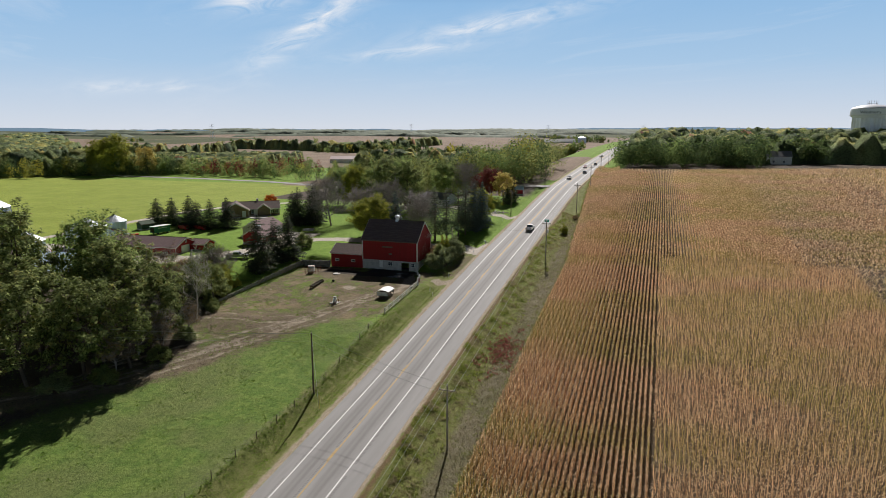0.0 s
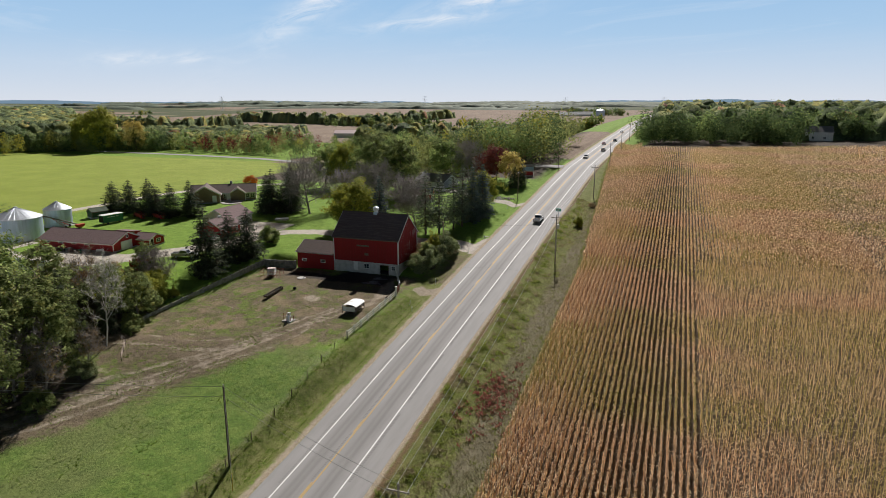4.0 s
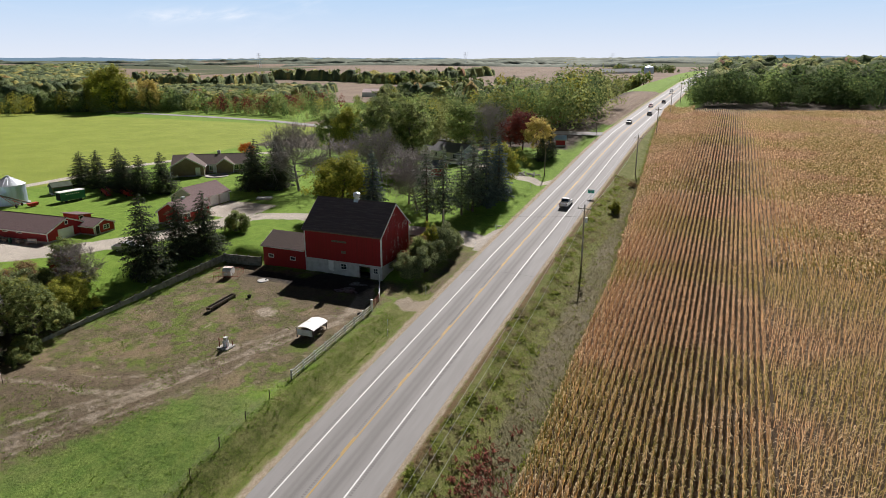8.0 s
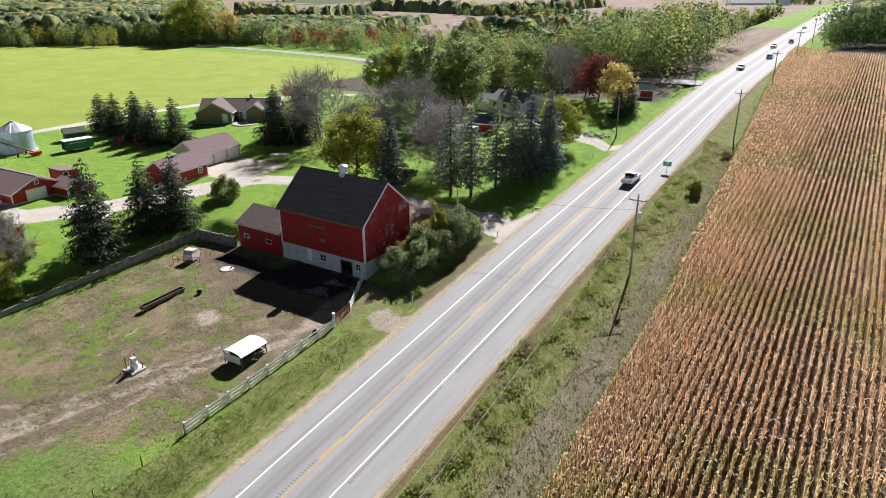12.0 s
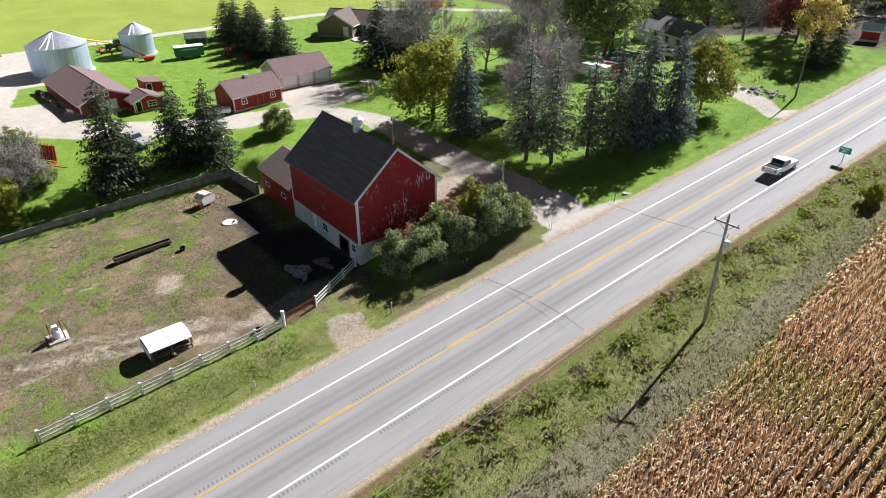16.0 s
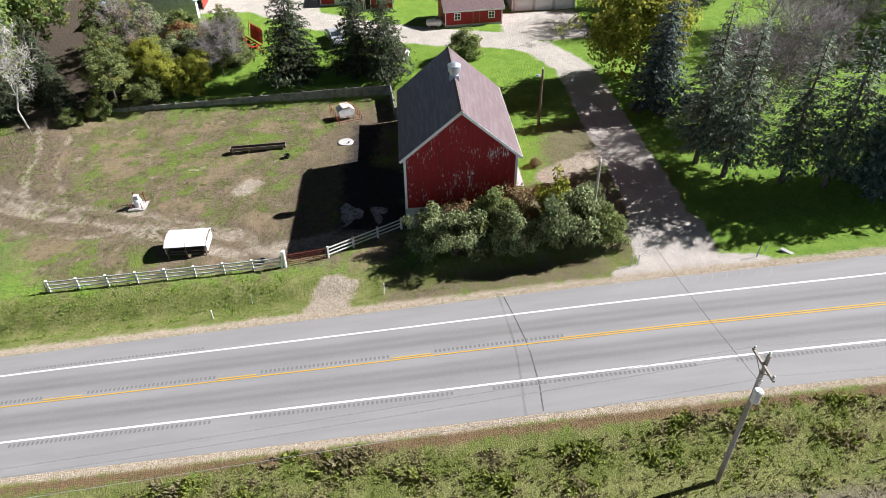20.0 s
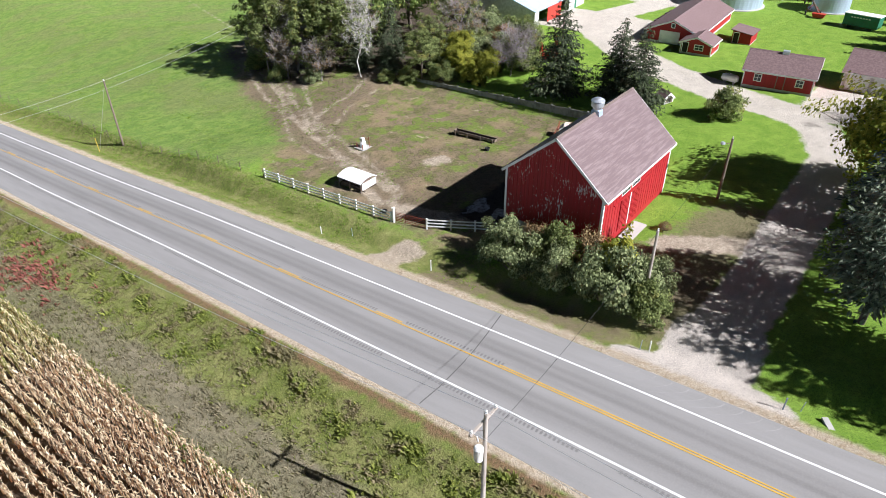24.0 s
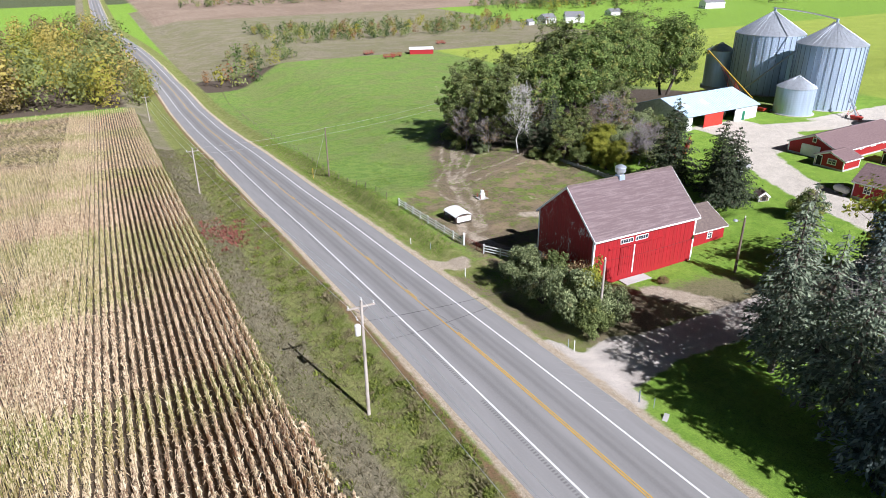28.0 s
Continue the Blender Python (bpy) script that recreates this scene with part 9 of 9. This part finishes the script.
clutter = random.Random(7)
for i in range(9):
    x = -143.5 + 1.75 * i + clutter.uniform(-0.4, 0.4)
    y = 140.9 + 0.065 * (x + 134.9) + clutter.uniform(-0.5, 0.4)
    if i % 3 == 1:
        barrel(x, y, (GALV_DARK, BLACK, GREEN_PAINT)[i // 3 % 3], "old steel barrel beside the machine shed")
    else:
        crate(x, y, clutter.uniform(-20, 20), clutter.uniform(0.9, 1.5), clutter.uniform(0.7, 1.1), clutter.uniform(0.6, 1.1), (WOOD_OLD, GALV_DARK, STEEL)[i % 3], "weathered crate of scrap beside the machine shed")


def tractor(x, y, turn):
    ob = root("tractor", x, y, "green tractor with a red attachment beside the small bin", "tractor", turn=turn, z=1.7)
    part("bonnet", prism(B(), [(-0.38, 0.9), (0.38, 0.9), (0.38, 1.45), (0.3, 1.58), (-0.3, 1.58), (-0.38, 1.45)], "x", 0.3, 2.3), GREEN_PAINT, ob)
    part("chassis", box(B(), -1.3, 2.2, -0.25, 0.25, 0.6, 0.9), STEEL, ob)
    cab = part("cab", prism(B(), [(-1.2, 1.0), (0.3, 1.0), (0.15, 2.45), (-1.05, 2.45)], "y", -0.65, 0.65), GLASS, ob, "dark glass cab")
    part("cab_roof", box(B(), -1.25, 0.35, -0.75, 0.75, 2.45, 2.6), GREEN_PAINT, cab)
    for s_ in (-1, 1):
        for wx, r, wd in ((-0.85, 0.85, 0.42), (1.75, 0.55, 0.3)):
            tyre = part("wheel", tube(B(), (wx, s_ * 0.75, r - 0.05), (wx, s_ * (0.75 + wd), r - 0.05), r, n=18), BLACK, ob)
            part("rim", tube(B(), (wx, s_ * (0.74 + wd), r - 0.05), (wx, s_ * (0.77 + wd), r - 0.05), r * 0.55, n=14), YELLOW_IRON, tyre)
    part("exhaust", tube(B(), (1.3, 0.2, 1.5), (1.3, 0.2, 2.5), 0.05, n=8), STEEL, ob)
    part("loader_arm", box(B(), 1.5, 3.6, -0.75, -0.62, 0.7, 0.85), RED_IRON, ob)
    part("loader_arm", box(B(), 1.5, 3.6, 0.62, 0.75, 0.7, 0.85), RED_IRON, ob)
    part("bucket", prism(B(), [(3.5, 0.15), (4.3, 0.1), (4.3, 0.18), (3.65, 0.28), (3.6, 0.8), (3.5, 0.8)], "y", -0.95, 0.95), RED_IRON, ob)


tractor(-172.2, 161.2, 250)
